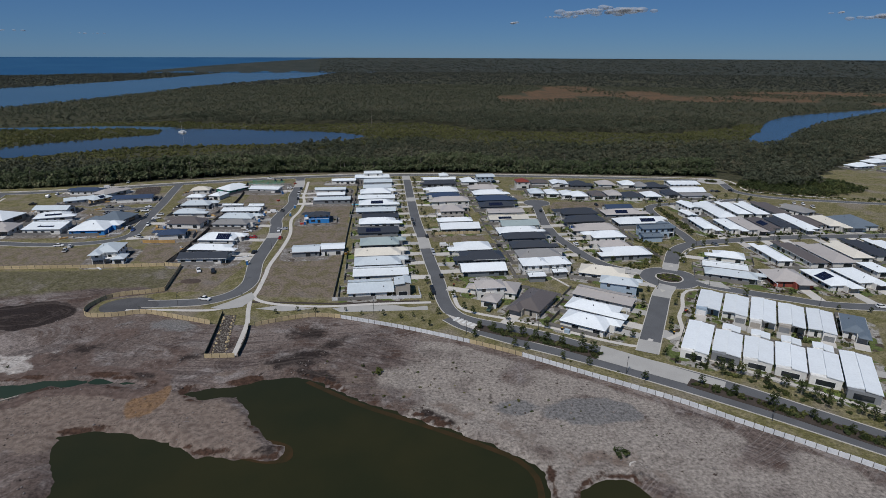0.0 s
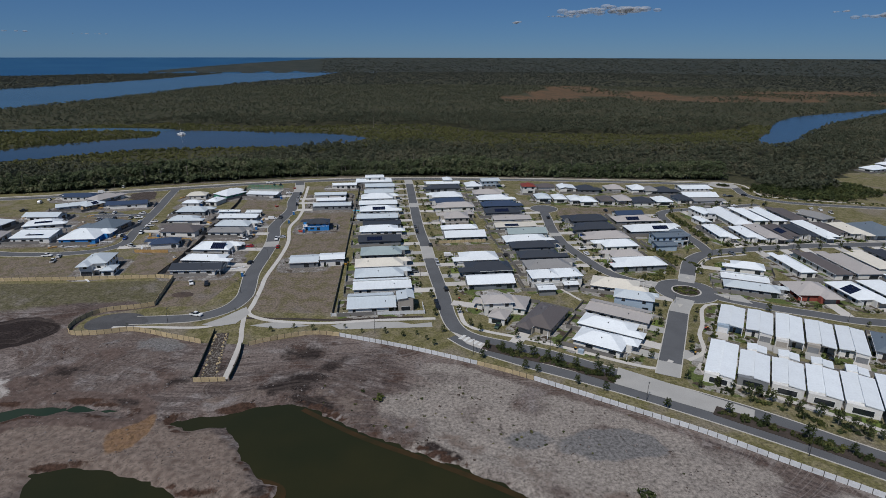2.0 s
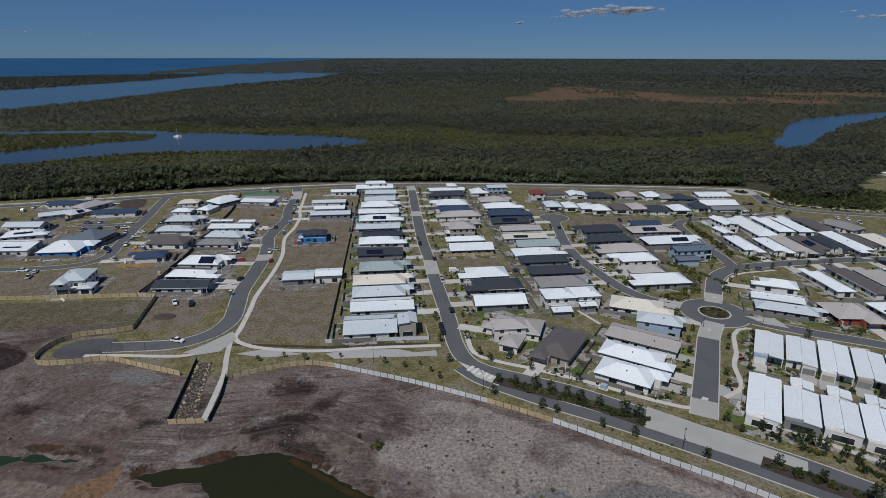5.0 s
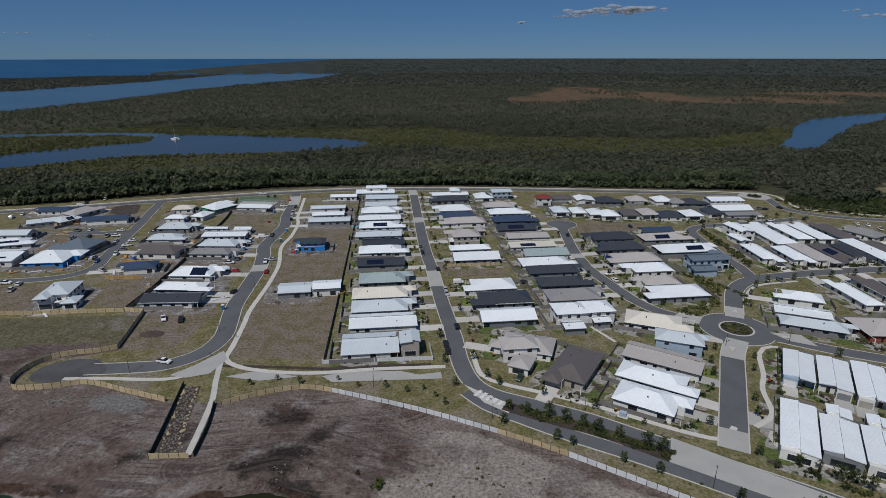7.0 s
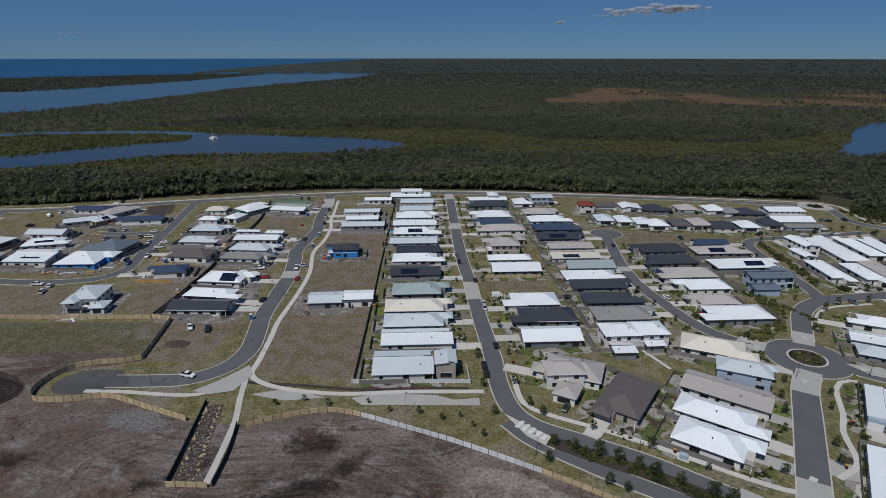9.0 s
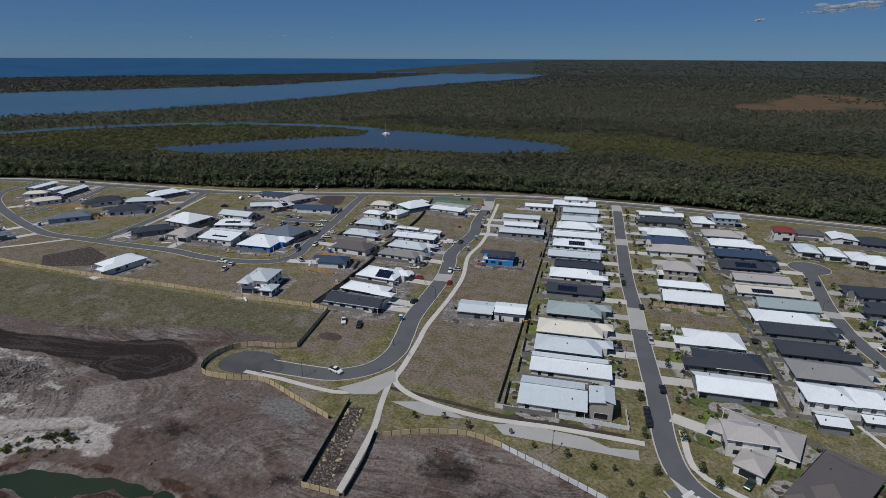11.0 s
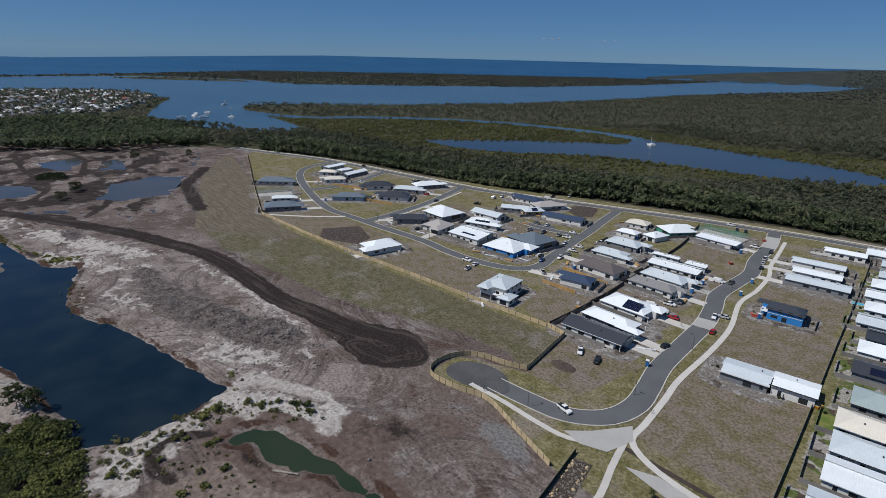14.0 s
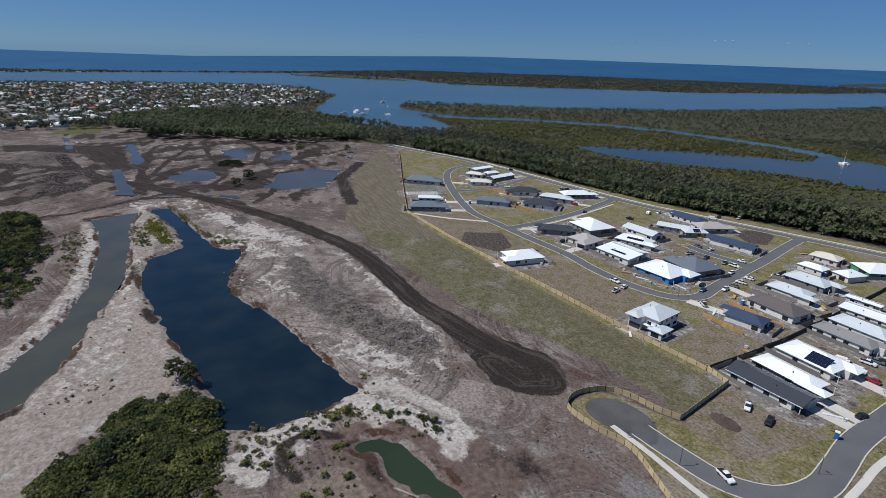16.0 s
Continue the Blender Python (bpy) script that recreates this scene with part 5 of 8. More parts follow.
    vx, vy = rnd.uniform(-0.3, 0.3) * L, -W * 0.2
    vz = z + (W / 2 + vy) * (0.40 if style == "hip" else 0.34 if style == "gable" else 0.112)
    rod(vent, (vx, vy, vz - 0.1), (vx, vy, vz + 0.35), 0.14, 0.14, 8)
    rod(vent, (vx, vy, vz + 0.33), (vx, vy, vz + 0.55), 0.24, 0.12, 8)
    part("roof_vent", vent, "steel", rf)


def house(x, y, ang, L, W, z, style, roof, wall, solar=None, front=True):
    """A single house; ang points its front at the street."""
    rnd = random.Random(int(x * 13 + y * 7))
    if L > 19 and W <= 12 and style != "step" and x < 130:
        W *= 1.08  # eaves on either side
    root = empty("house", pose(x, y, 0, 0, 0, ang),
                 f"{'two-storey' if z > 4 else 'single-storey'} {WALL_WORDS[wall]} house under a {ROOF_WORDS[roof]} {'metal hip' if style == 'hip' else 'metal gable' if style == 'gable' else 'low stepped' if style == 'step' else 'low skillion'} roof"
                 if style != "frame" else "unroofed timber house frame with bare roof trusses", "house", "houses of the estate")
    HOUSES.append(root)
    if style == "frame":
        timber_frame(root, L, W, z, "teal" in roof)
        return root
    if solar is None and rnd.random() < 0.08 and z < 4:
        solar = rnd.choice(((6, 2), (8, 2), (4, 2), (3, 1)))
    body(root, L, W, z, style, roof, wall, rnd, front=front, solar=solar)
    if z > 4:
        block_bm = boxes((-L / 2 + 0.5, L / 2 - 0.5, -W / 2 + 0.5, W / 2 - 0.5, 2.75, 2.95))
        part("floor_band", block_bm, "frame_white", root)
        for s in (-1, 1):
            for i in range(max(2, int(L / 4))):
                c = -L / 2 + 1.6 + i * 3.6
                if c + 0.8 < L / 2 - 0.6:
                    glazing(root, c - 0.7, c + 0.7, s * (W / 2 - 0.55), 3.7, 5.0, s)
        for i in range(2):
            c = (i - 0.5) * W * 0.5
            glazing(root, c - 0.8, c + 0.8, L / 2 - 0.55, 3.7, 5.0, 1, "y")
            glazing(root, c - 0.8, c + 0.8, -L / 2 + 0.55, 3.7, 5.0, -1, "y")
    return root


def wing(x, y, ang, L, W, z, style, roof, wall):
    """A further block of the last house."""
    root = HOUSES[-1]
    rnd = random.Random(int(x * 11 + y * 5))
    kids = set(root.children)
    body(root, L, W, z, style, roof, wall, rnd, 0.0, False)
    m = root.matrix_basis.inverted() @ pose(x, y, 0.02, 0, 0, ang)
    for ob in root.children:
        if ob not in kids:
            ob.matrix_basis = m
    if z > 4:
        kids = set(root.children)
        for s in (-1, 1):
            for c in (-L / 4, L / 4):
                glazing(root, c - 0.7, c + 0.7, s * (W / 2 - 0.55), 3.7, 5.0, s)
        for ob in root.children:
            if ob not in kids:
                ob.matrix_basis = m


def timber_frame(root, L, W, z, tint):
    """Posts, plates and roof trusses of a house not yet clad."""
    mat = "roof_teal" if tint else "wall_green"
    n = int(L / 1.2)
    part("slab", boxes((-L / 2, L / 2, -W / 2, W / 2, 0, 0.15)), "concrete", root)
    for i in range(n + 1):
        x = -L / 2 + i * L / n
        bm = bmesh.new()
        for s in (-1, 1):
            block(bm, x - 0.05, x + 0.05, s * W / 2 - 0.05, s * W / 2 + 0.05, 0.15, z)
            rod(bm, (x, s * W / 2, z), (x, 0, z + W * 0.2), 0.07, n=4)
            rod(bm, (x, s * W / 4, z), (x, s * W / 4, z + W * 0.1), 0.05, n=4)
            rod(bm, (x, s * W / 4, z + W * 0.1), (x, 0, z), 0.05, n=4)
        block(bm, x - 0.04, x + 0.04, -W / 2, W / 2, z - 0.1, z)
        part("truss", bm, mat, root)
    part("plate", boxes((-L / 2, L / 2, -W / 2 - 0.05, -W / 2 + 0.05, z - 0.05, z + 0.08), (-L / 2, L / 2, W / 2 - 0.05, W / 2 + 0.05, z - 0.05, z + 0.08)), mat, root)


# west side of the straight street
house(-32.1, 229.0, 7, 20.3, 15.0, 3.0, "skil", "lt", "white")
wing(-17.9, 228.5, -83, 9.0, 7.4, 5.8, "skil", "lt", "taupe")
house(-29.6, 247.4, 7, 26.2, 11.0, 3.0, "skil", "white", "white")
house(-31.4, 261.2, 7, 25.6, 11.0, 3.0, "hip", "lt", "white")
house(-32.9, 274.9, 7, 26.4, 11.0, 3.0, "hip", "cream", "white")
house(-33.8, 291.9, 7, 23.9, 13.0, 3.0, "hip", "green", "grey")
house(-38.1, 313.2, 7, 23.9, 11.0, 3.0, "gable", "dark", "grey", (8, 2))
house(-39.5, 331.9, 7, 25.1, 11.0, 3.0, "hip", "white", "white")
house(-40.4, 345.2, 7, 23.5, 10.0, 3.0, "skil", "dark", "grey")
house(-44.9, 360.0, 7, 26.4, 11.0, 3.0, "skil", "lt", "white")
house(-45.4, 377.2, 7, 26.5, 11.0, 3.0, "hip", "white", "white", (8, 2))
house(-48.4, 394.8, 7, 26.8, 11.0, 3.0, "skil", "white", "white")
house(-49.8, 411.4, 7, 25.5, 12.0, 3.0, "hip", "white", "white")
house(-51.7, 429.1, 7, 22.1, 12.0, 3.0, "skil", "lt", "white")
house(-53.4, 449.3, 7, 23.3, 12.0, 3.0, "skil", "lt", "white")
house(-60.3, 467.1, 7, 29.1, 14.0, 3.0, "skil", "white", "white")
wing(-59.7, 469.2, 7, 15.6, 9.0, 5.8, "skil", "white", "white")
# east side of the straight street
house(23.5, 230.0, 163, 21.1, 13.0, 3.0, "hip", "taupe", "white")
wing(20.8, 216.7, -114, 9.0, 7.7, 3.0, "hip", "taupe", "white")
wing(20.4, 225.4, -173, 12.8, 9.0, 5.6, "hip", "taupe", "white")
house(19.3, 253.3, -173, 22.2, 11.0, 3.0, "gable", "white", "slate")
house(18.6, 269.6, -173, 24.9, 13.0, 3.0, "hip", "dark", "grey", (9, 2))
house(14.7, 284.4, -173, 22.2, 13.0, 3.0, "hip", "white", "white")
house(9.8, 322.1, -173, 23.9, 12.0, 3.0, "gable", "white", "slate")
wing(7.2, 335.4, -173, 22.1, 8.0, 3.0, "hip", "white", "white")
house(4.1, 352.0, -173, 18.1, 13.0, 5.6, "hip", "taupe", "taupe")
wing(14.4, 368.8, 97, 9.0, 6.0, 3.0, "hip", "taupe", "taupe")
house(4.6, 387.1, -173, 27.6, 11.0, 3.0, "hip", "taupe", "white")
house(0.7, 400.1, -173, 23.3, 10.0, 3.0, "hip", "blue", "white")
house(-1.3, 416.8, -173, 24.8, 13.0, 3.0, "hip", "white", "white", (5, 3))
house(-3.6, 442.9, -173, 27.8, 9.0, 3.0, "hip", "dark", "grey")
house(-4.3, 459.0, -173, 28.6, 10.0, 3.0, "skil", "white", "white")
wing(-0.0, 461.0, 97, 9.0, 7.8, 5.8, "hip", "white", "white")
house(20.8, 452.2, 97, 14.0, 13.5, 3.0, "hip", "white", "white")
# west side of the court
house(34.5, 458.6, 7, 15.5, 12.0, 5.6, "skil", "lt", "lblue")
house(30.7, 426.1, 7, 22.9, 11.0, 3.0, "hip", "taupe", "white")
house(34.7, 408.9, 7, 25.8, 11.0, 3.0, "hip", "white", "white")
house(37.1, 391.2, 7, 27.1, 11.0, 3.0, "hip", "blue", "grey")
house(37.6, 373.5, 7, 25.9, 11.0, 3.0, "hip", "dark", "grey", (9, 2))
house(40.9, 357.9, 7, 24.5, 11.0, 3.0, "skil", "taupe", "white")
house(41.2, 342.3, 7, 25.7, 11.0, 3.0, "skil", "cream", "white", (8, 2))
house(46.3, 328.6, 7, 23.5, 11.0, 3.0, "gable", "green", "white")
house(44.9, 314.1, 7, 26.8, 11.0, 3.0, "hip", "white", "white")
house(47.2, 303.6, 7, 26.7, 10.0, 3.0, "hip", "dark", "grey")
house(48.5, 288.2, 7, 24.2, 10.0, 3.0, "hip", "dark", "grey")
house(50.5, 273.5, 7, 25.1, 12.0, 3.0, "hip", "grey", "white")
house(44.1, 253.3, 7, 13.6, 11.0, 5.7, "hip", "white", "white")
wing(43.9, 244.1, 7, 8.4, 7.0, 3.0, "skil", "white", "grey")
house(38.1, 214.2, -121, 23.8, 13.0, 3.0, "hip", "brown", "taupe")
# below the roundabout
house(55.3, 255.1, 8, 12.3, 11.0, 5.7, "hip", "white", "white")
wing(55.7, 249.3, 8, 7.3, 6.0, 3.0, "skil", "white", "grey")
house(77.2, 248.4, -20, 23.4, 12.0, 3.0, "hip", "cream", "white")
wing(78.4, 229.7, -20, 16.4, 9.0, 5.7, "hip", "lt", "lblue")
house(69.6, 219.9, -31, 25.5, 11.0, 3.0, "skil", "taupe", "white")
house(62.8, 207.6, -31, 23.5, 10.2, 3.0, "hip", "white", "white")
house(57.0, 195.6, -31, 20.5, 11.4, 3.0, "hip", "white", "white")
# along the river road
house(62.7, 438.7, 93, 11.0, 10.9, 5.6, "hip", "red", "white")
house(77.8, 447.6, 3, 14.4, 11.0, 3.0, "hip", "brown", "white", (4, 2))
house(93.6, 445.3, 93, 14.0, 13.9, 3.0, "skil", "white", "white")
house(108.9, 440.8, 3, 17.2, 14.0, 3.0, "hip", "dark", "grey")
house(130.3, 443.4, 3, 14.2, 13.0, 3.0, "hip", "taupe", "white")
house(148.4, 443.0, 93, 14.0, 13.0, 3.0, "hip", "white", "white")
house(156.9, 437.8, 93, 14.0, 11.6, 3.0, "hip", "grey", "white")
house(167.5, 436.0, 3, 16.5, 14.0, 3.0, "hip", "dark", "grey")
house(189.7, 436.7, 3, 24.2, 14.0, 5.0, "skil", "white", "white")
house(69.9, 413.6, -87, 14.0, 11.3, 3.0, "hip", "lt", "white")
house(81.5, 411.7, -87, 14.0, 9.9, 3.0, "hip", "white", "white")
house(92.4, 408.4, -87, 14.0, 10.4, 3.0, "hip", "white", "white")
house(100.0, 404.7, -87, 14.0, 12.4, 3.0, "hip", "white", "white")
house(114.1, 406.4, -87, 14.0, 11.1, 3.0, "hip", "brown", "white")
house(126.9, 408.4, -87, 15.0, 12.2, 3.0, "hip", "taupe", "white")
house(138.4, 402.8, -177, 14.7, 14.0, 3.0, "hip", "dark", "white")
house(154.0, 405.0, -87, 14.0, 12.4, 3.0, "hip", "white", "white")
house(170.8, 411.2, -87, 14.0, 11.6, 3.0, "hip", "dark", "white")
house(185.9, 418.9, 4, 26.3, 13.0, 3.0, "gable", "white", "white")
house(187.1, 405.5, 4, 23.2, 10.0, 3.0, "skil", "grey", "white")
# east side of the court
house(87.6, 356.0, -173, 26.3, 12.0, 3.0, "hip", "dark", "grey")
house(88.2, 338.6, -173, 25.3, 12.0, 3.0, "hip", "dark", "grey")
house(90.3, 320.6, -173, 26.0, 12.0, 3.0, "hip", "taupe", "white", (3, 2))
house(92.9, 306.2, -173, 21.9, 11.0, 3.0, "hip", "white", "white")
house(91.4, 289.6, -173, 19.3, 9.0, 3.0, "hip", "taupe", "white")
house(95.1, 277.3, -173, 26.7, 12.0, 3.0, "hip", "white", "grey")
# inside the crescent
house(118.6, 368.8, 7, 18.6, 10.0, 3.0, "gable", "blue", "white")
house(118.6, 355.1, 7, 28.1, 11.0, 3.0, "hip", "taupe", "grey")
house(123.5, 335.3, 7, 33.2, 12.0, 3.0, "hip", "white", "grey", (9, 2))
house(124.5, 313.5, 7, 20.0, 9.0, 5.8, "skil", "slate", "lblue")
wing(119.0, 304.5, 7, 12.0, 8.0, 3.4, "skil", "slate", "lblue")
wing(132.5, 318.0, 97, 11.0, 8.0, 5.4, "skil", "slate", "slate")
# east of the crescent
house(166.0, 366.0, 100, 18.0, 9.6, 5.4, "skil", "white", "white")
wing(160.5, 353.5, 100, 13.0, 7.0, 3.0, "skil", "white", "white")
house(160.0, 329.0, -88, 26.0, 9.5, 3.0, "hip", "white", "white")
house(181.5, 362.6, 92, 40.3, 12.8, 3.0, "hip", "white", "white")
house(196.7, 366.7, 92, 31.1, 10.0, 3.0, "hip", "white", "white")
house(208.2, 366.5, 92, 31.2, 9.8, 3.0, "hip", "white", "white")
house(222.2, 367.5, 92, 29.8, 11.2, 3.0, "hip", "brown", "white")
house(237.9, 365.3, 117, 21.0, 12.4, 3.0, "hip", "grey", "white", (7, 2))
house(175.0, 326.9, -88, 24.0, 9.6, 3.0, "hip", "white", "white")
house(185.8, 328.4, -88, 29.1, 10.3, 3.0, "hip", "taupe", "white")
house(197.2, 329.4, -88, 25.6, 10.3, 3.0, "hip", "brown", "white")
house(208.2, 331.6, -88, 22.3, 9.3, 3.0, "hip", "dark", "white")
house(219.6, 333.7, -88, 35.0, 10.0, 3.0, "hip", "white", "white")
house(228.8, 336.1, -88, 24.1, 8.3, 3.0, "hip", "brown", "white")
house(240.2, 334.5, -88, 25.0, 11.6, 3.0, "hip", "cream", "white")
house(255.3, 334.4, -88, 24.9, 19.4, 3.0, "hip", "slate", "white")
# behind the eastern street
house(146.8, 272.5, 158, 17.5, 10.0, 3.0, "hip", "white", "white")
house(172.2, 276.2, 92, 26.8, 8.3, 3.0, "hip", "white", "white")
house(187.5, 277.1, 92, 33.8, 9.3, 3.0, "hip", "brown", "white")
house(200.7, 276.3, 92, 31.1, 13.4, 3.0, "hip", "taupe", "white")
house(214.9, 281.1, 92, 26.5, 11.2, 3.0, "hip", "cream", "white")
house(228.5, 285.1, 92, 28.2, 9.8, 3.0, "hip", "dark", "white")
house(241.4, 286.6, 92, 24.6, 9.7, 3.0, "hip", "white", "white")
house(138.8, 257.2, -22, 20.4, 9.0, 3.0, "skil", "white", "white")
house(137.4, 245.7, -22, 25.1, 9.0, 3.0, "hip", "lt", "grey")
house(160.3, 242.3, -92, 18.0, 17.3, 3.0, "hip", "taupe", "red")
house(179.7, 240.6, -85, 22.9, 13.1, 3.0, "hip", "white", "white", (6, 3))
house(194.9, 243.2, -85, 21.2, 12.3, 3.0, "hip", "white", "white")
house(211.2, 255.0, -85, 13.7, 8.8, 3.0, "hip", "white", "white")
house(157.5, 192.3, -120, 20.0, 8.7, 3.0, "hip", "slate", "white")
# terraces on the avenue
for i in range(6):
    house(93.5 + 8.45 * i, 182.3 - 4.75 * i, -119, (26.5, 20, 19, 20, 20.5, 28)[i], 9.1, 3.3, "step", "white", ("white", "grey", "white", "white", "white", "grey")[i], (), False)
    if 0 < i < 5:
        wing(93.5 + 8.45 * i + 7.0, 182.3 - 4.75 * i + 11.6, -119, 6.5, 6.2, 3.1, "step", "white", "white")
for i in range(5):
    house(112.4 + 8.55 * i, 214.8 - 4.85 * i, -119, (21, 22, 25, 23, 23)[i], 9.0, 3.3, "step", "white", ("lblue", "white", "white", "taupe", "white")[i], ())
# north-western loop
house(-430.9, 300.5, 49, 28.5, 13.0, 3.0, "hip", "slate", "white", (6, 2))
house(-399.8, 282.6, 70, 23.6, 9.0, 3.0, "frame", "teal", "white")
house(-377.6, 277.3, 63, 16.2, 7.0, 3.0, "hip", "white", "white")
house(-359.5, 266.9, 64, 23.7, 13.0, 3.0, "hip", "slate", "grey")
house(-436.1, 351.0, -140, 15.1, 8.0, 3.0, "hip", "cream", "white")
house(-409.5, 338.9, -122, 19.4, 9.0, 3.0, "hip", "cream", "white")
house(-444.6, 362.1, 102, 23.0, 9.0, 5.8, "skil", "white", "grey")
house(-435.1, 367.4, 93, 13.5, 7.0, 3.0, "hip", "white", "white")
house(-420.0, 366.4, 104, 26.9, 8.0, 3.0, "gable", "white", "slate")
house(-371.2, 352.8, -123, 23.1, 12.0, 3.0, "hip", "dark", "white")
house(-354.1, 316.1, -135, 23.5, 10.0, 3.0, "hip", "slate", "lblue")
house(-335.9, 341.1, -139, 24.5, 12.0, 3.0, "hip", "dark", "white")
house(-344.6, 364.7, 35, 24.2, 9.0, 3.0, "hip", "lt", "white")
house(-347.6, 386.8, 71, 25.3, 11.0, 3.0, "hip", "white", "grey")
house(-283.5, 312.8, -131, 21.5, 10.0, 3.0, "hip", "dark", "grey")
# western crescent
house(-280.8, 338.7, 176, 22.8, 19.6, 3.0, "hip", "white", "grey")
house(-260.4, 314.9, -80, 16.1, 15.5, 3.0, "hip", "taupe", "white")
house(-235.1, 319.3, 4, 21.9, 18.7, 3.4, "skil", "white", "white", (9, 1))
house(-246.8, 341.8, 20, 21.9, 11.0, 3.0, "hip", "white", "white", (9, 1))
house(-259.1, 359.4, -177, 22.7, 10.0, 3.0, "gable", "lt", "white")
house(-207.2, 318.7, 6, 23.0, 18.9, 3.0, "hip", "white", "blue")
house(-207.6, 338.9, 174, 21.6, 18.9, 3.0, "hip", "slate", "grey", (8, 2))
house(-171.6, 270.6, -80, 17.6, 12.4, 5.6, "hip", "lt", "white")
wing(-163.8, 265.6, -80, 8.0, 6.4, 3.0, "hip", "lt", "white")
house(-253.2, 265.7, -99, 21.1, 14.0, 3.0, "hip", "white", "white")
house(-257.7, 384.7, 30, 18.7, 9.0, 3.0, "gable", "lt", "white")
house(-245.2, 388.2, 61, 14.5, 9.0, 3.0, "hip", "lt", "timber")
house(-248.3, 408.4, 67, 22.4, 12.0, 3.0, "hip", "taupe", "white")
house(-222.3, 390.6, -167, 26.9, 9.0, 3.0, "gable", "blue", "white")
house(-269.6, 411.8, -177, 25.7, 9.0, 3.0, "hip", "blue", "white")
house(-158.6, 330.1, 178, 24.0, 13.3, 3.0, "hip", "brown", "white")
house(-157.2, 306.6, -167, 17.4, 10.2, 3.0, "hip", "blue", "white")
# west side of the winding street
house(-184.5, 416.7, -171, 14.1, 10.0, 3.0, "hip", "cream", "white")
house(-161.7, 422.9, 57, 20.7, 15.9, 3.0, "hip", "white", "green")
house(-178.6, 393.9, -179, 12.7, 8.0, 3.0, "hip", "white", "white")
wing(-164.9, 400.3, 77, 12.5, 9.6, 3.0, "hip", "white", "white")
house(-168.1, 373.6, 3, 21.8, 10.9, 3.0, "hip", "lt", "grey")
house(-164.5, 352.3, 3, 20.4, 9.6, 3.0, "hip", "lt", "white")
house(-143.7, 370.4, 3, 14.2, 4.3, 3.0, "skil", "white", "white")
wing(-127.3, 369.4, 3, 10.4, 6.0, 3.0, "skil", "white", "white")
house(-133.6, 358.7, 3, 25.1, 9.7, 3.0, "skil", "white", "white")
house(-129.2, 341.6, -1, 23.5, 10.2, 3.0, "hip", "lt", "white")
house(-128.2, 327.8, 0, 24.0, 8.8, 3.0, "hip", "grey", "white")
house(-124.6, 299.2, -1, 22.5, 13.2, 3.0, "hip", "white", "white", (7, 3))
house(-122.4, 280.8, -2, 24.0, 9.0, 3.0, "hip", "white", "grey")
house(-121.8, 268.2, 3, 24.8, 9.8, 3.0, "gable", "dark", "white", ())
house(-136.9, 421.9, -4, 23.6, 10.2, 3.0, "skil", "white", "white")
house(-141.6, 440.4, -4, 26.1, 9.0, 3.0, "frame", "green", "white")
# vacant lots
house(-72.5, 279.5, -172, 15.0, 11.5, 3.0, "skil", "lt", "grey")
wing(-58.8, 281.5, -172, 13.0, 10.5, 3.6, "skil", "white", "white")
# vacant lots, frame wrapped in blue
house(-79.8, 340.6, -172, 16.3, 10.0, 4.5, "hip", "dark", "blue")
# east side of the winding street
house(-81.9, 452.2, -173, 20.0, 9.0, 3.0, "skil", "white", "white")
house(-86.7, 419.6, -173, 24.1, 9.0, 3.0, "skil", "lt", "white")
house(-83.2, 402.8, -173, 21.5, 9.0, 3.0, "skil", "white", "white")
house(-79.7, 388.9, -173, 26.9, 10.0, 3.0, "skil", "lt", "grey")
# beyond the park
house(395, 527, 20, 24, 14, 3.0, "hip", "white", "white")
house(425, 548, 20, 24, 14, 3.0, "hip", "white", "white")
house(452, 572, 20, 24, 14, 3.0, "hip", "white", "white")
house(418, 512, 20, 22, 13, 3.0, "hip", "slate", "white")

# the worked ground round each house: gardens in the east, building sites in the west
yard = {"garden": np.zeros(sx.shape), "building": np.zeros(sx.shape)}
for root in HOUSES[1:]:
    hx, hy, ang = root.location.x, root.location.y, root.rotation_euler.z
    box_l, box_w = (SIDES[root.name][1:] if root.name in SIDES else (12, 5))
    close = np.hypot(sx - hx, sy - hy) < 34
    u = (sx[close] - hx) * math.cos(ang) + (sy[close] - hy) * math.sin(ang)
    v = -(sx[close] - hx) * math.sin(ang) + (sy[close] - hy) * math.cos(ang)
    gap = np.hypot(np.maximum(np.abs(u) - box_l, 0), np.maximum(np.abs(v) - box_w, 0))
    key = "building" if hx < -68 else "garden"
    yard[key][close] = np.maximum(yard[key][close], soft((6.5 if key == "building" else 5.0) - gap, 2.5))
for name, values in yard.items():
    full = np.zeros(GX.shape)
    full[small] = values
    at = ground.data.attributes.new(name, "FLOAT", "POINT")
    at.data.foreach_set("value", full.ravel().astype(np.float32))

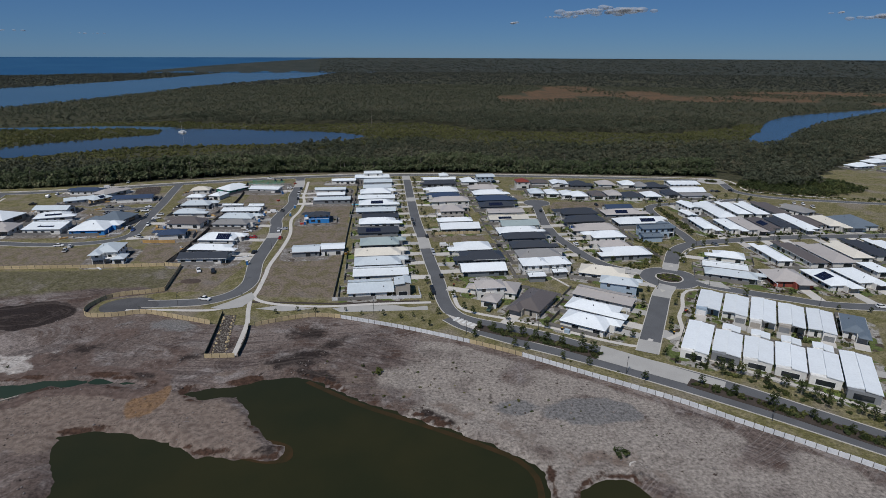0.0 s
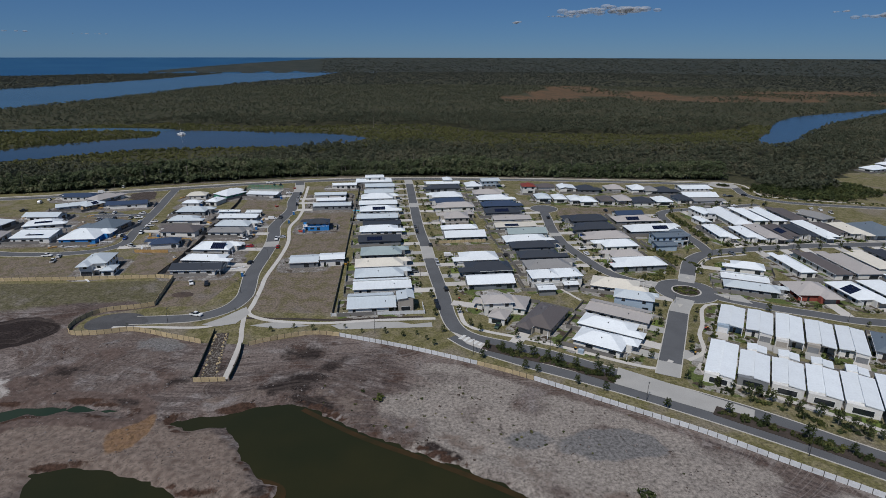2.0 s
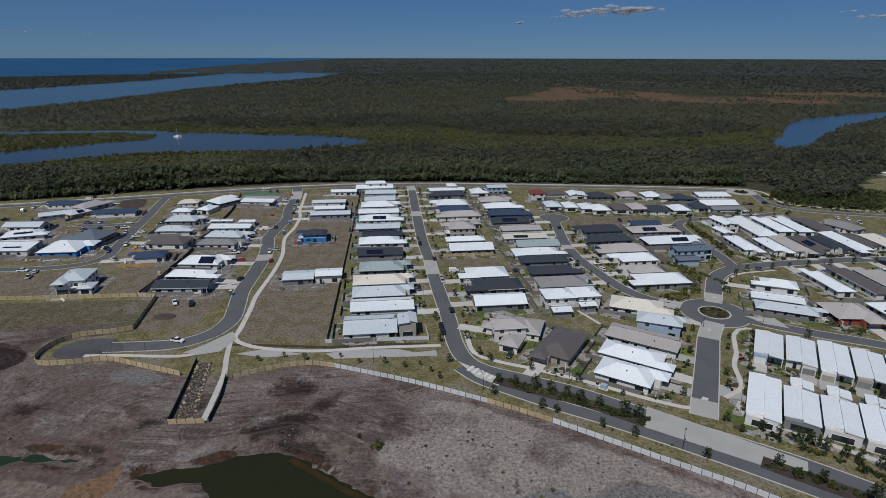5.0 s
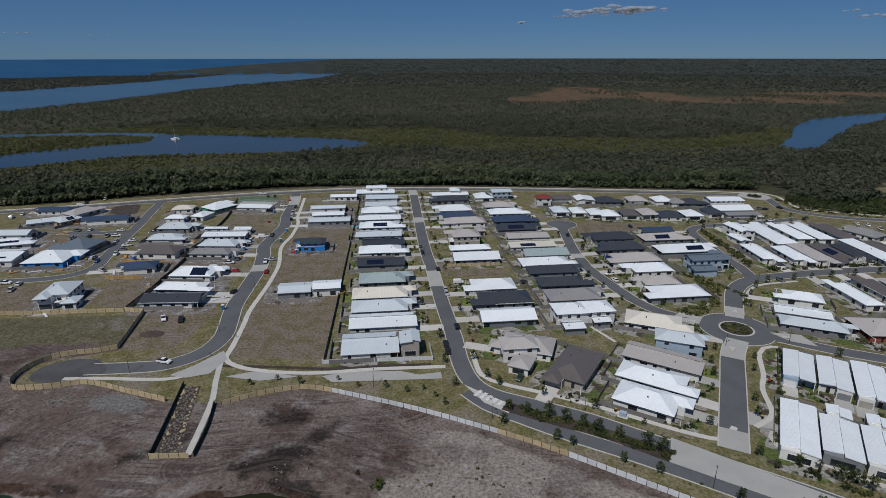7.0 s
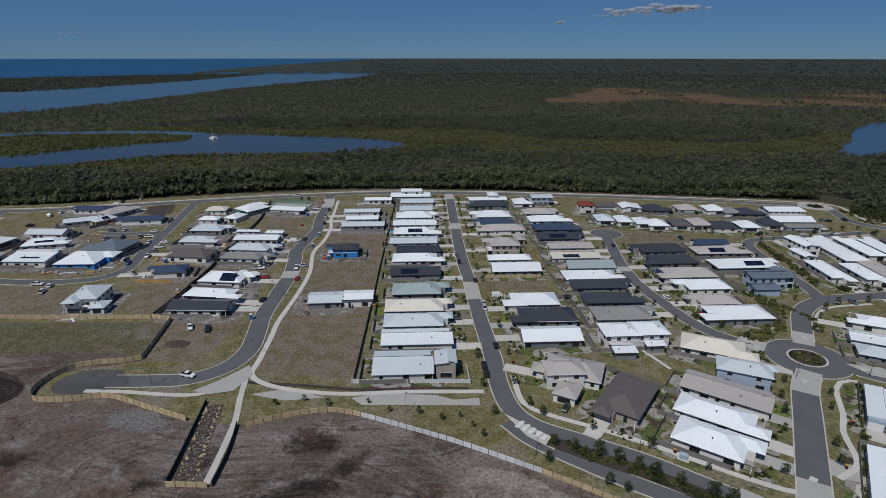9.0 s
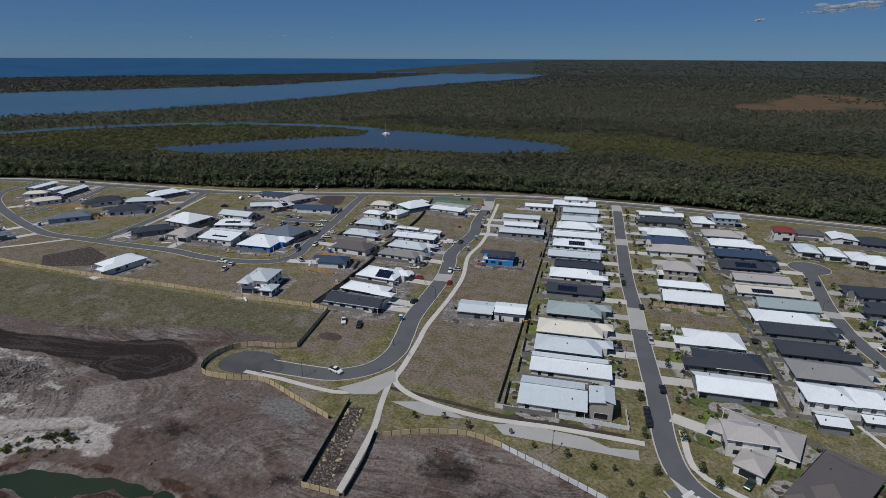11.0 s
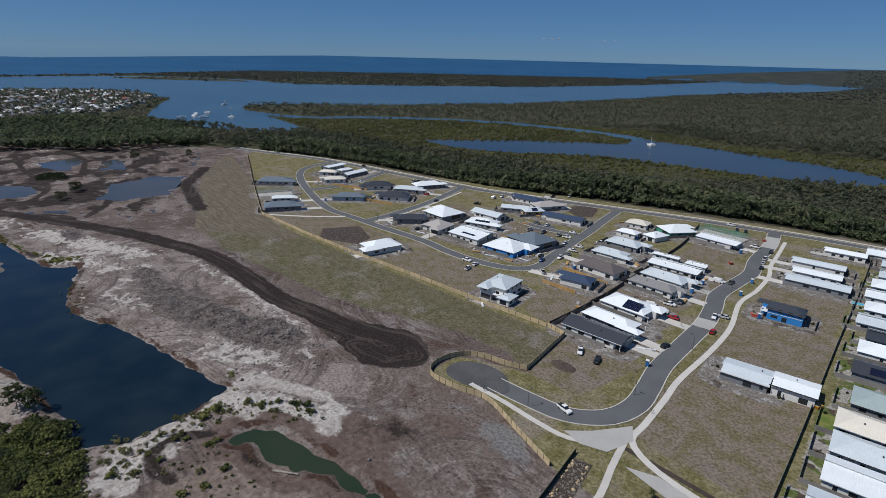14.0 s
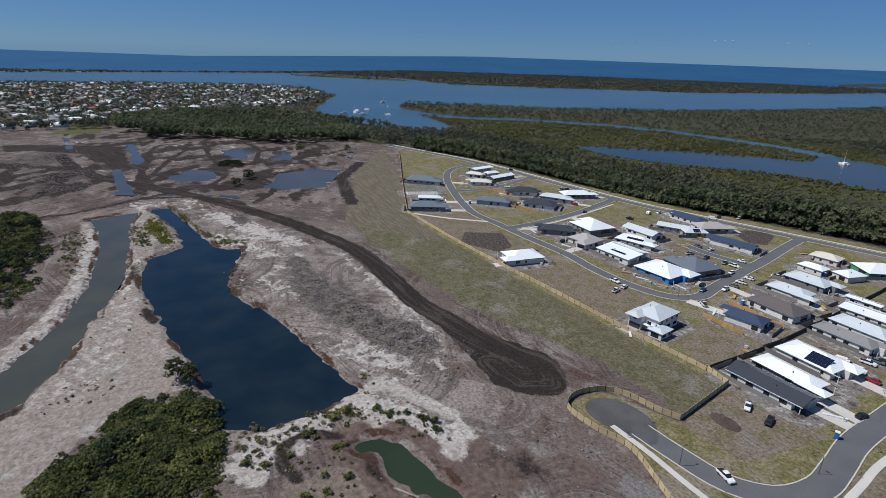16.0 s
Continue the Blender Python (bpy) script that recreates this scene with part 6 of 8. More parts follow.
# ---- driveways and side fences of the houses ----
for root in HOUSES[1:]:
    if root.name not in SIDES:
        continue
    side, hx, hy = SIDES[root.name]
    x, y = root.location.x, root.location.y
    far = y > 330
    if hx > 7 and not (91 < x < 145 and 150 < y < 190) and not (-95 < x < -62 and y < 350):
        m = root.matrix_basis
        reach = 4.0
        while reach < 16:
            p = m @ Vector((hx + reach, side * hy * 0.52, 0))
            if road_gap(p.x, p.y) < 0.4:
                break
            reach += 0.7
        if reach >= 16:
            reach = 6.0
        dw = part("driveway", boxes((hx + 0.1, hx + reach, side * hy * 0.52 - 2.4, side * hy * 0.52 + 2.4, -0.02, 0.075 + 0.003 * (int(x * 7) % 7))), "concrete" if int(x) % 3 else "apron")
        dw.matrix_basis = m.copy()
        tagged(dw, "pale concrete driveway from the garage to the kerb", "driveway", kind="structure")
    fence = empty("side_fence", root.matrix_basis.copy(), "weathered boundary fence between neighbouring yards", "fence", "boundary fences")
    a, b, fy = -hx - 4.5, hx * 0.55, -hy - 1.3
    part("panel", boxes((a, b, fy - 0.03, fy + 0.03, 0.0, 1.65)), "fence_grey", fence)
    part("panel", boxes((a - 0.06, a, fy, fy + 2 * hy + 2.0, 0.0, 1.65)), "fence_grey", fence)


# ---- boundary fences ----
def fence_run(pts, panel_len, h, panel_mat, post_mat, label, boards=4, post=0.14):
    """Posts and panels along a line; each panel is a stack of boards."""
    line = smooth_line(pts, 0.5) if len(pts) > 2 else np.array(pts, float)
    seg = np.linalg.norm(np.diff(line, axis=0), axis=1)
    cum = np.concatenate([[0], np.cumsum(seg)])
    n = max(1, round(cum[-1] / panel_len))
    at = [np.array([np.interp(cum[-1] * i / n, cum, line[:, k]) for k in (0, 1)]) for i in range(n + 1)]
    run = empty("fence", pose(at[0][0], at[0][1], 0), label, "fence", "boundary fences")
    inv = run.matrix_basis.inverted()
    step = cum[-1] / n
    bm = bmesh.new()
    for k in range(boards):
        block(bm, -step / 2 + 0.06, step / 2 - 0.06, -0.03 - 0.012 * (k % 2), 0.03 + 0.012 * (k % 2), 0.04 + h * k / boards, h * (k + 1) / boards)
    first = part("panel", bm, panel_mat, run)
    post_ob = part("post", boxes((-post / 2, post / 2, -post / 2, post / 2, -0.2, h + 0.1)), post_mat, run)
    for i, (a, b) in enumerate(zip(at, at[1:])):
        p = first if i == 0 else new("panel", first.data)
        p.parent = run
        c, d = (a + b) / 2, b - a
        p.matrix_basis = inv @ pose(c[0], c[1], 0, 0, 0, math.degrees(math.atan2(d[1], d[0])))
        q = post_ob if i == 0 else new("post", post_ob.data)
        q.parent = run
        q.matrix_basis = inv @ pose(a[0], a[1], 0, 0, 0, math.degrees(math.atan2(d[1], d[0])))
    return run


fence_run(BAG_FENCE[:2], 2.6, 2.0, "timber", "timber_dark", "tan timber retaining fence beside the vacant lot")
fence_run(BAG_FENCE[1:], 2.6, 2.0, "timber", "timber_dark", "tan timber fence curving round the turning head")
fence_run([(-139, 260.5), (-130, 259)], 2.4, 1.9, "timber", "timber_dark", "short tan timber fence at the corner of the lots")
fence_run(EAST_FENCE, 2.6, 1.7, "timber", "timber_dark", "tan timber fence above the earthworks")
fence_run(WHITE_FENCE[:4], 2.5, 1.6, "panel_white", "timber_dark", "white panel fence along the earthworks", 2)
fence_run([(10, 182.5), (19, 178), (28, 173)], 2.5, 1.6, "timber", "timber_dark", "tan timber panels between the white ones")
fence_run(WHITE_FENCE[4:], 2.5, 1.7, "panel_white", "timber_dark", "white panel fence below the avenue", 2)
fence_run(LONG_FENCE[:4], 4.5, 1.8, "timber", "timber_dark", "long tan timber fence beside the tilled strip", 2)
fence_run(LONG_FENCE[3:], 3.6, 1.8, "timber", "timber_dark", "long tan timber fence above the open field", 2)
fence_run([(-89.5, 206), (-86, 188), (-83, 171.5)], 2.4, 1.5, "fence_green", "timber_dark", "dark green mesh fence along the drain", 1)
fence_run([(-83, 171), (-72.5, 171.5)], 2.4, 1.7, "timber", "timber_dark", "tan timber headwall of the drain")
fence_run([(-71.5, 172), (-72.8, 184), (-75.5, 196)], 2.4, 1.5, "fence_green", "timber_dark", "dark green mesh fence along the footpath", 1)
fence_run([(-139, 262), (-139, 290), (-141, 320), (-146, 370), (-150, 405), (-160, 450)], 4.5, 1.8, "timber_dark", "timber_dark", "dark weathered fence behind the western lots", 2)
fence_run([(-47.5, 222), (-52, 270), (-58, 330), (-64, 395), (-72, 470)], 4.5, 1.7, "fence_grey", "timber_dark", "grey fence behind the row of houses", 2)
fence_run([(-5, 313.5), (22, 316.5)], 2.4, 1.6, "timber", "timber_dark", "brown paling fence across the vacant block")
fence_run([(-47.5, 219.5), (-30, 221), (-9.5, 222.5)], 2.6, 1.5, "panel_white", "panel_white", "white rendered garden wall of the corner house", 1, 0.3)
fence_run([(-9.5, 222.5), (-11, 232)], 2.6, 1.5, "panel_white", "panel_white", "white rendered return of the garden wall", 1, 0.3)
fence_run([(-400, 332), (-368, 342)], 2.4, 1.7, "timber_new", "timber_new", "fresh orange timber paling fence")
fence_run([(-345, 322), (-322, 330)], 2.4, 1.7, "timber_new", "timber_new", "fresh orange timber paling fence behind the corner house")
fence_run([(-172, 318), (-146, 316)], 2.4, 1.7, "timber_new", "timber_new", "fresh orange timber paling fence between new houses")
fence_run([(-168, 296), (-150, 296)], 2.4, 1.7, "timber_new", "timber_new", "fresh orange timber paling fence of the blue-roofed house")

# ---- plants ----
PR = np.random.default_rng(11)


def plant(kind, rng):
    """One plant at the origin: a tree with trunk, limbs and a crown of clumps, or a shrub."""
    if kind == "gum":
        h, r, n, leaf = rng.uniform(13, 17), 3.2, 44, "leaf_gum"
    elif kind == "street_tree":
        h, r, n, leaf = 3.4, 1.15, 52, "leaf_street"
    elif kind == "sapling":
        h, r, n, leaf = 1.9, 0.5, 16, "leaf_street"
    elif kind == "big_tree":
        h, r, n, leaf = 7.0, 3.4, 150, "leaf_street"
    root = empty(kind, pose(0, 0, 0), "", "tree")
    bm = bmesh.new()
    lean = Vector((rng.uniform(-0.05, 0.05) * h, rng.uniform(-0.05, 0.05) * h, h * 0.72))
    rod(bm, (0, 0, -0.2), lean, 0.022 * h if kind != "gum" else 0.24, 0.008 * h if kind != "gum" else 0.09, 6)
    cs, rs = [], []
    for i in range(4 if kind != "sapling" else 2):
        a = rng.uniform(0, math.tau)
        s = lean * rng.uniform(0.45, 0.9)
        e = s + Vector((math.cos(a) * r * 0.8, math.sin(a) * r * 0.8, h * 0.16))
        rod(bm, s, e, 0.009 * h, 0.003 * h, 5)
    part("trunk", bm, "trunk", root)
    for i in range(n):
        a, q = rng.uniform(0, math.tau), math.sqrt(rng.uniform(0, 1))
        t = rng.uniform(0, 1)
        w = r * (1.0 - 0.75 * abs(t - 0.35))
        lo = 0.42 if kind == "gum" else 0.32
        cs.append((lean.x * t + math.cos(a) * q * w, lean.y * t + math.sin(a) * q * w, h * (lo + (1 - lo) * t)))
        rs.append(rng.uniform(0.28, 0.5) * r * (0.62 if kind == "gum" else 0.36 if kind == "big_tree" else 0.62))
    crown = new("crown", sprays("crown", cs, rs, leaf, rng, 9 if kind == "gum" else 7, 0.85))
    crown.parent = root
    return root


def shrub_mesh(leaf, rng, r=1.0, n=28):
    a, q = rng.uniform(0, math.tau, n), np.sqrt(rng.uniform(0, 1, n))
    c = np.stack([np.cos(a) * q * r * 0.8, np.sin(a) * q * r * 0.8, rng.uniform(0.15, 0.85, n) * r * (1.15 - 0.6 * q)], 1)
    return sprays("shrub", c, rng.uniform(0.15, 0.32, n) * r, leaf, rng, 5, 0.9, 1.02)


def free_of(x, y, houses=True, slack=1.0):
    """Whether a spot is off the carriageways and houses."""
    return road_gap(x, y) > slack


# trees along the front of the woods
gums = [tagged(plant("gum", np.random.default_rng(s)), "tall slender pale-trunked gum tree at the wood's edge", "tree", "gums of the wood's edge") for s in range(7)]
edge = smooth_line(FOREST_EDGE[1:10], 4.2)
en = sides(edge)
k = 0
rest = []
for row in range(4):
    for i, (p, q) in enumerate(zip(edge, en)):
        off = 5.5 + row * 6.0 + PR.uniform(-2, 2)
        x, y = p[0] + q[0] * off + PR.uniform(-1.5, 1.5), p[1] + q[1] * off
        if row > 0 or i % 5 == 2:
            rest.append((x, y))
            continue
        m = pose(x, y, 0, 0, 0, PR.uniform(0, 360)) @ Matrix.Diagonal((*[PR.uniform(0.70, 1.08)] * 3, 1))
        if k < len(gums):
            gums[k].matrix_basis = m
        else:
            g = copy_thing(gums[k % len(gums)], m)
            g.matrix_basis = m
        k += 1
rest = np.array(rest)


def outside_water(x, y, margin=0):
    ok = np.ones(np.shape(x), bool)
    for p in (RIVER, CREEK, BAY, SEA):
        ok &= ~inside(p, x, y)
    ok &= away(INLET, x, y) > 16
    return ok


TOWN = [(-835, 20), (-850, -100), (-900, -420), (-1700, -420), (-1720, 100), (-1630, 430), (-1520, 510), (-1370, 510), (-1200, 440), (-1050, 345), (-985, 245), (-975, 130), (-900, 70)]
MUD = [(-640, -150), (-640, 340), (-700, 290), (-830, 130), (-820, -80), (-760, -200)]
WOODLAND = FOREST_EDGE + [(6000, 420), (6000, 6000), (-6000, 6000), (-6000, -1500), (-800, -1500), (-830, 40), (-720, 200)]
MARSH = [(-640, 480), (-430, 500), (-300, 530), (-120, 640), (-27, 690), (58, 628), (240, 640), (390, 655), (430, 700), (515, 830), (515, 930), (427, 840), (312, 768), (72, 780), (-33, 880), (-146, 870), (-240, 850), (-420, 880), (-700, 850), (-1090, 615), (-1010, 545), (-760, 500)]
EYE = np.array([-15.0, 60.0])


def scatter(n, r0, r1, a0=-102, a1=45):
    """Random spots seen from the flight, between two distances and two bearings."""
    a = np.radians(PR.uniform(a0, a1, n))
    r = np.sqrt(PR.uniform(r0 * r0, r1 * r1, n))
    x, y = EYE[0] + r * np.sin(a), EYE[1] + r * np.cos(a)
    ok = inside(WOODLAND, x, y) & outside_water(x, y) & ~inside(TOWN, x, y) & ~inside(MUD, x, y) & ~inside(PARK, x, y)
    for p in PADDOCKS:
        ok &= ~inside(p, x, y)
    return x[ok], y[ok]


def woods(name, spots, h, r, material, per=3, flat=0.72, label="dense wood of grey-green gum crowns", leafy=8):
    """Crowns of many trees as one mesh: each a cluster of small ragged clumps over one another."""
    x, y = spots
    n = len(x)
    hh = h * PR.uniform(0.75, 1.25, n) * (0.85 + 0.25 * wave2(x, y, 90))
    cs, rs = [], []
    for k in range(per):
        a, q = PR.uniform(0, math.tau, n), np.sqrt(PR.uniform(0, 1, n)) * (k > 0)
        cs.append(np.stack([x + np.cos(a) * q * r, y + np.sin(a) * q * r, hh - r * (0.25 + 0.9 * q) * PR.uniform(0.5, 1.3, n)], 1))
        rs.append(r * PR.uniform(0.45, 0.75, n) * (1.25 if per == 1 else 1))
    me = sprays(name, np.concatenate(cs), np.concatenate(rs), material, PR, leafy, flat)
    return tagged(new(name, me), label, "woods", kind="stuff")


def pick(spots, poly, keep):
    i = inside(poly, *spots) == keep
    return spots[0][i], spots[1][i]


near = scatter(34000, 330, 950)
far_edge = (away(smooth_line(FOREST_EDGE[1:10], 30), *near) > 26) & (np.hypot(near[0] - 226, near[1] - 464) > 17)
near = (near[0][far_edge], near[1][far_edge])
dry = pick(near, MARSH, False)
woods("woods", dry, 9.0, 2.6, "leaf_forest", 6, 0.85, leafy=6)
rest = np.concatenate([rest, rest + PR.uniform(-3, 3, rest.shape)])
woods("woods", (rest[:, 0], rest[:, 1]), 11.5, 2.4, "leaf_gum", 11, 0.9, label="front rows of the gum wood behind the street")
front = (edge + en * 5.0)[:, None] + PR.uniform(-3, 3, (len(edge), 5, 2))
low = np.concatenate([rest + PR.uniform(-4, 4, rest.shape), rest + PR.uniform(-4, 4, rest.shape), front.reshape(-1, 2)])
woods("undergrowth", (low[:, 0], low[:, 1]), 5.5, 2.2, "leaf_gum", 7, 1.2, label="young growth filling the front of the wood")
woods("mangroves", pick(near, MARSH, True), 2.2, 2.4, "leaf_mangrove", 5, 0.6, label="low yellow-green mangrove scrub on the flats")
x, y = PR.uniform(-990, -640, 5200), PR.uniform(75, 365, 5200)
ok = inside([(-789, 83), (-782, 108), (-727, 112), (-712, 191), (-659, 232), (-650, 330), (-716, 355), (-916, 342), (-978, 231), (-955, 150), (-901, 79)], x, y) & (wave2(x, y, 60) > -0.9)
woods("woods", (x[ok], y[ok]), 10.5, 3.0, "leaf_gum", 6, 0.95, label="tall dark gum wood between the mud flats and the old town")
mid = scatter(44000, 950, 2000)
woods("woods", mid, 4.2, 3.2, "leaf_forest", 2, 0.8, leafy=7)
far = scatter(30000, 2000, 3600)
woods("woods", far, 3.0, 6.5, "leaf_far_haze", 1, 0.5, leafy=7)
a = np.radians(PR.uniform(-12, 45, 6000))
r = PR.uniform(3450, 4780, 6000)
me = sprays("woods", np.stack([EYE[0] + r * np.sin(a), EYE[1] + r * np.cos(a), 77 * np.clip(np.where(r < 4040, (r - 3500) / 540 * 0.32, 0.32 + (r - 4040) / 820 * 0.68), 0, 1) + 1], 1), PR.uniform(5, 9, 6000), "leaf_far_haze", PR, 6, 0.4)
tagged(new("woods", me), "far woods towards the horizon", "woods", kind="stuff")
x, y = PR.uniform(360, 2400, 9000), PR.uniform(1200, 2450, 9000)
ok = np.any([inside(p, x, y) for p in PADDOCKS], 0) & (wave2(x, y, 160) + 0.5 * wave2(x, y, 60) > 0.25)
me = sprays("paddock_trees", np.stack([x[ok], y[ok], PR.uniform(1.0, 3.0, ok.sum())], 1), PR.uniform(2.2, 4.5, ok.sum()), "leaf_forest", PR, 7, 0.9)
tagged(new("paddock_trees", me), "scattered trees over the brown paddocks", "woods", kind="stuff")
# sand islands with scrub beyond the passage
n = 16000
x, y = PR.uniform(-3300, -1000, n), PR.uniform(-500, 4300, n)
ok = ~inside(SEA, x, y) & ~inside(BAY, x, y) & (np.arctan2(x - EYE[0], y - EYE[1]) > radians(-103))
ok |= inside([(-1801, 1030), (-1950, 1040), (-2100, 1300), (-1900, 1900), (-1600, 2230), (-1560, 2180), (-1640, 1700), (-1700, 1300)], x, y) | inside([(-2330, 640), (-2180, 700), (-1960, 930), (-1900, 985), (-2020, 1000), (-2300, 860)], x, y)
me = sprays("island_scrub", np.stack([x[ok], y[ok], PR.uniform(0.2, 1.5, ok.sum())], 1), PR.uniform(3, 7, ok.sum()), "leaf_far_haze", PR, 6, 0.45)
tagged(new("island_scrub", me), "dark low scrub on the flat islands", "woods", kind="stuff")

# street trees
trees = {"street_tree": [tagged(plant("street_tree", np.random.default_rng(40 + s)), "young street tree with a dense rounded crown", "tree", "street trees") for s in range(4)],
         "sapling": [tagged(plant("sapling", np.random.default_rng(60 + s)), "newly planted sapling on the grass verge", "tree", "verge saplings") for s in range(3)]}
used = {"street_tree": 0, "sapling": 0}


def put_tree(kind, x, y, s=1.0):
    src = trees[kind][used[kind] % len(trees[kind])]
    m = pose(x, y, 0, 0, 0, PR.uniform(0, 360)) @ Matrix.Diagonal((s, s, s, 1))
    ob = src if used[kind] < len(trees[kind]) else copy_thing(src, m)
    ob.matrix_basis = m
    used[kind] += 1


for k, gap, kind, off, chance in (("straight", 12, "street_tree", 2.6, 0.85), ("court", 12, "street_tree", 2.4, 0.8), ("crescent_east", 10, "street_tree", 2.4, 0.8), ("north_arm", 10, "street_tree", 2.6, 0.85),
                                  ("south_arm", 9, "street_tree", 2.6, 0.9), ("east_arm", 12, "street_tree", 2.4, 0.7), ("winding", 8, "sapling", 1.9, 0.8), ("crescent", 14, "sapling", 2.0, 0.5)):
    line = smooth_line(STREETS[k][0], gap)
    nrm = sides(line)
    for s in (1, -1):
        pts = line + nrm * s * (STREETS[k][1] / 2 + off) + PR.uniform(-0.8, 0.8, line.shape)
        on = in_other(k, pts, 1.0)
        for p, bad in zip(pts, on):
            if not bad and PR.random() < chance:
                put_tree(kind, p[0], p[1], PR.uniform(0.7, 1.15))
for x, y in ((-40, 209), (-33, 205.5), (-24, 205), (-17, 202.5), (-12, 204), (-8, 200), (-5, 196), (-60, 209), (-52, 207), (-68, 206)):
    put_tree("street_tree", x, y, PR.uniform(0.55, 0.8))
for pts, n in ((MEDIAN, 9), (MEDIAN2, 14)):
    line = smooth_line(pts, 1.0)
    for i in range(n):
        q = line[int((i + 0.5) * len(line) / n)] + PR.uniform(-0.9, 0.9, 2)
        put_tree("street_tree", q[0], q[1], PR.uniform(0.9, 1.65))
for i in range(20):
    put_tree("street_tree", 87.5 + 60 * i / 20 + PR.uniform(-1, 1), 171.0 - 50 * i / 20 + PR.uniform(-1.5, 1), PR.uniform(0.8, 1.5))
for x, y in ((12, 187), (26, 179.5), (30, 177.5), (42, 171), (66, 158), (50, 167)):
    put_tree("street_tree", x, y, PR.uniform(0.9, 1.2))

# shrubs: median, gardens, island, earthworks
SHRUBS = [shrub_mesh(l, np.random.default_rng(80 + i), 1.0) for i, l in enumerate(("leaf_street", "leaf_thicket", "leaf_dark", "leaf_street", "scrub"))]

MORE = {}


def shrub(x, y, r, i, label="rounded green garden shrub", group="garden shrubs", z=0.0):
    m = pose(x, y, z, 0, 0, PR.uniform(0, 360)) @ Matrix.Diagonal((r, r, r * PR.uniform(0.8, 1.3), 1))
    if (group == "garden shrubs" and y > 215) or (group == "median shrubs" and x > 92) or group in ("bank scrub",):
        MORE.setdefault((group, i), []).append(m)
        return
    ob = tagged(new("shrub", SHRUBS[i]), label, "shrub", group)
    ob.matrix_basis = m


for pts, n in ((MEDIAN, 100), (MEDIAN2, 150)):
    line = smooth_line(pts, 1.0)
    for i in range(n):
        p = line[int(PR.integers(0, len(line)))]
        shrub(p[0] + PR.uniform(-1.5, 1.5), p[1] + PR.uniform(-1.5, 1.5), PR.uniform(0.5, 1.5), int(PR.choice((0, 1, 3, 4))), "bushy shrub in the planted median", "median shrubs", 0.2)
for i in range(34):
    a, q = PR.uniform(0, math.tau), 5.0 * math.sqrt(PR.uniform(0, 1))
    shrub(ROUND[0] + q * math.cos(a), ROUND[1] + q * math.sin(a), PR.uniform(0.5, 1.1), int(PR.integers(0, 3)), "shrub on the roundabout island", "island shrubs", 0.2)
for i in range(46):
    t = PR.uniform(0, 1)
    shrub(85.5 + 62 * t + PR.uniform(-1.5, 1.5), 170 - 50 * t + PR.uniform(-1.5, 1.5), PR.uniform(0.5, 1.4), int(PR.integers(0, 3)), "shrub in front of the terraces", "terrace shrubs")
for i in range(40):
    t = PR.uniform(0, 1)
    shrub(128 + 6 * math.sin(t * 5) + PR.uniform(-1, 1) - 12 + 6 * (1 - t), 268 + 40 * t, PR.uniform(0.6, 1.3), int(PR.integers(0, 3)), "shrub on the planted bank of the crescent", "bank shrubs")
for root in HOUSES[1:]:
    if root.name not in SIDES or root.location.x < -50 or root.location.x > 340:
        continue
    side, hx, hy = SIDES[root.name]
    n = 15 if root.location.y < 330 else 10
    for k in range(n):
        u, v = (hx + PR.uniform(0.6, 5.5), PR.uniform(-1.15, 1.15) * hy) if k % 3 else (PR.uniform(-hx - 3, hx), -hy - PR.uniform(0.5, 0.95))
        q = root.matrix_basis @ Vector((u, v, 0))
        if abs(v - side * hy * 0.52) < 2.8 and u > hx or road_gap(q.x, q.y) < 1.2:
            continue
        MORE.setdefault(("garden shrubs", int(PR.choice((0, 1, 2, 3, 4)))), []).append(pose(q.x, q.y, 0, 0, 0, PR.uniform(0, 360)) @ Matrix.Diagonal((*[PR.uniform(0.35, 1.0)] * 2, PR.uniform(0.5, 1.5), 1)))
    if hx > 6 and PR.random() < 0.4:
        front = PR.random() < 0.6
        u0, u1 = (hx + 0.6, hx + 4.6) if front else (-hx - 4.2, -hx - 0.4)
        v0, v1 = sorted((-side * hy * 1.0, side * hy * 0.1)) if front else (-hy * 0.9, hy * PR.uniform(0.0, 0.9))
        q = root.matrix_basis @ Vector((u1, (v0 + v1) / 2, 0))
        if road_gap(q.x, q.y) > 1.0:
            turf = part("lawn", boxes((u0, u1, v0, v1, -0.02, 0.05)), "lawn")
            turf.matrix_basis = root.matrix_basis.copy()
            tagged(turf, "small watered green lawn beside a house", "lawn", kind="structure")
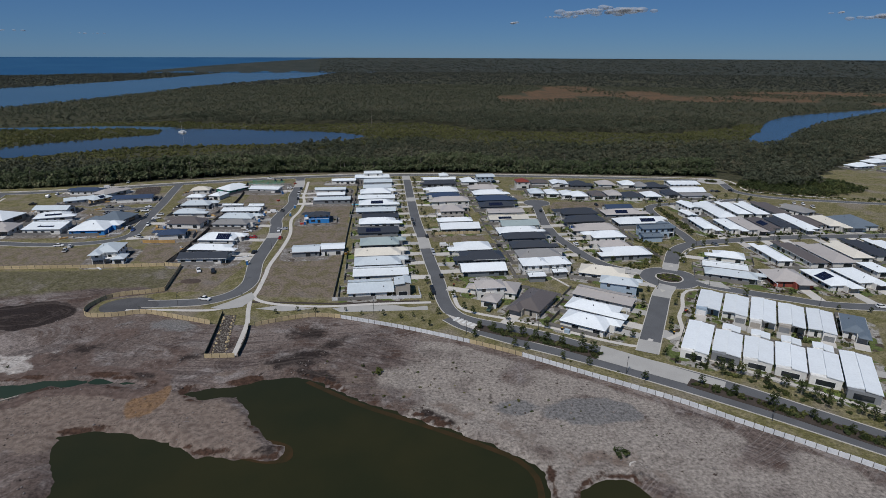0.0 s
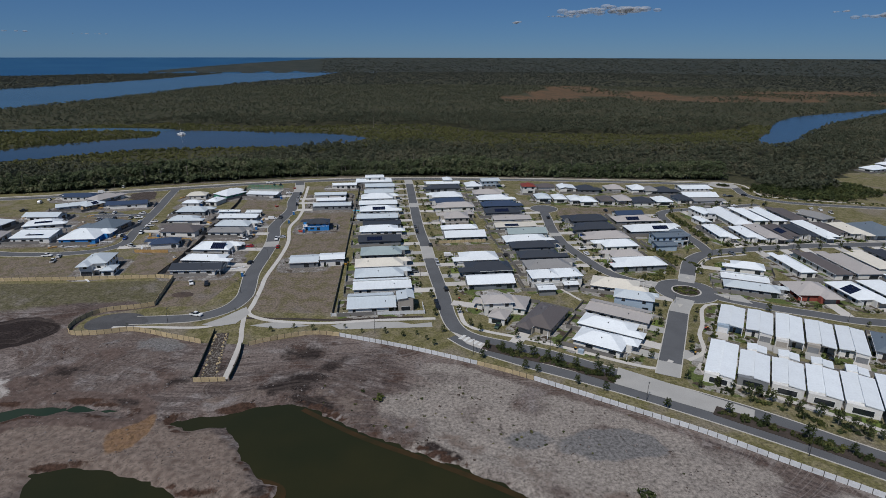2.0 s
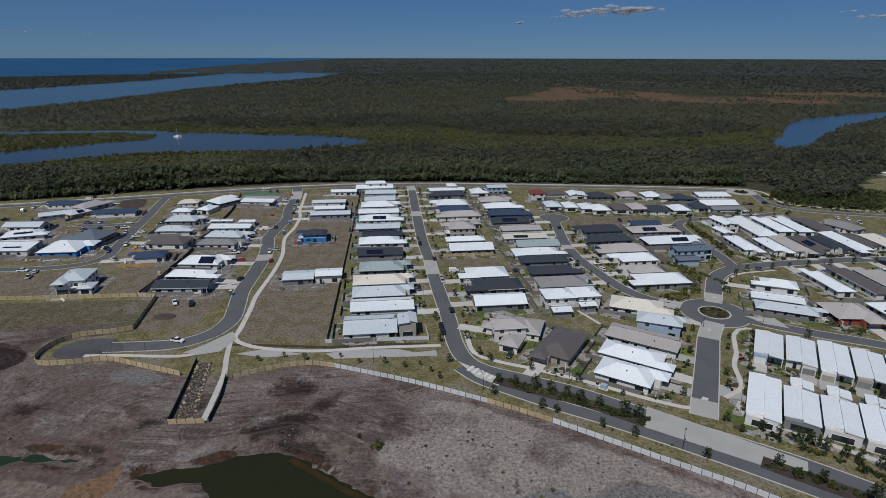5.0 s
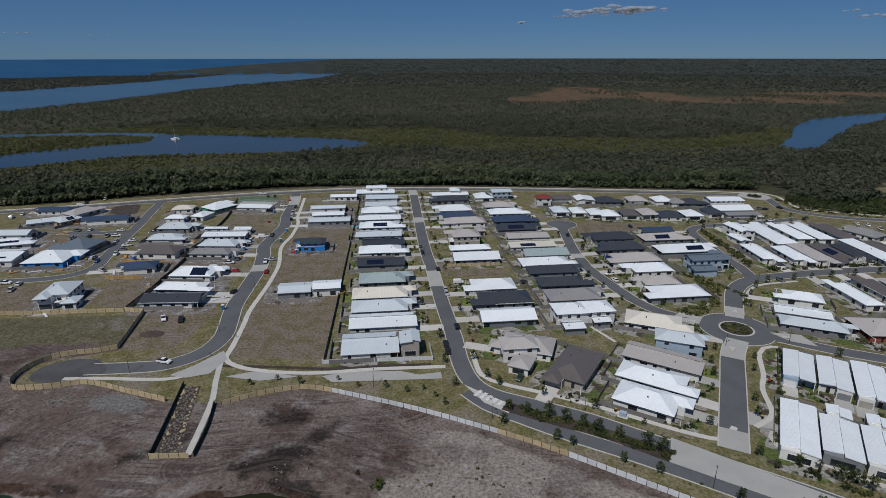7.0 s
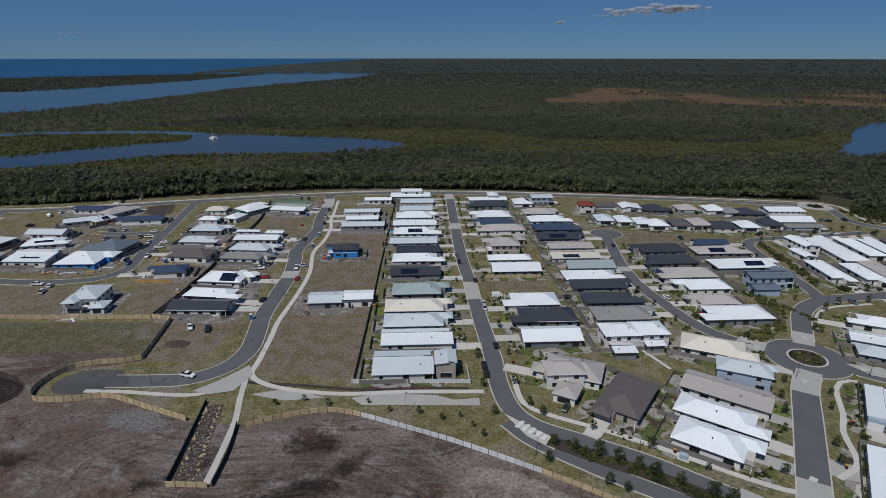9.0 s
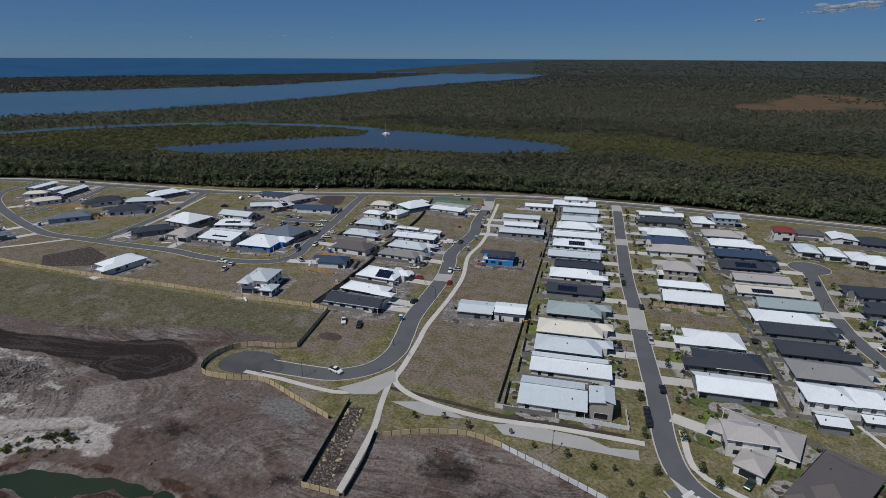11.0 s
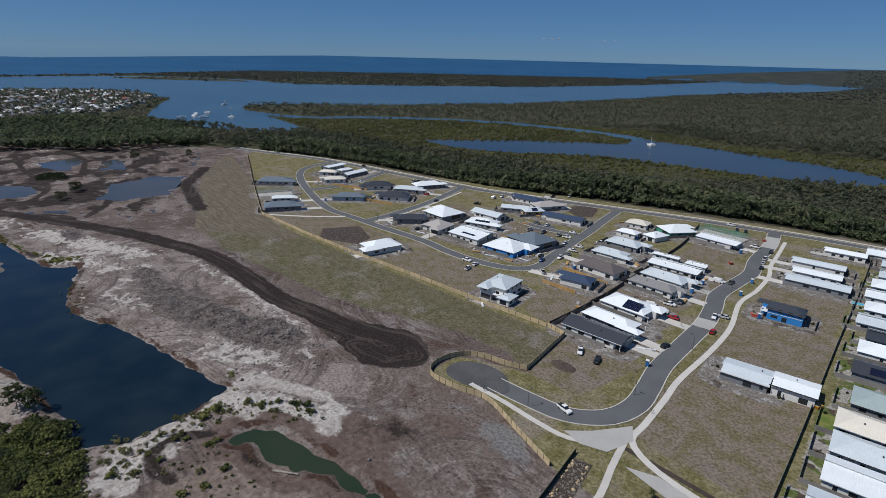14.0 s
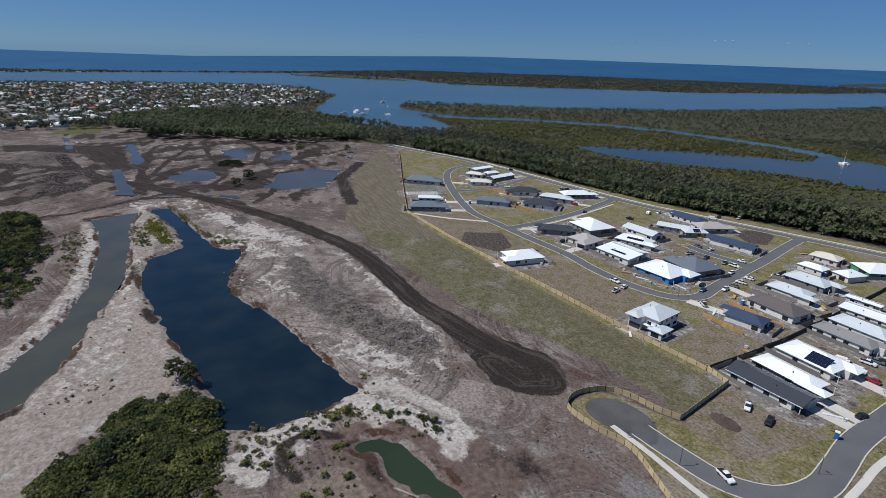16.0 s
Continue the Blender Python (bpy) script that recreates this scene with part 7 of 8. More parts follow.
# planted verges: inner side of the bend, and the beds beyond the last street
for line, n, wide, h in (([(72, 268), (80, 256), (88, 254)], 50, 2.5, (0.5, 1.3)), ([(88, 256), (98, 262), (106, 268), (112, 278), (116, 290), (116, 305)], 200, 3.6, (0.5, 1.6)), ([(149, 377), (149.5, 357), (149.5, 337), (148.5, 319)], 130, 2.2, (0.5, 1.6)), ([(135, 330), (135, 350), (135, 366)], 40, 1.6, (0.4, 1.2)), ([(152, 310), (175, 314), (204, 317.5), (240, 319)], 90, 1.8, (0.4, 1.3)), ([(240, 445), (262, 452), (290, 455), (330, 450)], 160, 8.0, (0.6, 1.8)), ([(236, 428), (262, 414), (300, 404), (340, 396)], 110, 5.0, (0.5, 1.4))):
    pts = smooth_line(line, 1.0)
    for i in range(n):
        q = pts[int(PR.integers(0, len(pts)))] + PR.uniform(-wide, wide, 2)
        if road_gap(q[0], q[1]) > 1.2:
            MORE.setdefault(("median shrubs", int(PR.choice((0, 1, 3, 4)))), []).append(pose(q[0], q[1], 0, 0, 0, PR.uniform(0, 360)) @ Matrix.Diagonal((*[PR.uniform(*h)] * 3, 1)))
for root in HOUSES[1:]:
    if root.name not in SIDES or root.location.x < -90:
        continue
    side, hx, hy = SIDES[root.name]
    for i in range(3 if root.location.y < 400 else 2):
        p = root.matrix_basis @ Vector((hx + PR.uniform(0.8, 4.5), -side * hy * PR.uniform(0.1, 1.1), 0))
        if free_of(p.x, p.y):
            shrub(p.x, p.y, PR.uniform(0.35, 0.8), int(PR.integers(0, 4)))
    p = root.matrix_basis @ Vector((-hx - PR.uniform(1.5, 4), PR.uniform(-hy, hy), 0))
    shrub(p.x, p.y, PR.uniform(0.5, 1.1), int(PR.integers(0, 4)), "shrub in a back yard", "garden shrubs")
for i in range(44):
    t = PR.uniform(0, 1)
    shrub(91 + 24 * t + PR.uniform(-0.8, 0.8), 186 + 44 * t + PR.uniform(-0.8, 0.8), PR.uniform(0.6, 1.2), int(PR.integers(0, 3)), "clipped hedge shrub beside the terraces", "terrace shrubs")
shrub(-21.5, 161.5, 2.0, 1, "lone round green bush on the bank", "earthworks shrubs", 0.1)
shrub(-27, 166, 0.8, 0, "small bush on the bank", "earthworks shrubs", 0.1)
shrub(47.5, 122, 2.2, 0, "lone bush beside the brown pool", "earthworks shrubs", 0.1)
# scrub on the sandy banks of the ponds
bank = [(-180, 116), (-176, 124), (-172, 132), (-168, 142), (-164, 150), (-158, 156), (-150, 160)]
line = smooth_line(bank, 1.0)
for x, y, r in ((-169, 139, 2.6), (-170, 144, 2.8), (-171, 141, 1.8), (-168, 152, 1.6), (-164, 154, 1.8), (-162, 159, 1.7), (-157, 162, 2.3), (-155, 164, 2.0), (-151, 163, 2.1), (-156, 136, 2.2), (-157, 138, 1.5), (-165, 130, 1.7), (-163, 132, 1.4), (-159, 124, 1.6), (-161, 114, 1.8), (-158, 118, 1.4), (-145, 135, 1.9), (-148, 130, 1.3), (-142, 129, 1.9), (-143, 124, 1.8), (-162, 104, 1.8), (-186, 155, 1.6), (-184, 154, 1.3), (-176, 152, 1.2)):
    shrub(x, y, r * 0.8, 4 if r < 1.4 else 1, "low spreading green bush on the white sand bank", "sand bank bushes", 0.1)
for i in range(90):
    p = line[int(PR.integers(0, len(line)))] + PR.uniform(-4.5, 4.5, 2)
    if max(float(depth_in(q, p[:1], p[1:])[0]) for q in PONDS) > -1.5:
        continue
    shrub(p[0], p[1], PR.uniform(0.25, 1.1), 4 if PR.random() < 0.7 else 0, "scrubby bush on the white sand bank", "bank scrub", 0.15)
for i in range(150):
    p = np.array([PR.uniform(-156, -128), PR.uniform(122, 145)]) if i < 60 else np.array([PR.uniform(-330, -205), PR.uniform(68, 100)]) if i < 90 else np.array([PR.uniform(-40, 60), PR.uniform(128, 170)])
    if max(float(depth_in(q, p[:1], p[1:])[0]) for q in PONDS) < -2.5:
        shrub(p[0], p[1], PR.uniform(0.2, 0.6), 4 if PR.random() < 0.7 else 0, "small tuft of scrub on the bare sand", "bank scrub", float(terrain(p[:1], p[1:])[0]))


def thicket(name, poly, n, h, label, leaf=("leaf_thicket", "leaf_street"), size=(0.9, 2.4), per=26, rag=2.2):
    """Many bushes grown together: each one a dome of small leaf clumps."""
    p = np.array(poly, float)
    lo, hi = p.min(0), p.max(0)
    x, y = PR.uniform(lo[0], hi[0], n), PR.uniform(lo[1], hi[1], n)
    d = depth_in(poly, x, y) + rag * wave2(x, y, 9)
    ok = (d > 0) & (wave2(x, y, 13) > -1.3)
    x, y, d = x[ok], y[ok], d[ok]
    r = PR.uniform(*size, len(x)) * np.clip(0.45 + d / 10, 0.45, 1)
    top = np.maximum(h * np.clip(0.15 + d / 11, 0, 1) * (0.75 + 0.35 * wave2(x, y, 11)), r * 0.9)
    cs, rs = [], []
    for k in range(per):
        a, q = PR.uniform(0, math.tau, len(x)), np.sqrt(PR.uniform(0, 1, len(x)))
        cs.append(np.stack([x + np.cos(a) * q * r, y + np.sin(a) * q * r, np.maximum(0.15, top - r * (1 - np.sqrt(1 - 0.9 * q * q)) * 1.3 - PR.uniform(0, 0.4, len(x)))], 1))
        rs.append(PR.uniform(0.10, 0.24, len(x)) * r + 0.06)
    c, rr = np.concatenate(cs), np.concatenate(rs)
    which = np.tile((wave2(x, y, 7) + PR.uniform(-0.7, 0.7, len(x)) > 0.35) * 1 if isinstance(leaf, tuple) else np.zeros(len(x), int), per)
    for k, kind in enumerate(leaf if isinstance(leaf, tuple) else (leaf,)):
        me = sprays(name, c[which == k], rr[which == k] * 1.15, kind, PR, 5, 0.8, 0.85)
        tagged(new(name, me), label, "bushes", kind="stuff")


x, y = PR.uniform(232, 335, 900), PR.uniform(405, 475, 900)
ok = inside([(245, 458), (283, 472), (326, 462), (334, 430), (300, 412), (285, 411), (256, 418), (240, 432)], x, y)
woods("planted_bank", (x[ok], y[ok]), 3.6, 1.7, "leaf_street", 6, 1.0, label="lush green planted bank beside the last street")
for i in range(22):
    a, q = PR.uniform(0, math.tau), 4.6 * math.sqrt(PR.uniform(0, 1))
    MORE.setdefault(("median shrubs", int(PR.integers(0, 3))), []).append(pose(226 + q * math.cos(a), 464 + q * math.sin(a), 0.2, 0, 0, PR.uniform(0, 360)) @ Matrix.Diagonal((*[PR.uniform(0.6, 1.3)] * 3, 1)))


POINT = [(-150, 70), (-173, 66), (-188, 76), (-201, 90), (-202, 104), (-190, 113), (-172, 112), (-150, 104)]
thicket("thicket", POINT, 1050, 4.6, "dense green thicket on the point between the ponds")
thicket("thicket", [(-165, 80), (-180, 74), (-194, 92), (-196, 103), (-180, 106)], 300, 5.2, "taller dark bushes in the middle of the thicket", "leaf_dark")
thicket("thicket", [(-150, 100), (-172, 108), (-178, 118), (-170, 128), (-160, 120)], 150, 1.6, "yellow-green low scrub at the thicket's rim", "scrub", (0.5, 1.2))
thicket("thicket", [(-436, 25), (-438, 36), (-427, 46), (-384, 54), (-350, 56), (-331, 53), (-306, 55), (-292, 51), (-280, 30), (-330, 0), (-420, 5)], 1300, 6.5, "dense dark-green thicket beside the channel", ("leaf_thicket", "leaf_dark"), (1.3, 3.2))
thicket("thicket", [(-382, 57), (-397, 73), (-365, 73), (-322, 71), (-310, 66), (-335, 61)], 260, 0.9, "patchy low scrub on the white bank of the channel", ("scrub", "leaf_street"), (0.4, 1.3), 20)
thicket("thicket", [(-206, 62), (-222, 78), (-214, 88), (-200, 72)], 60, 0.9, "low scrub on the sand spit", "scrub", (0.3, 0.8), 16)
thicket("reeds", [(-428, 116), (-397, 122), (-366, 128), (-345, 136), (-341, 146), (-333, 145), (-331, 134), (-363, 126), (-385, 121)], 1500, 0.8, "yellow-green reed strip along the narrow arm", "reed", (0.7, 1.5), 22, 0.8)
thicket("reeds", [(-411, 102), (-403, 105), (-382, 109), (-353, 112), (-345, 111), (-349, 105), (-363, 102), (-387, 98)], 800, 0.8, "yellow-green reed bed on the tip of the spit", "reed", (0.7, 1.5), 22, 0.8)
thicket("thicket", [(-385, 91), (-394, 97), (-364, 101), (-347, 101), (-352, 92)], 300, 0.9, "dull brown-green scrub on the spit", "scrub", (0.5, 1.2), 22, 1.0)
thicket("thicket", [(-308, 133), (-290, 128), (-262, 127), (-250, 134), (-252, 138), (-276, 133), (-300, 140)], 120, 0.8, "low scrub along the undercut bank", "scrub", (0.3, 0.9), 16)
thicket("thicket", [(-570, 163), (-548, 160), (-540, 172), (-556, 184), (-572, 178)], 120, 5.0, "round dark island of bushes on the mud flats", "leaf_dark", (1.5, 3.0))
big = tagged(plant("big_tree", np.random.default_rng(7)), "open-crowned dark tree on the sandy point", "tree", "lone trees")
big.matrix_basis = pose(-208, 101.5, 0) @ Matrix.Diagonal((1.1, 1.1, 1.1, 1))
for x, y, s in ((-204.5, 105.5, 0.95), (-470, 161, 0.9), (-474, 165, 0.7), (-490, 174, 1.1), (-495, 178, 0.9), (-598, 244, 1.2), (-583, 289, 1.1), (-606, 250, 0.8)):
    g = copy_thing(big, pose(x, y, 0, 0, 0, x) @ Matrix.Diagonal((s, s, s, 1)))
    g.matrix_basis = pose(x, y, 0, 0, 0, x) @ Matrix.Diagonal((s, s, s, 1))
for (group, i), ms in MORE.items():
    src = SHRUBS[i]
    v = np.array([q.co for q in src.vertices])
    f = np.array([q.vertices[:] for q in src.polygons])
    vs = np.concatenate([v @ np.array(m.to_3x3()).T + np.array(m.translation) for m in ms])
    fs = np.concatenate([f + len(v) * q for q in range(len(ms))])
    tagged(new("shrubs", raw_mesh("shrubs", vs, fs, src.materials[0].name)), "scattered low shrubs and reeds" if group != "garden shrubs" else "small shrubs in the gardens", "shrubs", kind="stuff")

# ---- vehicles ----
def hull(bm, rows):
    """A closed skin over cross-sections: (x, half width, z low, z high)."""
    rings = []
    for x, w, z0, z1 in rows:
        rings.append([bm.verts.new(p) for p in ((x, -w, z0), (x, w, z0), (x, w, z0 + (z1 - z0) * 0.7), (x, w * 0.9, z1), (x, -w * 0.9, z1), (x, -w, z0 + (z1 - z0) * 0.7))])
    for a, b in zip(rings, rings[1:]):
        for i in range(6):
            bm.faces.new((a[i], a[(i + 1) % 6], b[(i + 1) % 6], b[i]))
    bm.faces.new(rings[0][::-1])
    bm.faces.new(rings[-1])


VEHICLES = {}


def make_vehicle(colour, kind):
    words = {"car": "parked hatchback", "ute": "parked utility with an open tray", "van": "parked delivery van"}[kind]
    root = empty(kind if kind != "ute" else "utility", pose(0, 0, 0), f"{colour} {words} on the estate", "car" if kind == "car" else kind, "parked vehicles")
    bm = bmesh.new()
    if kind == "van":
        hull(bm, ((-2.4, 0.85, 0.35, 1.8), (-2.2, 0.92, 0.3, 2.05), (1.1, 0.92, 0.3, 2.05), (1.75, 0.9, 0.3, 1.25), (2.4, 0.82, 0.35, 1.0)))
    elif kind == "ute":
        hull(bm, ((-2.55, 0.9, 0.5, 1.05), (-0.75, 0.92, 0.4, 1.1), (1.2, 0.92, 0.35, 1.15), (2.3, 0.9, 0.35, 1.02), (2.6, 0.8, 0.4, 0.8)))
    else:
        hull(bm, ((-2.2, 0.8, 0.4, 0.95), (-1.95, 0.88, 0.3, 1.05), (1.0, 0.9, 0.28, 1.0), (2.0, 0.86, 0.3, 0.88), (2.2, 0.76, 0.35, 0.7)))
    part("body", bm, "car_" + colour, root)
    bm = bmesh.new()
    if kind == "car":
        hull(bm, ((-2.0, 0.76, 0.98, 1.1), (-1.5, 0.74, 0.98, 1.42), (0.1, 0.74, 0.98, 1.46), (1.1, 0.72, 0.95, 1.02)))
    elif kind == "ute":
        hull(bm, ((-0.75, 0.78, 1.08, 1.7), (0.6, 0.76, 1.1, 1.72), (1.35, 0.76, 1.1, 1.16)))
    else:
        hull(bm, ((1.05, 0.8, 1.2, 1.95), (1.2, 0.8, 1.15, 1.9), (1.8, 0.8, 1.15, 1.22)))
    part("cabin_glass", bm, "glass", root)
    if kind != "van":
        part("roof_panel", boxes((-1.4, 0.05, -0.66, 0.66, 1.44, 1.50) if kind == "car" else (-0.7, 0.55, -0.68, 0.68, 1.71, 1.77)), "car_" + colour, root)
    if kind == "ute":
        part("tray", boxes((-2.45, -0.85, -0.76, 0.76, 1.06, 1.12)), "tyre", root)
    wheel = None
    for x in (-1.4, 1.4):
        for y in (-0.82, 0.82):
            if wheel is None:
                b2 = bmesh.new()
                rod(b2, (0, -0.11, 0), (0, 0.11, 0), 0.33, 0.33, 12)
                w = wheel = part("wheel", b2, "tyre", root)
            else:
                w = new("wheel", wheel.data)
                w.parent = root
            w.location = (x, y, 0.33)
    for y in (-0.6, 0.6):
        x = {"car": 2.12, "ute": 2.5, "van": 2.3}[kind]
        part("headlight", boxes((x, x + 0.07, y - 0.15, y + 0.15, 0.62, 0.74)), "frame_white", root)
    return root


def vehicle(x, y, ang, colour, kind):
    m = pose(x, y, 0.1, 0, 0, ang)
    if (colour, kind) not in VEHICLES:
        VEHICLES[colour, kind] = make_vehicle(colour, kind)
        VEHICLES[colour, kind].matrix_basis = m
        return VEHICLES[colour, kind]
    return copy_thing(VEHICLES[colour, kind], m)


vehicle(-146.6, 467.1, -165, "white", "ute")
vehicle(-139.8, 457.5, -75, "black", "car")
vehicle(-135.1, 458.8, -75, "black", "car")
vehicle(-120.5, 430.9, -173, "white", "ute")
vehicle(-111.2, 427.8, -83, "black", "car")
vehicle(-109.5, 413.5, 97, "white", "ute")
vehicle(-107.9, 405.3, 103, "silver", "car")
vehicle(-105.9, 396.8, 103, "black", "car")
vehicle(-108.4, 363.7, 90, "grey", "ute")
vehicle(-113.1, 360.4, 0, "white", "van")
vehicle(-116.4, 316.9, 13, "white", "ute")
vehicle(-115.3, 321.1, 13, "grey", "car")
vehicle(-98.5, 319.4, -77, "white", "ute")
vehicle(-96.0, 322.0, -167, "silver", "car")
vehicle(-210.7, 289.3, 3, "white", "ute")
vehicle(-203.8, 288.2, 108, "white", "car")
vehicle(-202.2, 281.4, 108, "white", "ute")
vehicle(-290.7, 400.1, 107, "white", "van")
vehicle(-289.4, 408.0, -73, "white", "car")
vehicle(-286.4, 377.7, -161, "black", "ute")
vehicle(-264.5, 430.9, 19, "white", "van")
vehicle(-265.3, 438.7, 109, "black", "car")
vehicle(-258.1, 449.6, 109, "white", "ute")
vehicle(-229.3, 371.3, 176, "grey", "ute")
vehicle(-222.3, 373.3, 99, "white", "car")
vehicle(-222.9, 356.6, 86, "silver", "ute")
vehicle(-214.6, 359.2, -81, "black", "car")
vehicle(-203.0, 372.2, -167, "white", "car")
vehicle(-205.2, 361.6, 103, "silver", "ute")
vehicle(-200.1, 361.9, 12, "white", "ute")
vehicle(-194.3, 351.5, -77, "white", "car")
vehicle(-185.5, 352.8, -167, "white", "car")
vehicle(-184.0, 344.3, -167, "white", "ute")
vehicle(-182.8, 337.0, -167, "grey", "car")
vehicle(-181.9, 329.8, -77, "white", "ute")
vehicle(-185.7, 319.0, -77, "blue", "car")
vehicle(-189.9, 324.1, 103, "black", "car")
vehicle(-175.0, 305.7, 150, "silver", "ute")
vehicle(-181.4, 368.3, -168, "white", "ute")
vehicle(-370.3, 390.6, 98, "white", "ute")
vehicle(-368.2, 393.7, -82, "black", "car")
vehicle(-358.4, 382.3, -82, "black", "ute")
vehicle(-329.5, 368.5, -161, "red", "car")
vehicle(-310.7, 360.9, 109, "black", "car")
vehicle(-267.3, 305.8, 93, "black", "car")
vehicle(-393.0, 354.5, 23, "white", "car")
vehicle(-448.5, 397.2, 7, "black", "car")
vehicle(-122.1, 309.4, -167, "white", "van")
vehicle(-119.3, 309.2, 13, "white", "ute")
vehicle(-115.1, 307.8, 5, "white", "van")
vehicle(-109.3, 305.4, -175, "red", "car")
vehicle(-115.0, 322.6, -167, "black", "car")
vehicle(-114.2, 281.0, 5, "black", "car")
vehicle(-102.5, 219.6, -14, "white", "ute")
vehicle(-119.0, 253.0, -62, "white", "ute")
vehicle(-111.5, 252.0, -70, "black", "ute")
vehicle(-93.5, 305.0, 96, "red", "car")
vehicle(-100.5, 280.0, 85, "black", "car")
vehicle(-119.0, 351.0, 8, "white", "car")
vehicle(-16.8, 268.1, -171, "grey", "ute")
vehicle(-5.7, 284.3, 99, "silver", "car")
vehicle(-4.9, 278.9, -81, "silver", "car")
vehicle(-9.4, 309.1, 99, "black", "car")
vehicle(-0.7, 247.1, 99, "black", "car")
vehicle(-5.0, 233.1, 96, "black", "car")
vehicle(-4.3, 228.1, -84, "black", "ute")
vehicle(0.5, 292.0, 7, "white", "van")
vehicle(-19.9, 344.5, 97, "grey", "car")
vehicle(-18.2, 333.7, -81, "black", "car")
vehicle(66.0, 365.5, 88, "black", "car")
vehicle(79.1, 326.7, 3, "blue", "car")
vehicle(76.5, 356.4, 177, "grey", "car")
vehicle(81.0, 317.2, 11, "white", "van")
vehicle(72.4, 403.9, 178, "grey", "car")
vehicle(108.1, 382.5, -83, "black", "car")
vehicle(129.4, 398.4, 74, "white", "car")
vehicle(136.9, 369.7, 69, "white", "car")
vehicle(156.9, 393.9, -169, "black", "car")
vehicle(213.6, 425.1, 23, "black", "car")
vehicle(210.6, 426.5, -9, "grey", "car")
vehicle(202.7, 397.1, 23, "white", "car")
vehicle(225.5, 401.1, 56, "black", "car")
vehicle(74.0, 303.2, -164, "white", "car")
vehicle(74.3, 295.7, 106, "white", "car")
vehicle(85.1, 280.9, -163, "red", "car")
vehicle(85.5, 278.5, -151, "white", "car")
vehicle(152.3, 296.2, -75, "grey", "car")
vehicle(19.5, 210.5, -115, "green", "car")
vehicle(225.3, 428.3, -67, "black", "car")
vehicle(252.2, 390.0, 75, "white", "car")
vehicle(256.8, 386.9, -105, "white", "car")
vehicle(258.8, 379.1, 75, "white", "ute")
vehicle(220.7, 306.5, 94, "black", "car")
vehicle(134.1, 187.2, 66, "black", "car")
vehicle(185.2, 214.5, -7, "white", "car")


# ---- lamps, poles ----
def street_lamp():
    root = empty("street_lamp", pose(0, 0, 0), "dark grey street lamp on a slim pole", "street lamp", "street lamps")
    bm = bmesh.new()
    rod(bm, (0, 0, 0), (0, 0, 5.6), 0.09, 0.06, 8)
    rod(bm, (0, 0, 5.5), (1.1, 0, 5.9), 0.05, 0.04, 6)
    part("pole", bm, "steel", root)
    part("lamp_head", boxes((0.9, 1.6, -0.16, 0.16, 5.84, 5.98)), "steel", root)
    part("base_plate", boxes((-0.2, 0.2, -0.2, 0.2, 0, 0.06)), "steel", root)
    return root


lamp = street_lamp()
lamp.matrix_basis = pose(-28, 205.5, 0, 0, 0, 90)
for x, y, a in ((9, 189.5, 120), (61, 161.5, 60), (97.5, 233.5, 30), (141, 294.5, 100), (122, 236, 200), (37, 193.8, -110), (-111, 213, 90), (-92.5, 243, 200), (-93, 286, 180), (-103, 349, 180), (-120, 420, 0), (96, 137, 50),
                (-13, 262, 0), (-28, 392, 0), (-17, 330, 0), (60, 330, 0), (79, 285, 180), (-186, 303, 100), (-250, 299, -90), (-300, 300, 0), (-402, 320, 0), (190, 305, 90), (160, 216, 90), (126, 118, 40)):
    copy_thing(lamp, pose(x, y, 0, 0, 0, a))


def mast(x, y, h):
    root = empty("power_pole", pose(x, y, 0), "tall bare power pole among the trees", "pole", "power poles")
    bm = bmesh.new()
    rod(bm, (0, 0, 0), (0, 0, h), 0.22, 0.14, 8)
    part("pole", bm, "trunk", root)
    part("cross_arm", boxes((-1.1, 1.1, -0.07, 0.07, h - 0.8, h - 0.65)), "trunk", root)


for x, y, h in ((-105, 830, 26), (-215, 470, 14), (-330, 440, 14), (-30, 520, 16), (110, 505, 16)):
    mast(x, y, h)


# ---- small site things ----
def site_toilet():
    root = empty("portable_toilet", pose(0, 0, 0), "blue plastic portable toilet on a building lot", "toilet", "portable toilets")
    part("cabin", boxes((-0.55, 0.55, -0.55, 0.55, 0.1, 2.1)), "plastic_blue", root)
    part("roof", boxes((-0.62, 0.62, -0.62, 0.62, 2.1, 2.25)), "frame_white", root)
    part("door", boxes((0.55, 0.58, -0.4, 0.4, 0.15, 1.95)), "plastic_blue", root)
    part("base", boxes((-0.6, 0.6, -0.6, 0.6, 0, 0.1)), "timber_dark", root)
    return root


wc = site_toilet()
wc.matrix_basis = pose(-98.5, 262.5, 0, 0, 0, 20)
for x, y in ((-122, 414), (-117, 352), (-116, 338), (-102, 372), (-100, 352), (-86, 333), (-168, 322), (-360, 300), (-172, 392)):
    copy_thing(wc, pose(x, y, 0, 0, 0, x * 7))


def skip_bin(colour, words):
    root = empty("skip_bin", pose(0, 0, 0), words, "skip", "skips")
    bm = bmesh.new()
    v = block(bm, -1.4, 1.4, -0.85, 0.85, 0.05, 1.1)
    for p in v[:4]:
        p.co.x *= 0.72
    part("bin", bm, colour, root)
    bm = bmesh.new()
    bmesh.ops.create_icosphere(bm, subdivisions=2, radius=1)
    for q in bm.verts:
        q.co = Vector((q.co.x * 1.2, q.co.y * 0.7, 1.05 + q.co.z * 0.3)) * (1 + 0.1 * noise.noise(q.co * 3))
    part("rubbish", bm, "rubble", root)
    return root


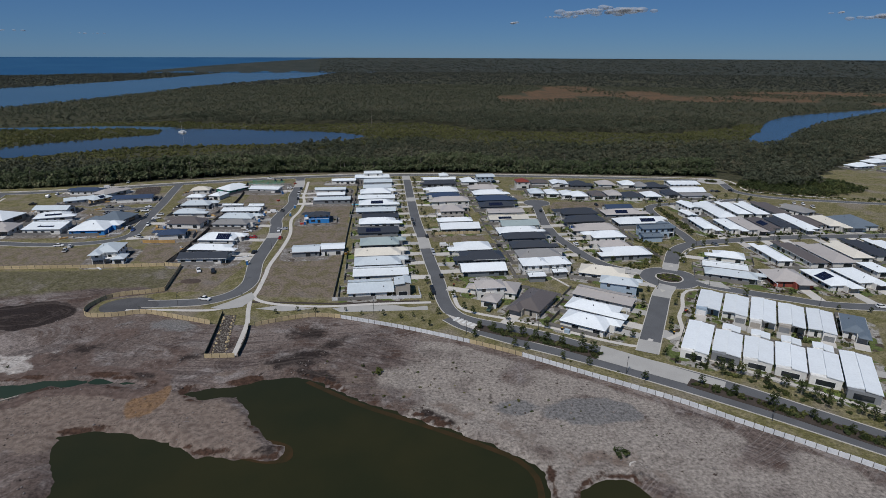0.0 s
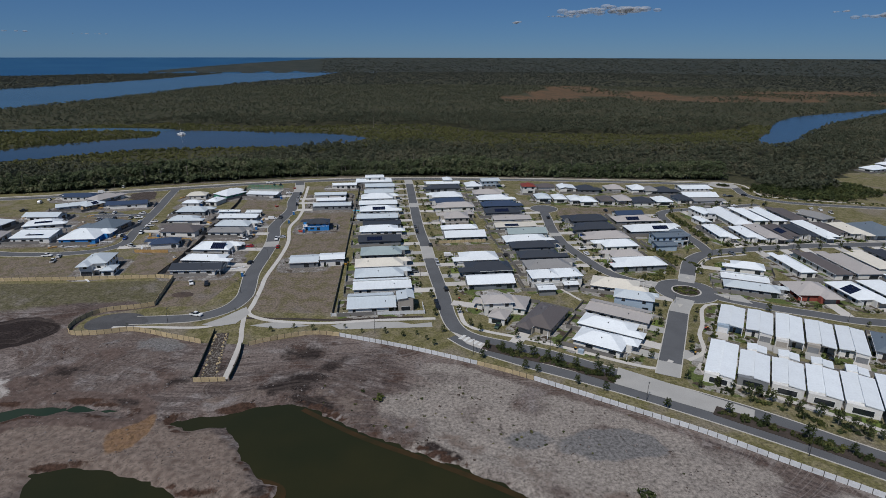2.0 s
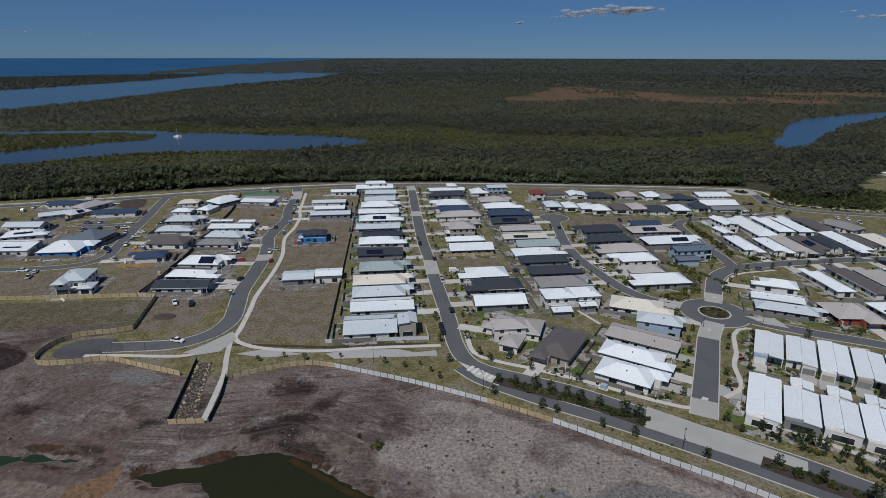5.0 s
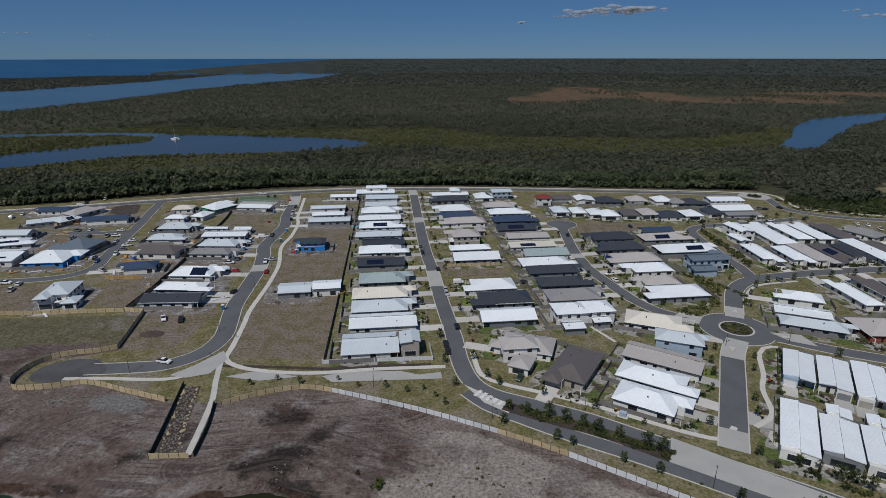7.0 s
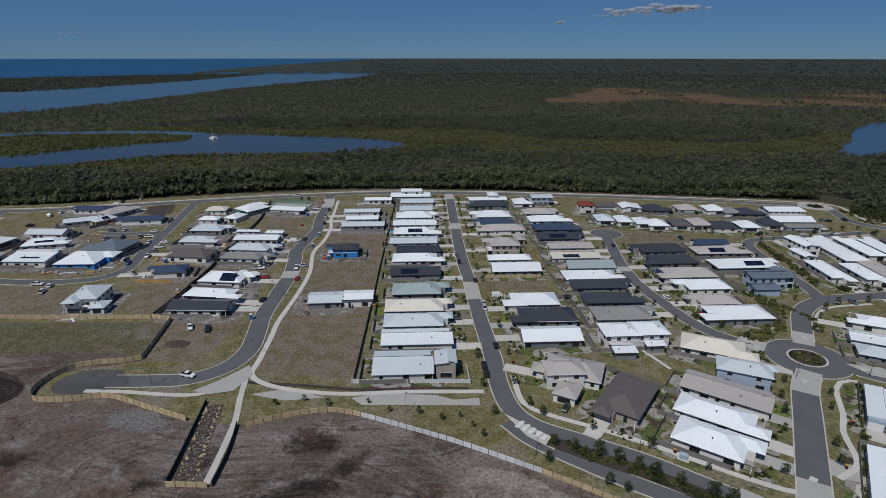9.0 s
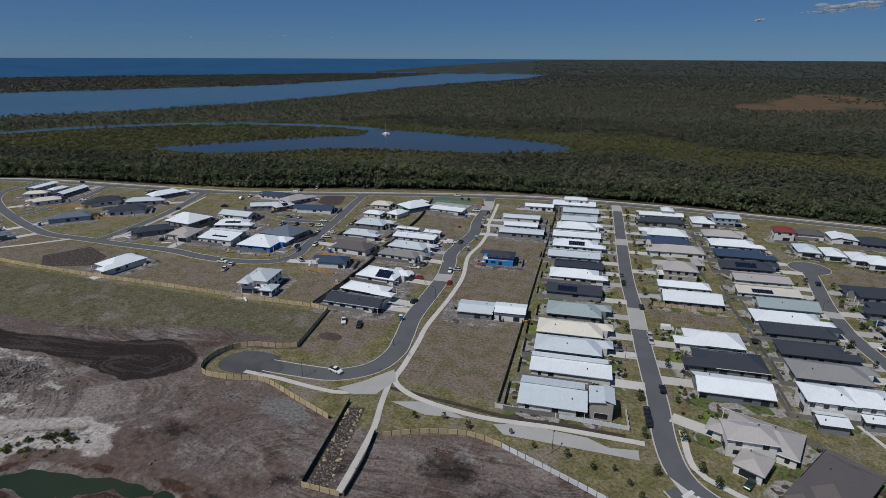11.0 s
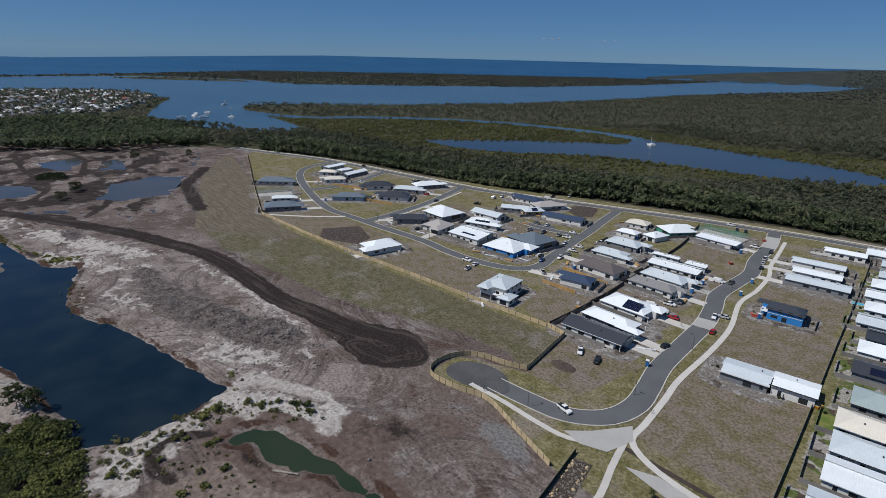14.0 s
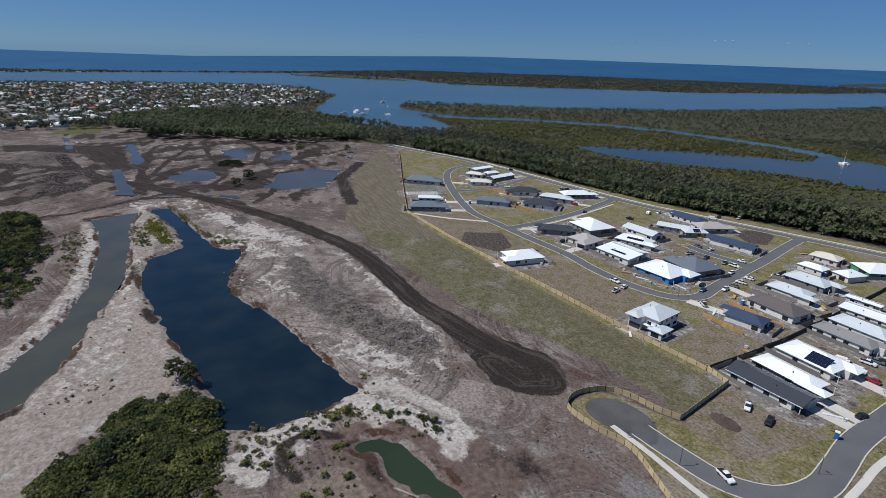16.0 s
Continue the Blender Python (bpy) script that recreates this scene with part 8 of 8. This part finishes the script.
sk = skip_bin("skip_yellow", "yellow skip full of building rubble")
sk.matrix_basis = pose(-51.5, 279, 0, 0, 0, 70)
sr = skip_bin("skip_red", "red steel bin on a building lot")
sr.matrix_basis = pose(-88, 334, 0, 0, 0, 20)
for x, y in ((-119, 392), (-138, 430), (-121, 448)):
    copy_thing(sr, pose(x, y, 0, 0, 0, x * 5))


def heap(name, x, y, rx, ry, h, material, label, seed):
    """A pile of loose material."""
    bm = bmesh.new()
    bmesh.ops.create_grid(bm, x_segments=18, y_segments=18, size=1)
    for q in bm.verts:
        u, v = q.co.x * math.sqrt(1 - q.co.y ** 2 / 2), q.co.y * math.sqrt(1 - q.co.x ** 2 / 2)
        d = math.hypot(u, v)
        q.co = Vector((x + u * rx, y + v * ry, h * max(0, 1 - d * d) * (0.75 + 0.7 * noise.noise(Vector((u * 3, v * 3, seed)))) - 0.3 * d ** 4))
    return tagged(part(name, bm, material, smooth=True), label, "pile", "heaps")


heap("soil_mound", -117.5, 240.5, 5.5, 3.2, 1.2, "soil_pile", "low dark heap of mulch on the vacant lot", 1)
for i in range(26):
    x, y = PR.uniform(-205, -110), PR.uniform(290, 400)
    if free_of(x, y, slack=2) and lots_field(np.array([x]), np.array([y]))[0] > -2:
        heap("spoil_mound", x, y, PR.uniform(1, 2.4), PR.uniform(0.8, 1.8), PR.uniform(0.4, 0.9), "rubble" if i % 2 else "soil_pile", "small heap of building spoil on a lot", i)


def stack(name, bm_list, x, y, ang, label, category, group):
    """A small pile of building stock: several pieces as parts on one base."""
    root = empty(name, pose(x, y, 0, 0, 0, ang), label, category, group)
    for kind, bm, mat in bm_list:
        part(kind, bm, mat, root)
    return root


planks = stack("timber_stack", [("bearer", boxes((-1.6, -1.4, -0.6, 0.6, 0, 0.12)), "timber_dark"), ("bearer", boxes((1.4, 1.6, -0.6, 0.6, 0, 0.12)), "timber_dark"),
                                ("bundle", boxes(*[(-2.2 + 0.1 * (k % 2), 2.2, -0.6 + 0.3 * j, -0.33 + 0.3 * j, 0.12 + 0.2 * k, 0.31 + 0.2 * k) for j in range(4) for k in range(3)]), "timber_new")], -140, 285, 20, "stack of new orange framing timber on a lot", "timber", "building stock")
pallet = stack("block_pallet", [("pallet", boxes((-0.6, 0.6, -0.6, 0.6, 0, 0.14)), "timber"), ("blocks", boxes(*[(-0.58 + 0.4 * j, -0.2 + 0.4 * j, -0.58 + 0.3 * i, -0.3 + 0.3 * i, 0.14 + 0.25 * k, 0.38 + 0.25 * k) for j in range(3) for i in range(4) for k in range(3 - (j == 2))]), "concrete")], -143, 288, 5, "pallet of pale concrete blocks", "pallet", "building stock")
sheets = stack("roof_sheet_pack", [("bearer", boxes((-2.2, -2.0, -0.45, 0.45, 0, 0.12)), "timber_dark"), ("bearer", boxes((2.0, 2.2, -0.45, 0.45, 0, 0.12)), "timber_dark"), ("sheets", boxes((-3.2, 3.2, -0.42, 0.42, 0.12, 0.34), (-3.1, 3.0, -0.40, 0.44, 0.34, 0.40)), "panel_white")], -128, 290, -10, "pack of pale metal roof sheets on bearers", "sheets", "building stock")
SR = random.Random(8)
for i, (x, y) in enumerate(((-217, 303), (-213, 305), (-208, 304.5), (-203, 304), (-197, 306), (-194, 309), (-193, 313), (-194, 318), (-194, 323), (-220, 305), (-206, 352), (-230, 352), (-234, 366), (-192, 327))):
    copy_thing((planks, pallet, sheets, pallet)[i % 4], pose(x, y, 0, 0, 0, SR.uniform(0, 180)))
lots = []
for root in HOUSES[1:]:
    if root.location.x < -100 and root.name in SIDES:
        side, hx, hy = SIDES[root.name]
        for u, v in ((hx + SR.uniform(2, 6), SR.uniform(-hy, hy)), (SR.uniform(-hx, hx), SR.choice((-1, 1)) * (hy + SR.uniform(1.6, 2.6)))):
            q = root.matrix_basis @ Vector((u, v, 0))
            lots.append((q.x, q.y))
for i, (x, y) in enumerate(lots):
    if road_gap(x, y) < 1.5 or SR.random() < 0.25 or any(abs((h.matrix_basis.inverted() @ Vector((x, y, 0))).x) < SIDES[h.name][1] + 1.2 and abs((h.matrix_basis.inverted() @ Vector((x, y, 0))).y) < SIDES[h.name][2] + 1.2 for h in HOUSES[1:] if h.name in SIDES):
        continue
    if i % 5 == 4:
        heap("spoil_mound", x, y, SR.uniform(0.8, 1.8), SR.uniform(0.7, 1.3), SR.uniform(0.4, 0.8), "rubble", "small heap of pale building rubble", 200 + i)
    else:
        copy_thing((planks, pallet, sheets, pallet)[i % 4], pose(x, y, 0, 0, 0, SR.uniform(0, 180)))


def pool(x, y, ang, a, b):
    root = empty("swimming_pool", pose(x, y, 0, 0, 0, ang), "small turquoise swimming pool in a back yard", "pool", "pools")
    part("coping", boxes((-a, a, -b, b, 0.0, 0.12)), "concrete", root)
    part("water", boxes((-a + 0.4, a - 0.4, -b + 0.4, b - 0.4, 0.1, 0.15)), "pool", root)


pool(22, 430, 7, 3.4, 2.2)
pool(-62, 383, 7, 2.6, 1.6)
tramp = empty("trampoline", pose(31, 293, 0), "round black trampoline in a back yard", "trampoline")
bm = bmesh.new()
rod(bm, (0, 0, 0.75), (0, 0, 0.8), 2.0, 2.0, 20)
part("mat", bm, "tyre", tramp)
for i in range(6):
    part("leg", boxes((-0.04, 0.04, -0.04, 0.04, 0, 0.78), m=Matrix.Translation((1.9 * math.cos(i * 1.047), 1.9 * math.sin(i * 1.047), 0))), "steel", tramp)
shade = empty("garden_umbrella", pose(-39.5, 222.5, 0), "bright green garden umbrella behind the white wall", "umbrella")
bm = bmesh.new()
rod(bm, (0, 0, 2.0), (0, 0, 2.6), 1.3, 0.08, 10)
part("canopy", bm, "plastic_green", shade)
part("pole", boxes((-0.04, 0.04, -0.04, 0.04, 0, 2.1)), "steel", shade)
kiosk = empty("transformer_box", pose(47.5, 190.8, 0, 0, 0, -28), "pale green transformer box on a concrete pad", "utility box")
part("cabinet", boxes((-1.0, 1.0, -0.7, 0.7, 0.12, 1.5)), "wall_lblue", kiosk)
part("pad", boxes((-1.5, 1.5, -1.1, 1.1, 0, 0.12)), "concrete", kiosk)
part("door", boxes((-0.9, -0.04, -0.74, -0.7, 0.2, 1.4)), "wall_lblue", kiosk)


def wheelie_bin(x, y, ang, lid):
    root = empty("wheelie_bin", pose(x, y, 0.05, 0, 0, ang), f"dark wheelie bin with a {lid} lid at the kerb", "bin", "wheelie bins")
    part("bin", boxes((-0.3, 0.3, -0.35, 0.35, 0.05, 1.0)), "tyre", root)
    part("lid", boxes((-0.32, 0.32, -0.38, 0.38, 1.0, 1.08)), "skip_yellow" if lid == "yellow" else "skip_red", root)


for x, y, l in ((5, 236, "red"), (46, 193, "yellow"), (88, 190, "yellow"), (100, 209, "red"), (101, 209.6, "yellow"), (12, 225, "yellow"), (95, 172, "yellow")):
    wheelie_bin(x, y, x * 20, l)


disc("pit_cover", 50, 117.5, 1.7, 0.22, "concrete", "round pale concrete pit cover on the bare bank", "cover")
trunk_bm = bmesh.new()
rod(trunk_bm, (-136.5, 143.6, 0.15), (-131, 147.6, 0.2), 0.32, 0.2, 8)
rod(trunk_bm, (-133, 146, 0.2), (-132.2, 144.6, 0.5), 0.12, 0.05, 6)
tagged(part("fallen_log", trunk_bm, "trunk"), "grey fallen log lying on the bank of the ditch", "log")

# ---- boats ----
def boat(x, y, ang, s, label, mast_h=0.0, twin=False):
    root = empty("boat", pose(x, y, 0.3, 0, 0, ang), label, "boat", "moored boats")
    for o in ((-1.6, 1.6) if twin else (0,)):
        bm = bmesh.new()
        hull(bm, ((-4.5 * s, 0.9 * s, 0.0, 1.0 * s), (0, 1.2 * s if not twin else 0.7 * s, -0.2, 1.0 * s), (3.0 * s, 0.8 * s if not twin else 0.5 * s, -0.1, 1.1 * s), (4.8 * s, 0.08, 0.4, 1.2 * s)))
        bmesh.ops.translate(bm, vec=(0, o * s, 0), verts=bm.verts)
        part("hull", bm, "frame_white", root)
    bm = bmesh.new()
    w = 2.0 if twin else 0.8
    hull(bm, ((-2.8 * s, w * s, 0.9 * s, 1.9 * s), (0.5 * s, w * s, 0.9 * s, 2.0 * s), (2.0 * s, w * 0.8 * s, 0.9 * s, 1.1 * s)))
    part("cabin", bm, "frame_white", root)
    part("cabin_window", boxes((-2.0 * s, 0.4 * s, -w * s * 1.005, w * s * 1.005, 1.25 * s, 1.6 * s)), "glass", root)
    if mast_h:
        bm = bmesh.new()
        rod(bm, (0.5, 0, 1), (0.5, 0, mast_h), 0.12, 0.06, 6)
        rod(bm, (0.5, 0, 2.6), (-4, 0, 2.8), 0.08, 0.08, 6)
        part("mast", bm, "frame_white", root)


boat(-352, 762, 150, 1.25, "white catamaran moored in the river", 15, True)
for i, (x, y) in enumerate(((-941, 428), (-981, 466), (-914, 433), (-1113, 551), (-1023, 523), (-966, 441), (-900, 470), (-930, 405))):
    boat(x, y, 37 * i, PR.uniform(1.0, 1.6), "white boat moored in the passage", 11 if i % 3 == 0 else 0)

# ---- the town across the earthworks ----
TR = np.random.default_rng(21)
n, made = 0, []
while n < 200:
    x, y = TR.uniform(-1650, -700), TR.uniform(-420, 490)
    if not inside(TOWN, np.array([x]), np.array([y]))[0] or depth_in(TOWN, np.array([x]), np.array([y]))[0] < 14:
        continue
    gx_, gy_ = round((x + 0.35 * y) / 24), round((y - 0.35 * x) / 21)
    if (gx_, gy_) in made:
        continue
    made.append((gx_, gy_))
    n += 1
    roof = TR.choice(["white", "taupe", "brown", "grey", "grey", "slate", "slate", "brown", "green", "grey", "red", "taupe"])
    L, W = TR.uniform(15, 23), TR.uniform(10, 14)
    root = empty("cottage", pose(x, y, 0, 0, 0, TR.choice([19, 109, 199, 289])), f"older low house with a {ROOF_WORDS[roof]} roof among gardens", "house", "houses of the old town")
    part("wall", boxes((-L / 2 + 0.5, L / 2 - 0.5, -W / 2 + 0.5, W / 2 - 0.5, 0, 2.9)), "wall_white", root)
    bm = bmesh.new()
    roof_on(bm, "hip" if TR.random() < 0.7 else "gable", L, W, 3.0)
    part("roof", bm, "roof_" + roof, root)
vs, fs, far_roofs = [], [], 0
for k in range(2600):
    x, y = TR.uniform(-1720, -830), TR.uniform(-420, 510)
    gx_, gy_ = round((x + 0.35 * y) / 24), round((y - 0.35 * x) / 21)
    if (gx_, gy_) in made or depth_in(TOWN, np.array([x]), np.array([y]))[0] < 14:
        continue
    made.append((gx_, gy_))
    L, W, a = TR.uniform(15, 23) / 2, TR.uniform(10, 14) / 2, radians(19 + 90 * int(TR.integers(0, 2)))
    v = np.array([(u * L, w * W, h) for h in (0, 3.0) for u, w in ((-1, -1), (1, -1), (1, 1), (-1, 1))] + [(-L * 0.5, 0, 5.0), (L * 0.5, 0, 5.0)])
    v = np.column_stack([x + v[:, 0] * math.cos(a) - v[:, 1] * math.sin(a), y + v[:, 0] * math.sin(a) + v[:, 1] * math.cos(a), v[:, 2]])
    vs.append(v)
    fs.append(np.array([(0, 1, 5), (0, 5, 4), (1, 2, 6), (1, 6, 5), (2, 3, 7), (2, 7, 6), (3, 0, 4), (3, 4, 7), (4, 5, 9), (4, 9, 8), (5, 6, 9), (6, 7, 8), (6, 8, 9), (7, 4, 8)]) + 10 * far_roofs)
    far_roofs += 1
tagged(new("cottages", raw_mesh("cottages", np.concatenate(vs), np.concatenate(fs), "town_roof")), "the further low houses of the old town under mixed roofs", "houses", kind="stuff")
x, y = TR.uniform(-1720, -830, 11000), TR.uniform(-430, 510, 11000)
ok = inside(TOWN, x, y)
me = sprays("town_trees", np.stack([x[ok], y[ok], TR.uniform(1.0, 6.0, ok.sum())], 1), TR.uniform(1.6, 3.8, ok.sum()), "leaf_forest", TR, 9, 0.95)
tagged(new("town_trees", me), "dark garden trees between the old houses", "woods", kind="stuff")
# ---- clouds ----
CR = np.random.default_rng(3)


def cloud(az, el, w, h, n):
    """Thin puffs that overlap, flat below."""
    d = 4600
    a = radians(az)
    c = Vector((d * math.sin(a), d * math.cos(a), 100 + d * math.tan(radians(el))))
    t = CR.normal(0, 0.4, n)
    pts = np.stack([c.x + math.cos(a) * t * w + math.sin(a) * np.arange(n) * 9, c.y - math.sin(a) * t * w + math.cos(a) * np.arange(n) * 9, c.z + np.abs(CR.normal(0, 0.35, n)) * h * (1 - np.clip(np.abs(t), 0, 1))], 1)
    me = clumps("cloud", pts, CR.uniform(0.5, 1.3, n) * h, "cloud", CR, 2, 0.42, 0.05)
    me.shade_smooth()
    tagged(new("cloud", me), "small thin white fair-weather cloud", "cloud", kind="stuff")


cloud(6.7, 2.9, 20, 17, 9)
cloud(15.0, 3.9, 420, 40, 44)
cloud(11.0, 3.4, 200, 18, 14)
cloud(36.5, 2.9, 200, 26, 16)
cloud(33, 3.3, 60, 14, 6)
cloud(-30, 1.6, 180, 9, 8)
cloud(-36, 1.7, 90, 10, 5)
cloud(-44, 1.5, 160, 8, 7)
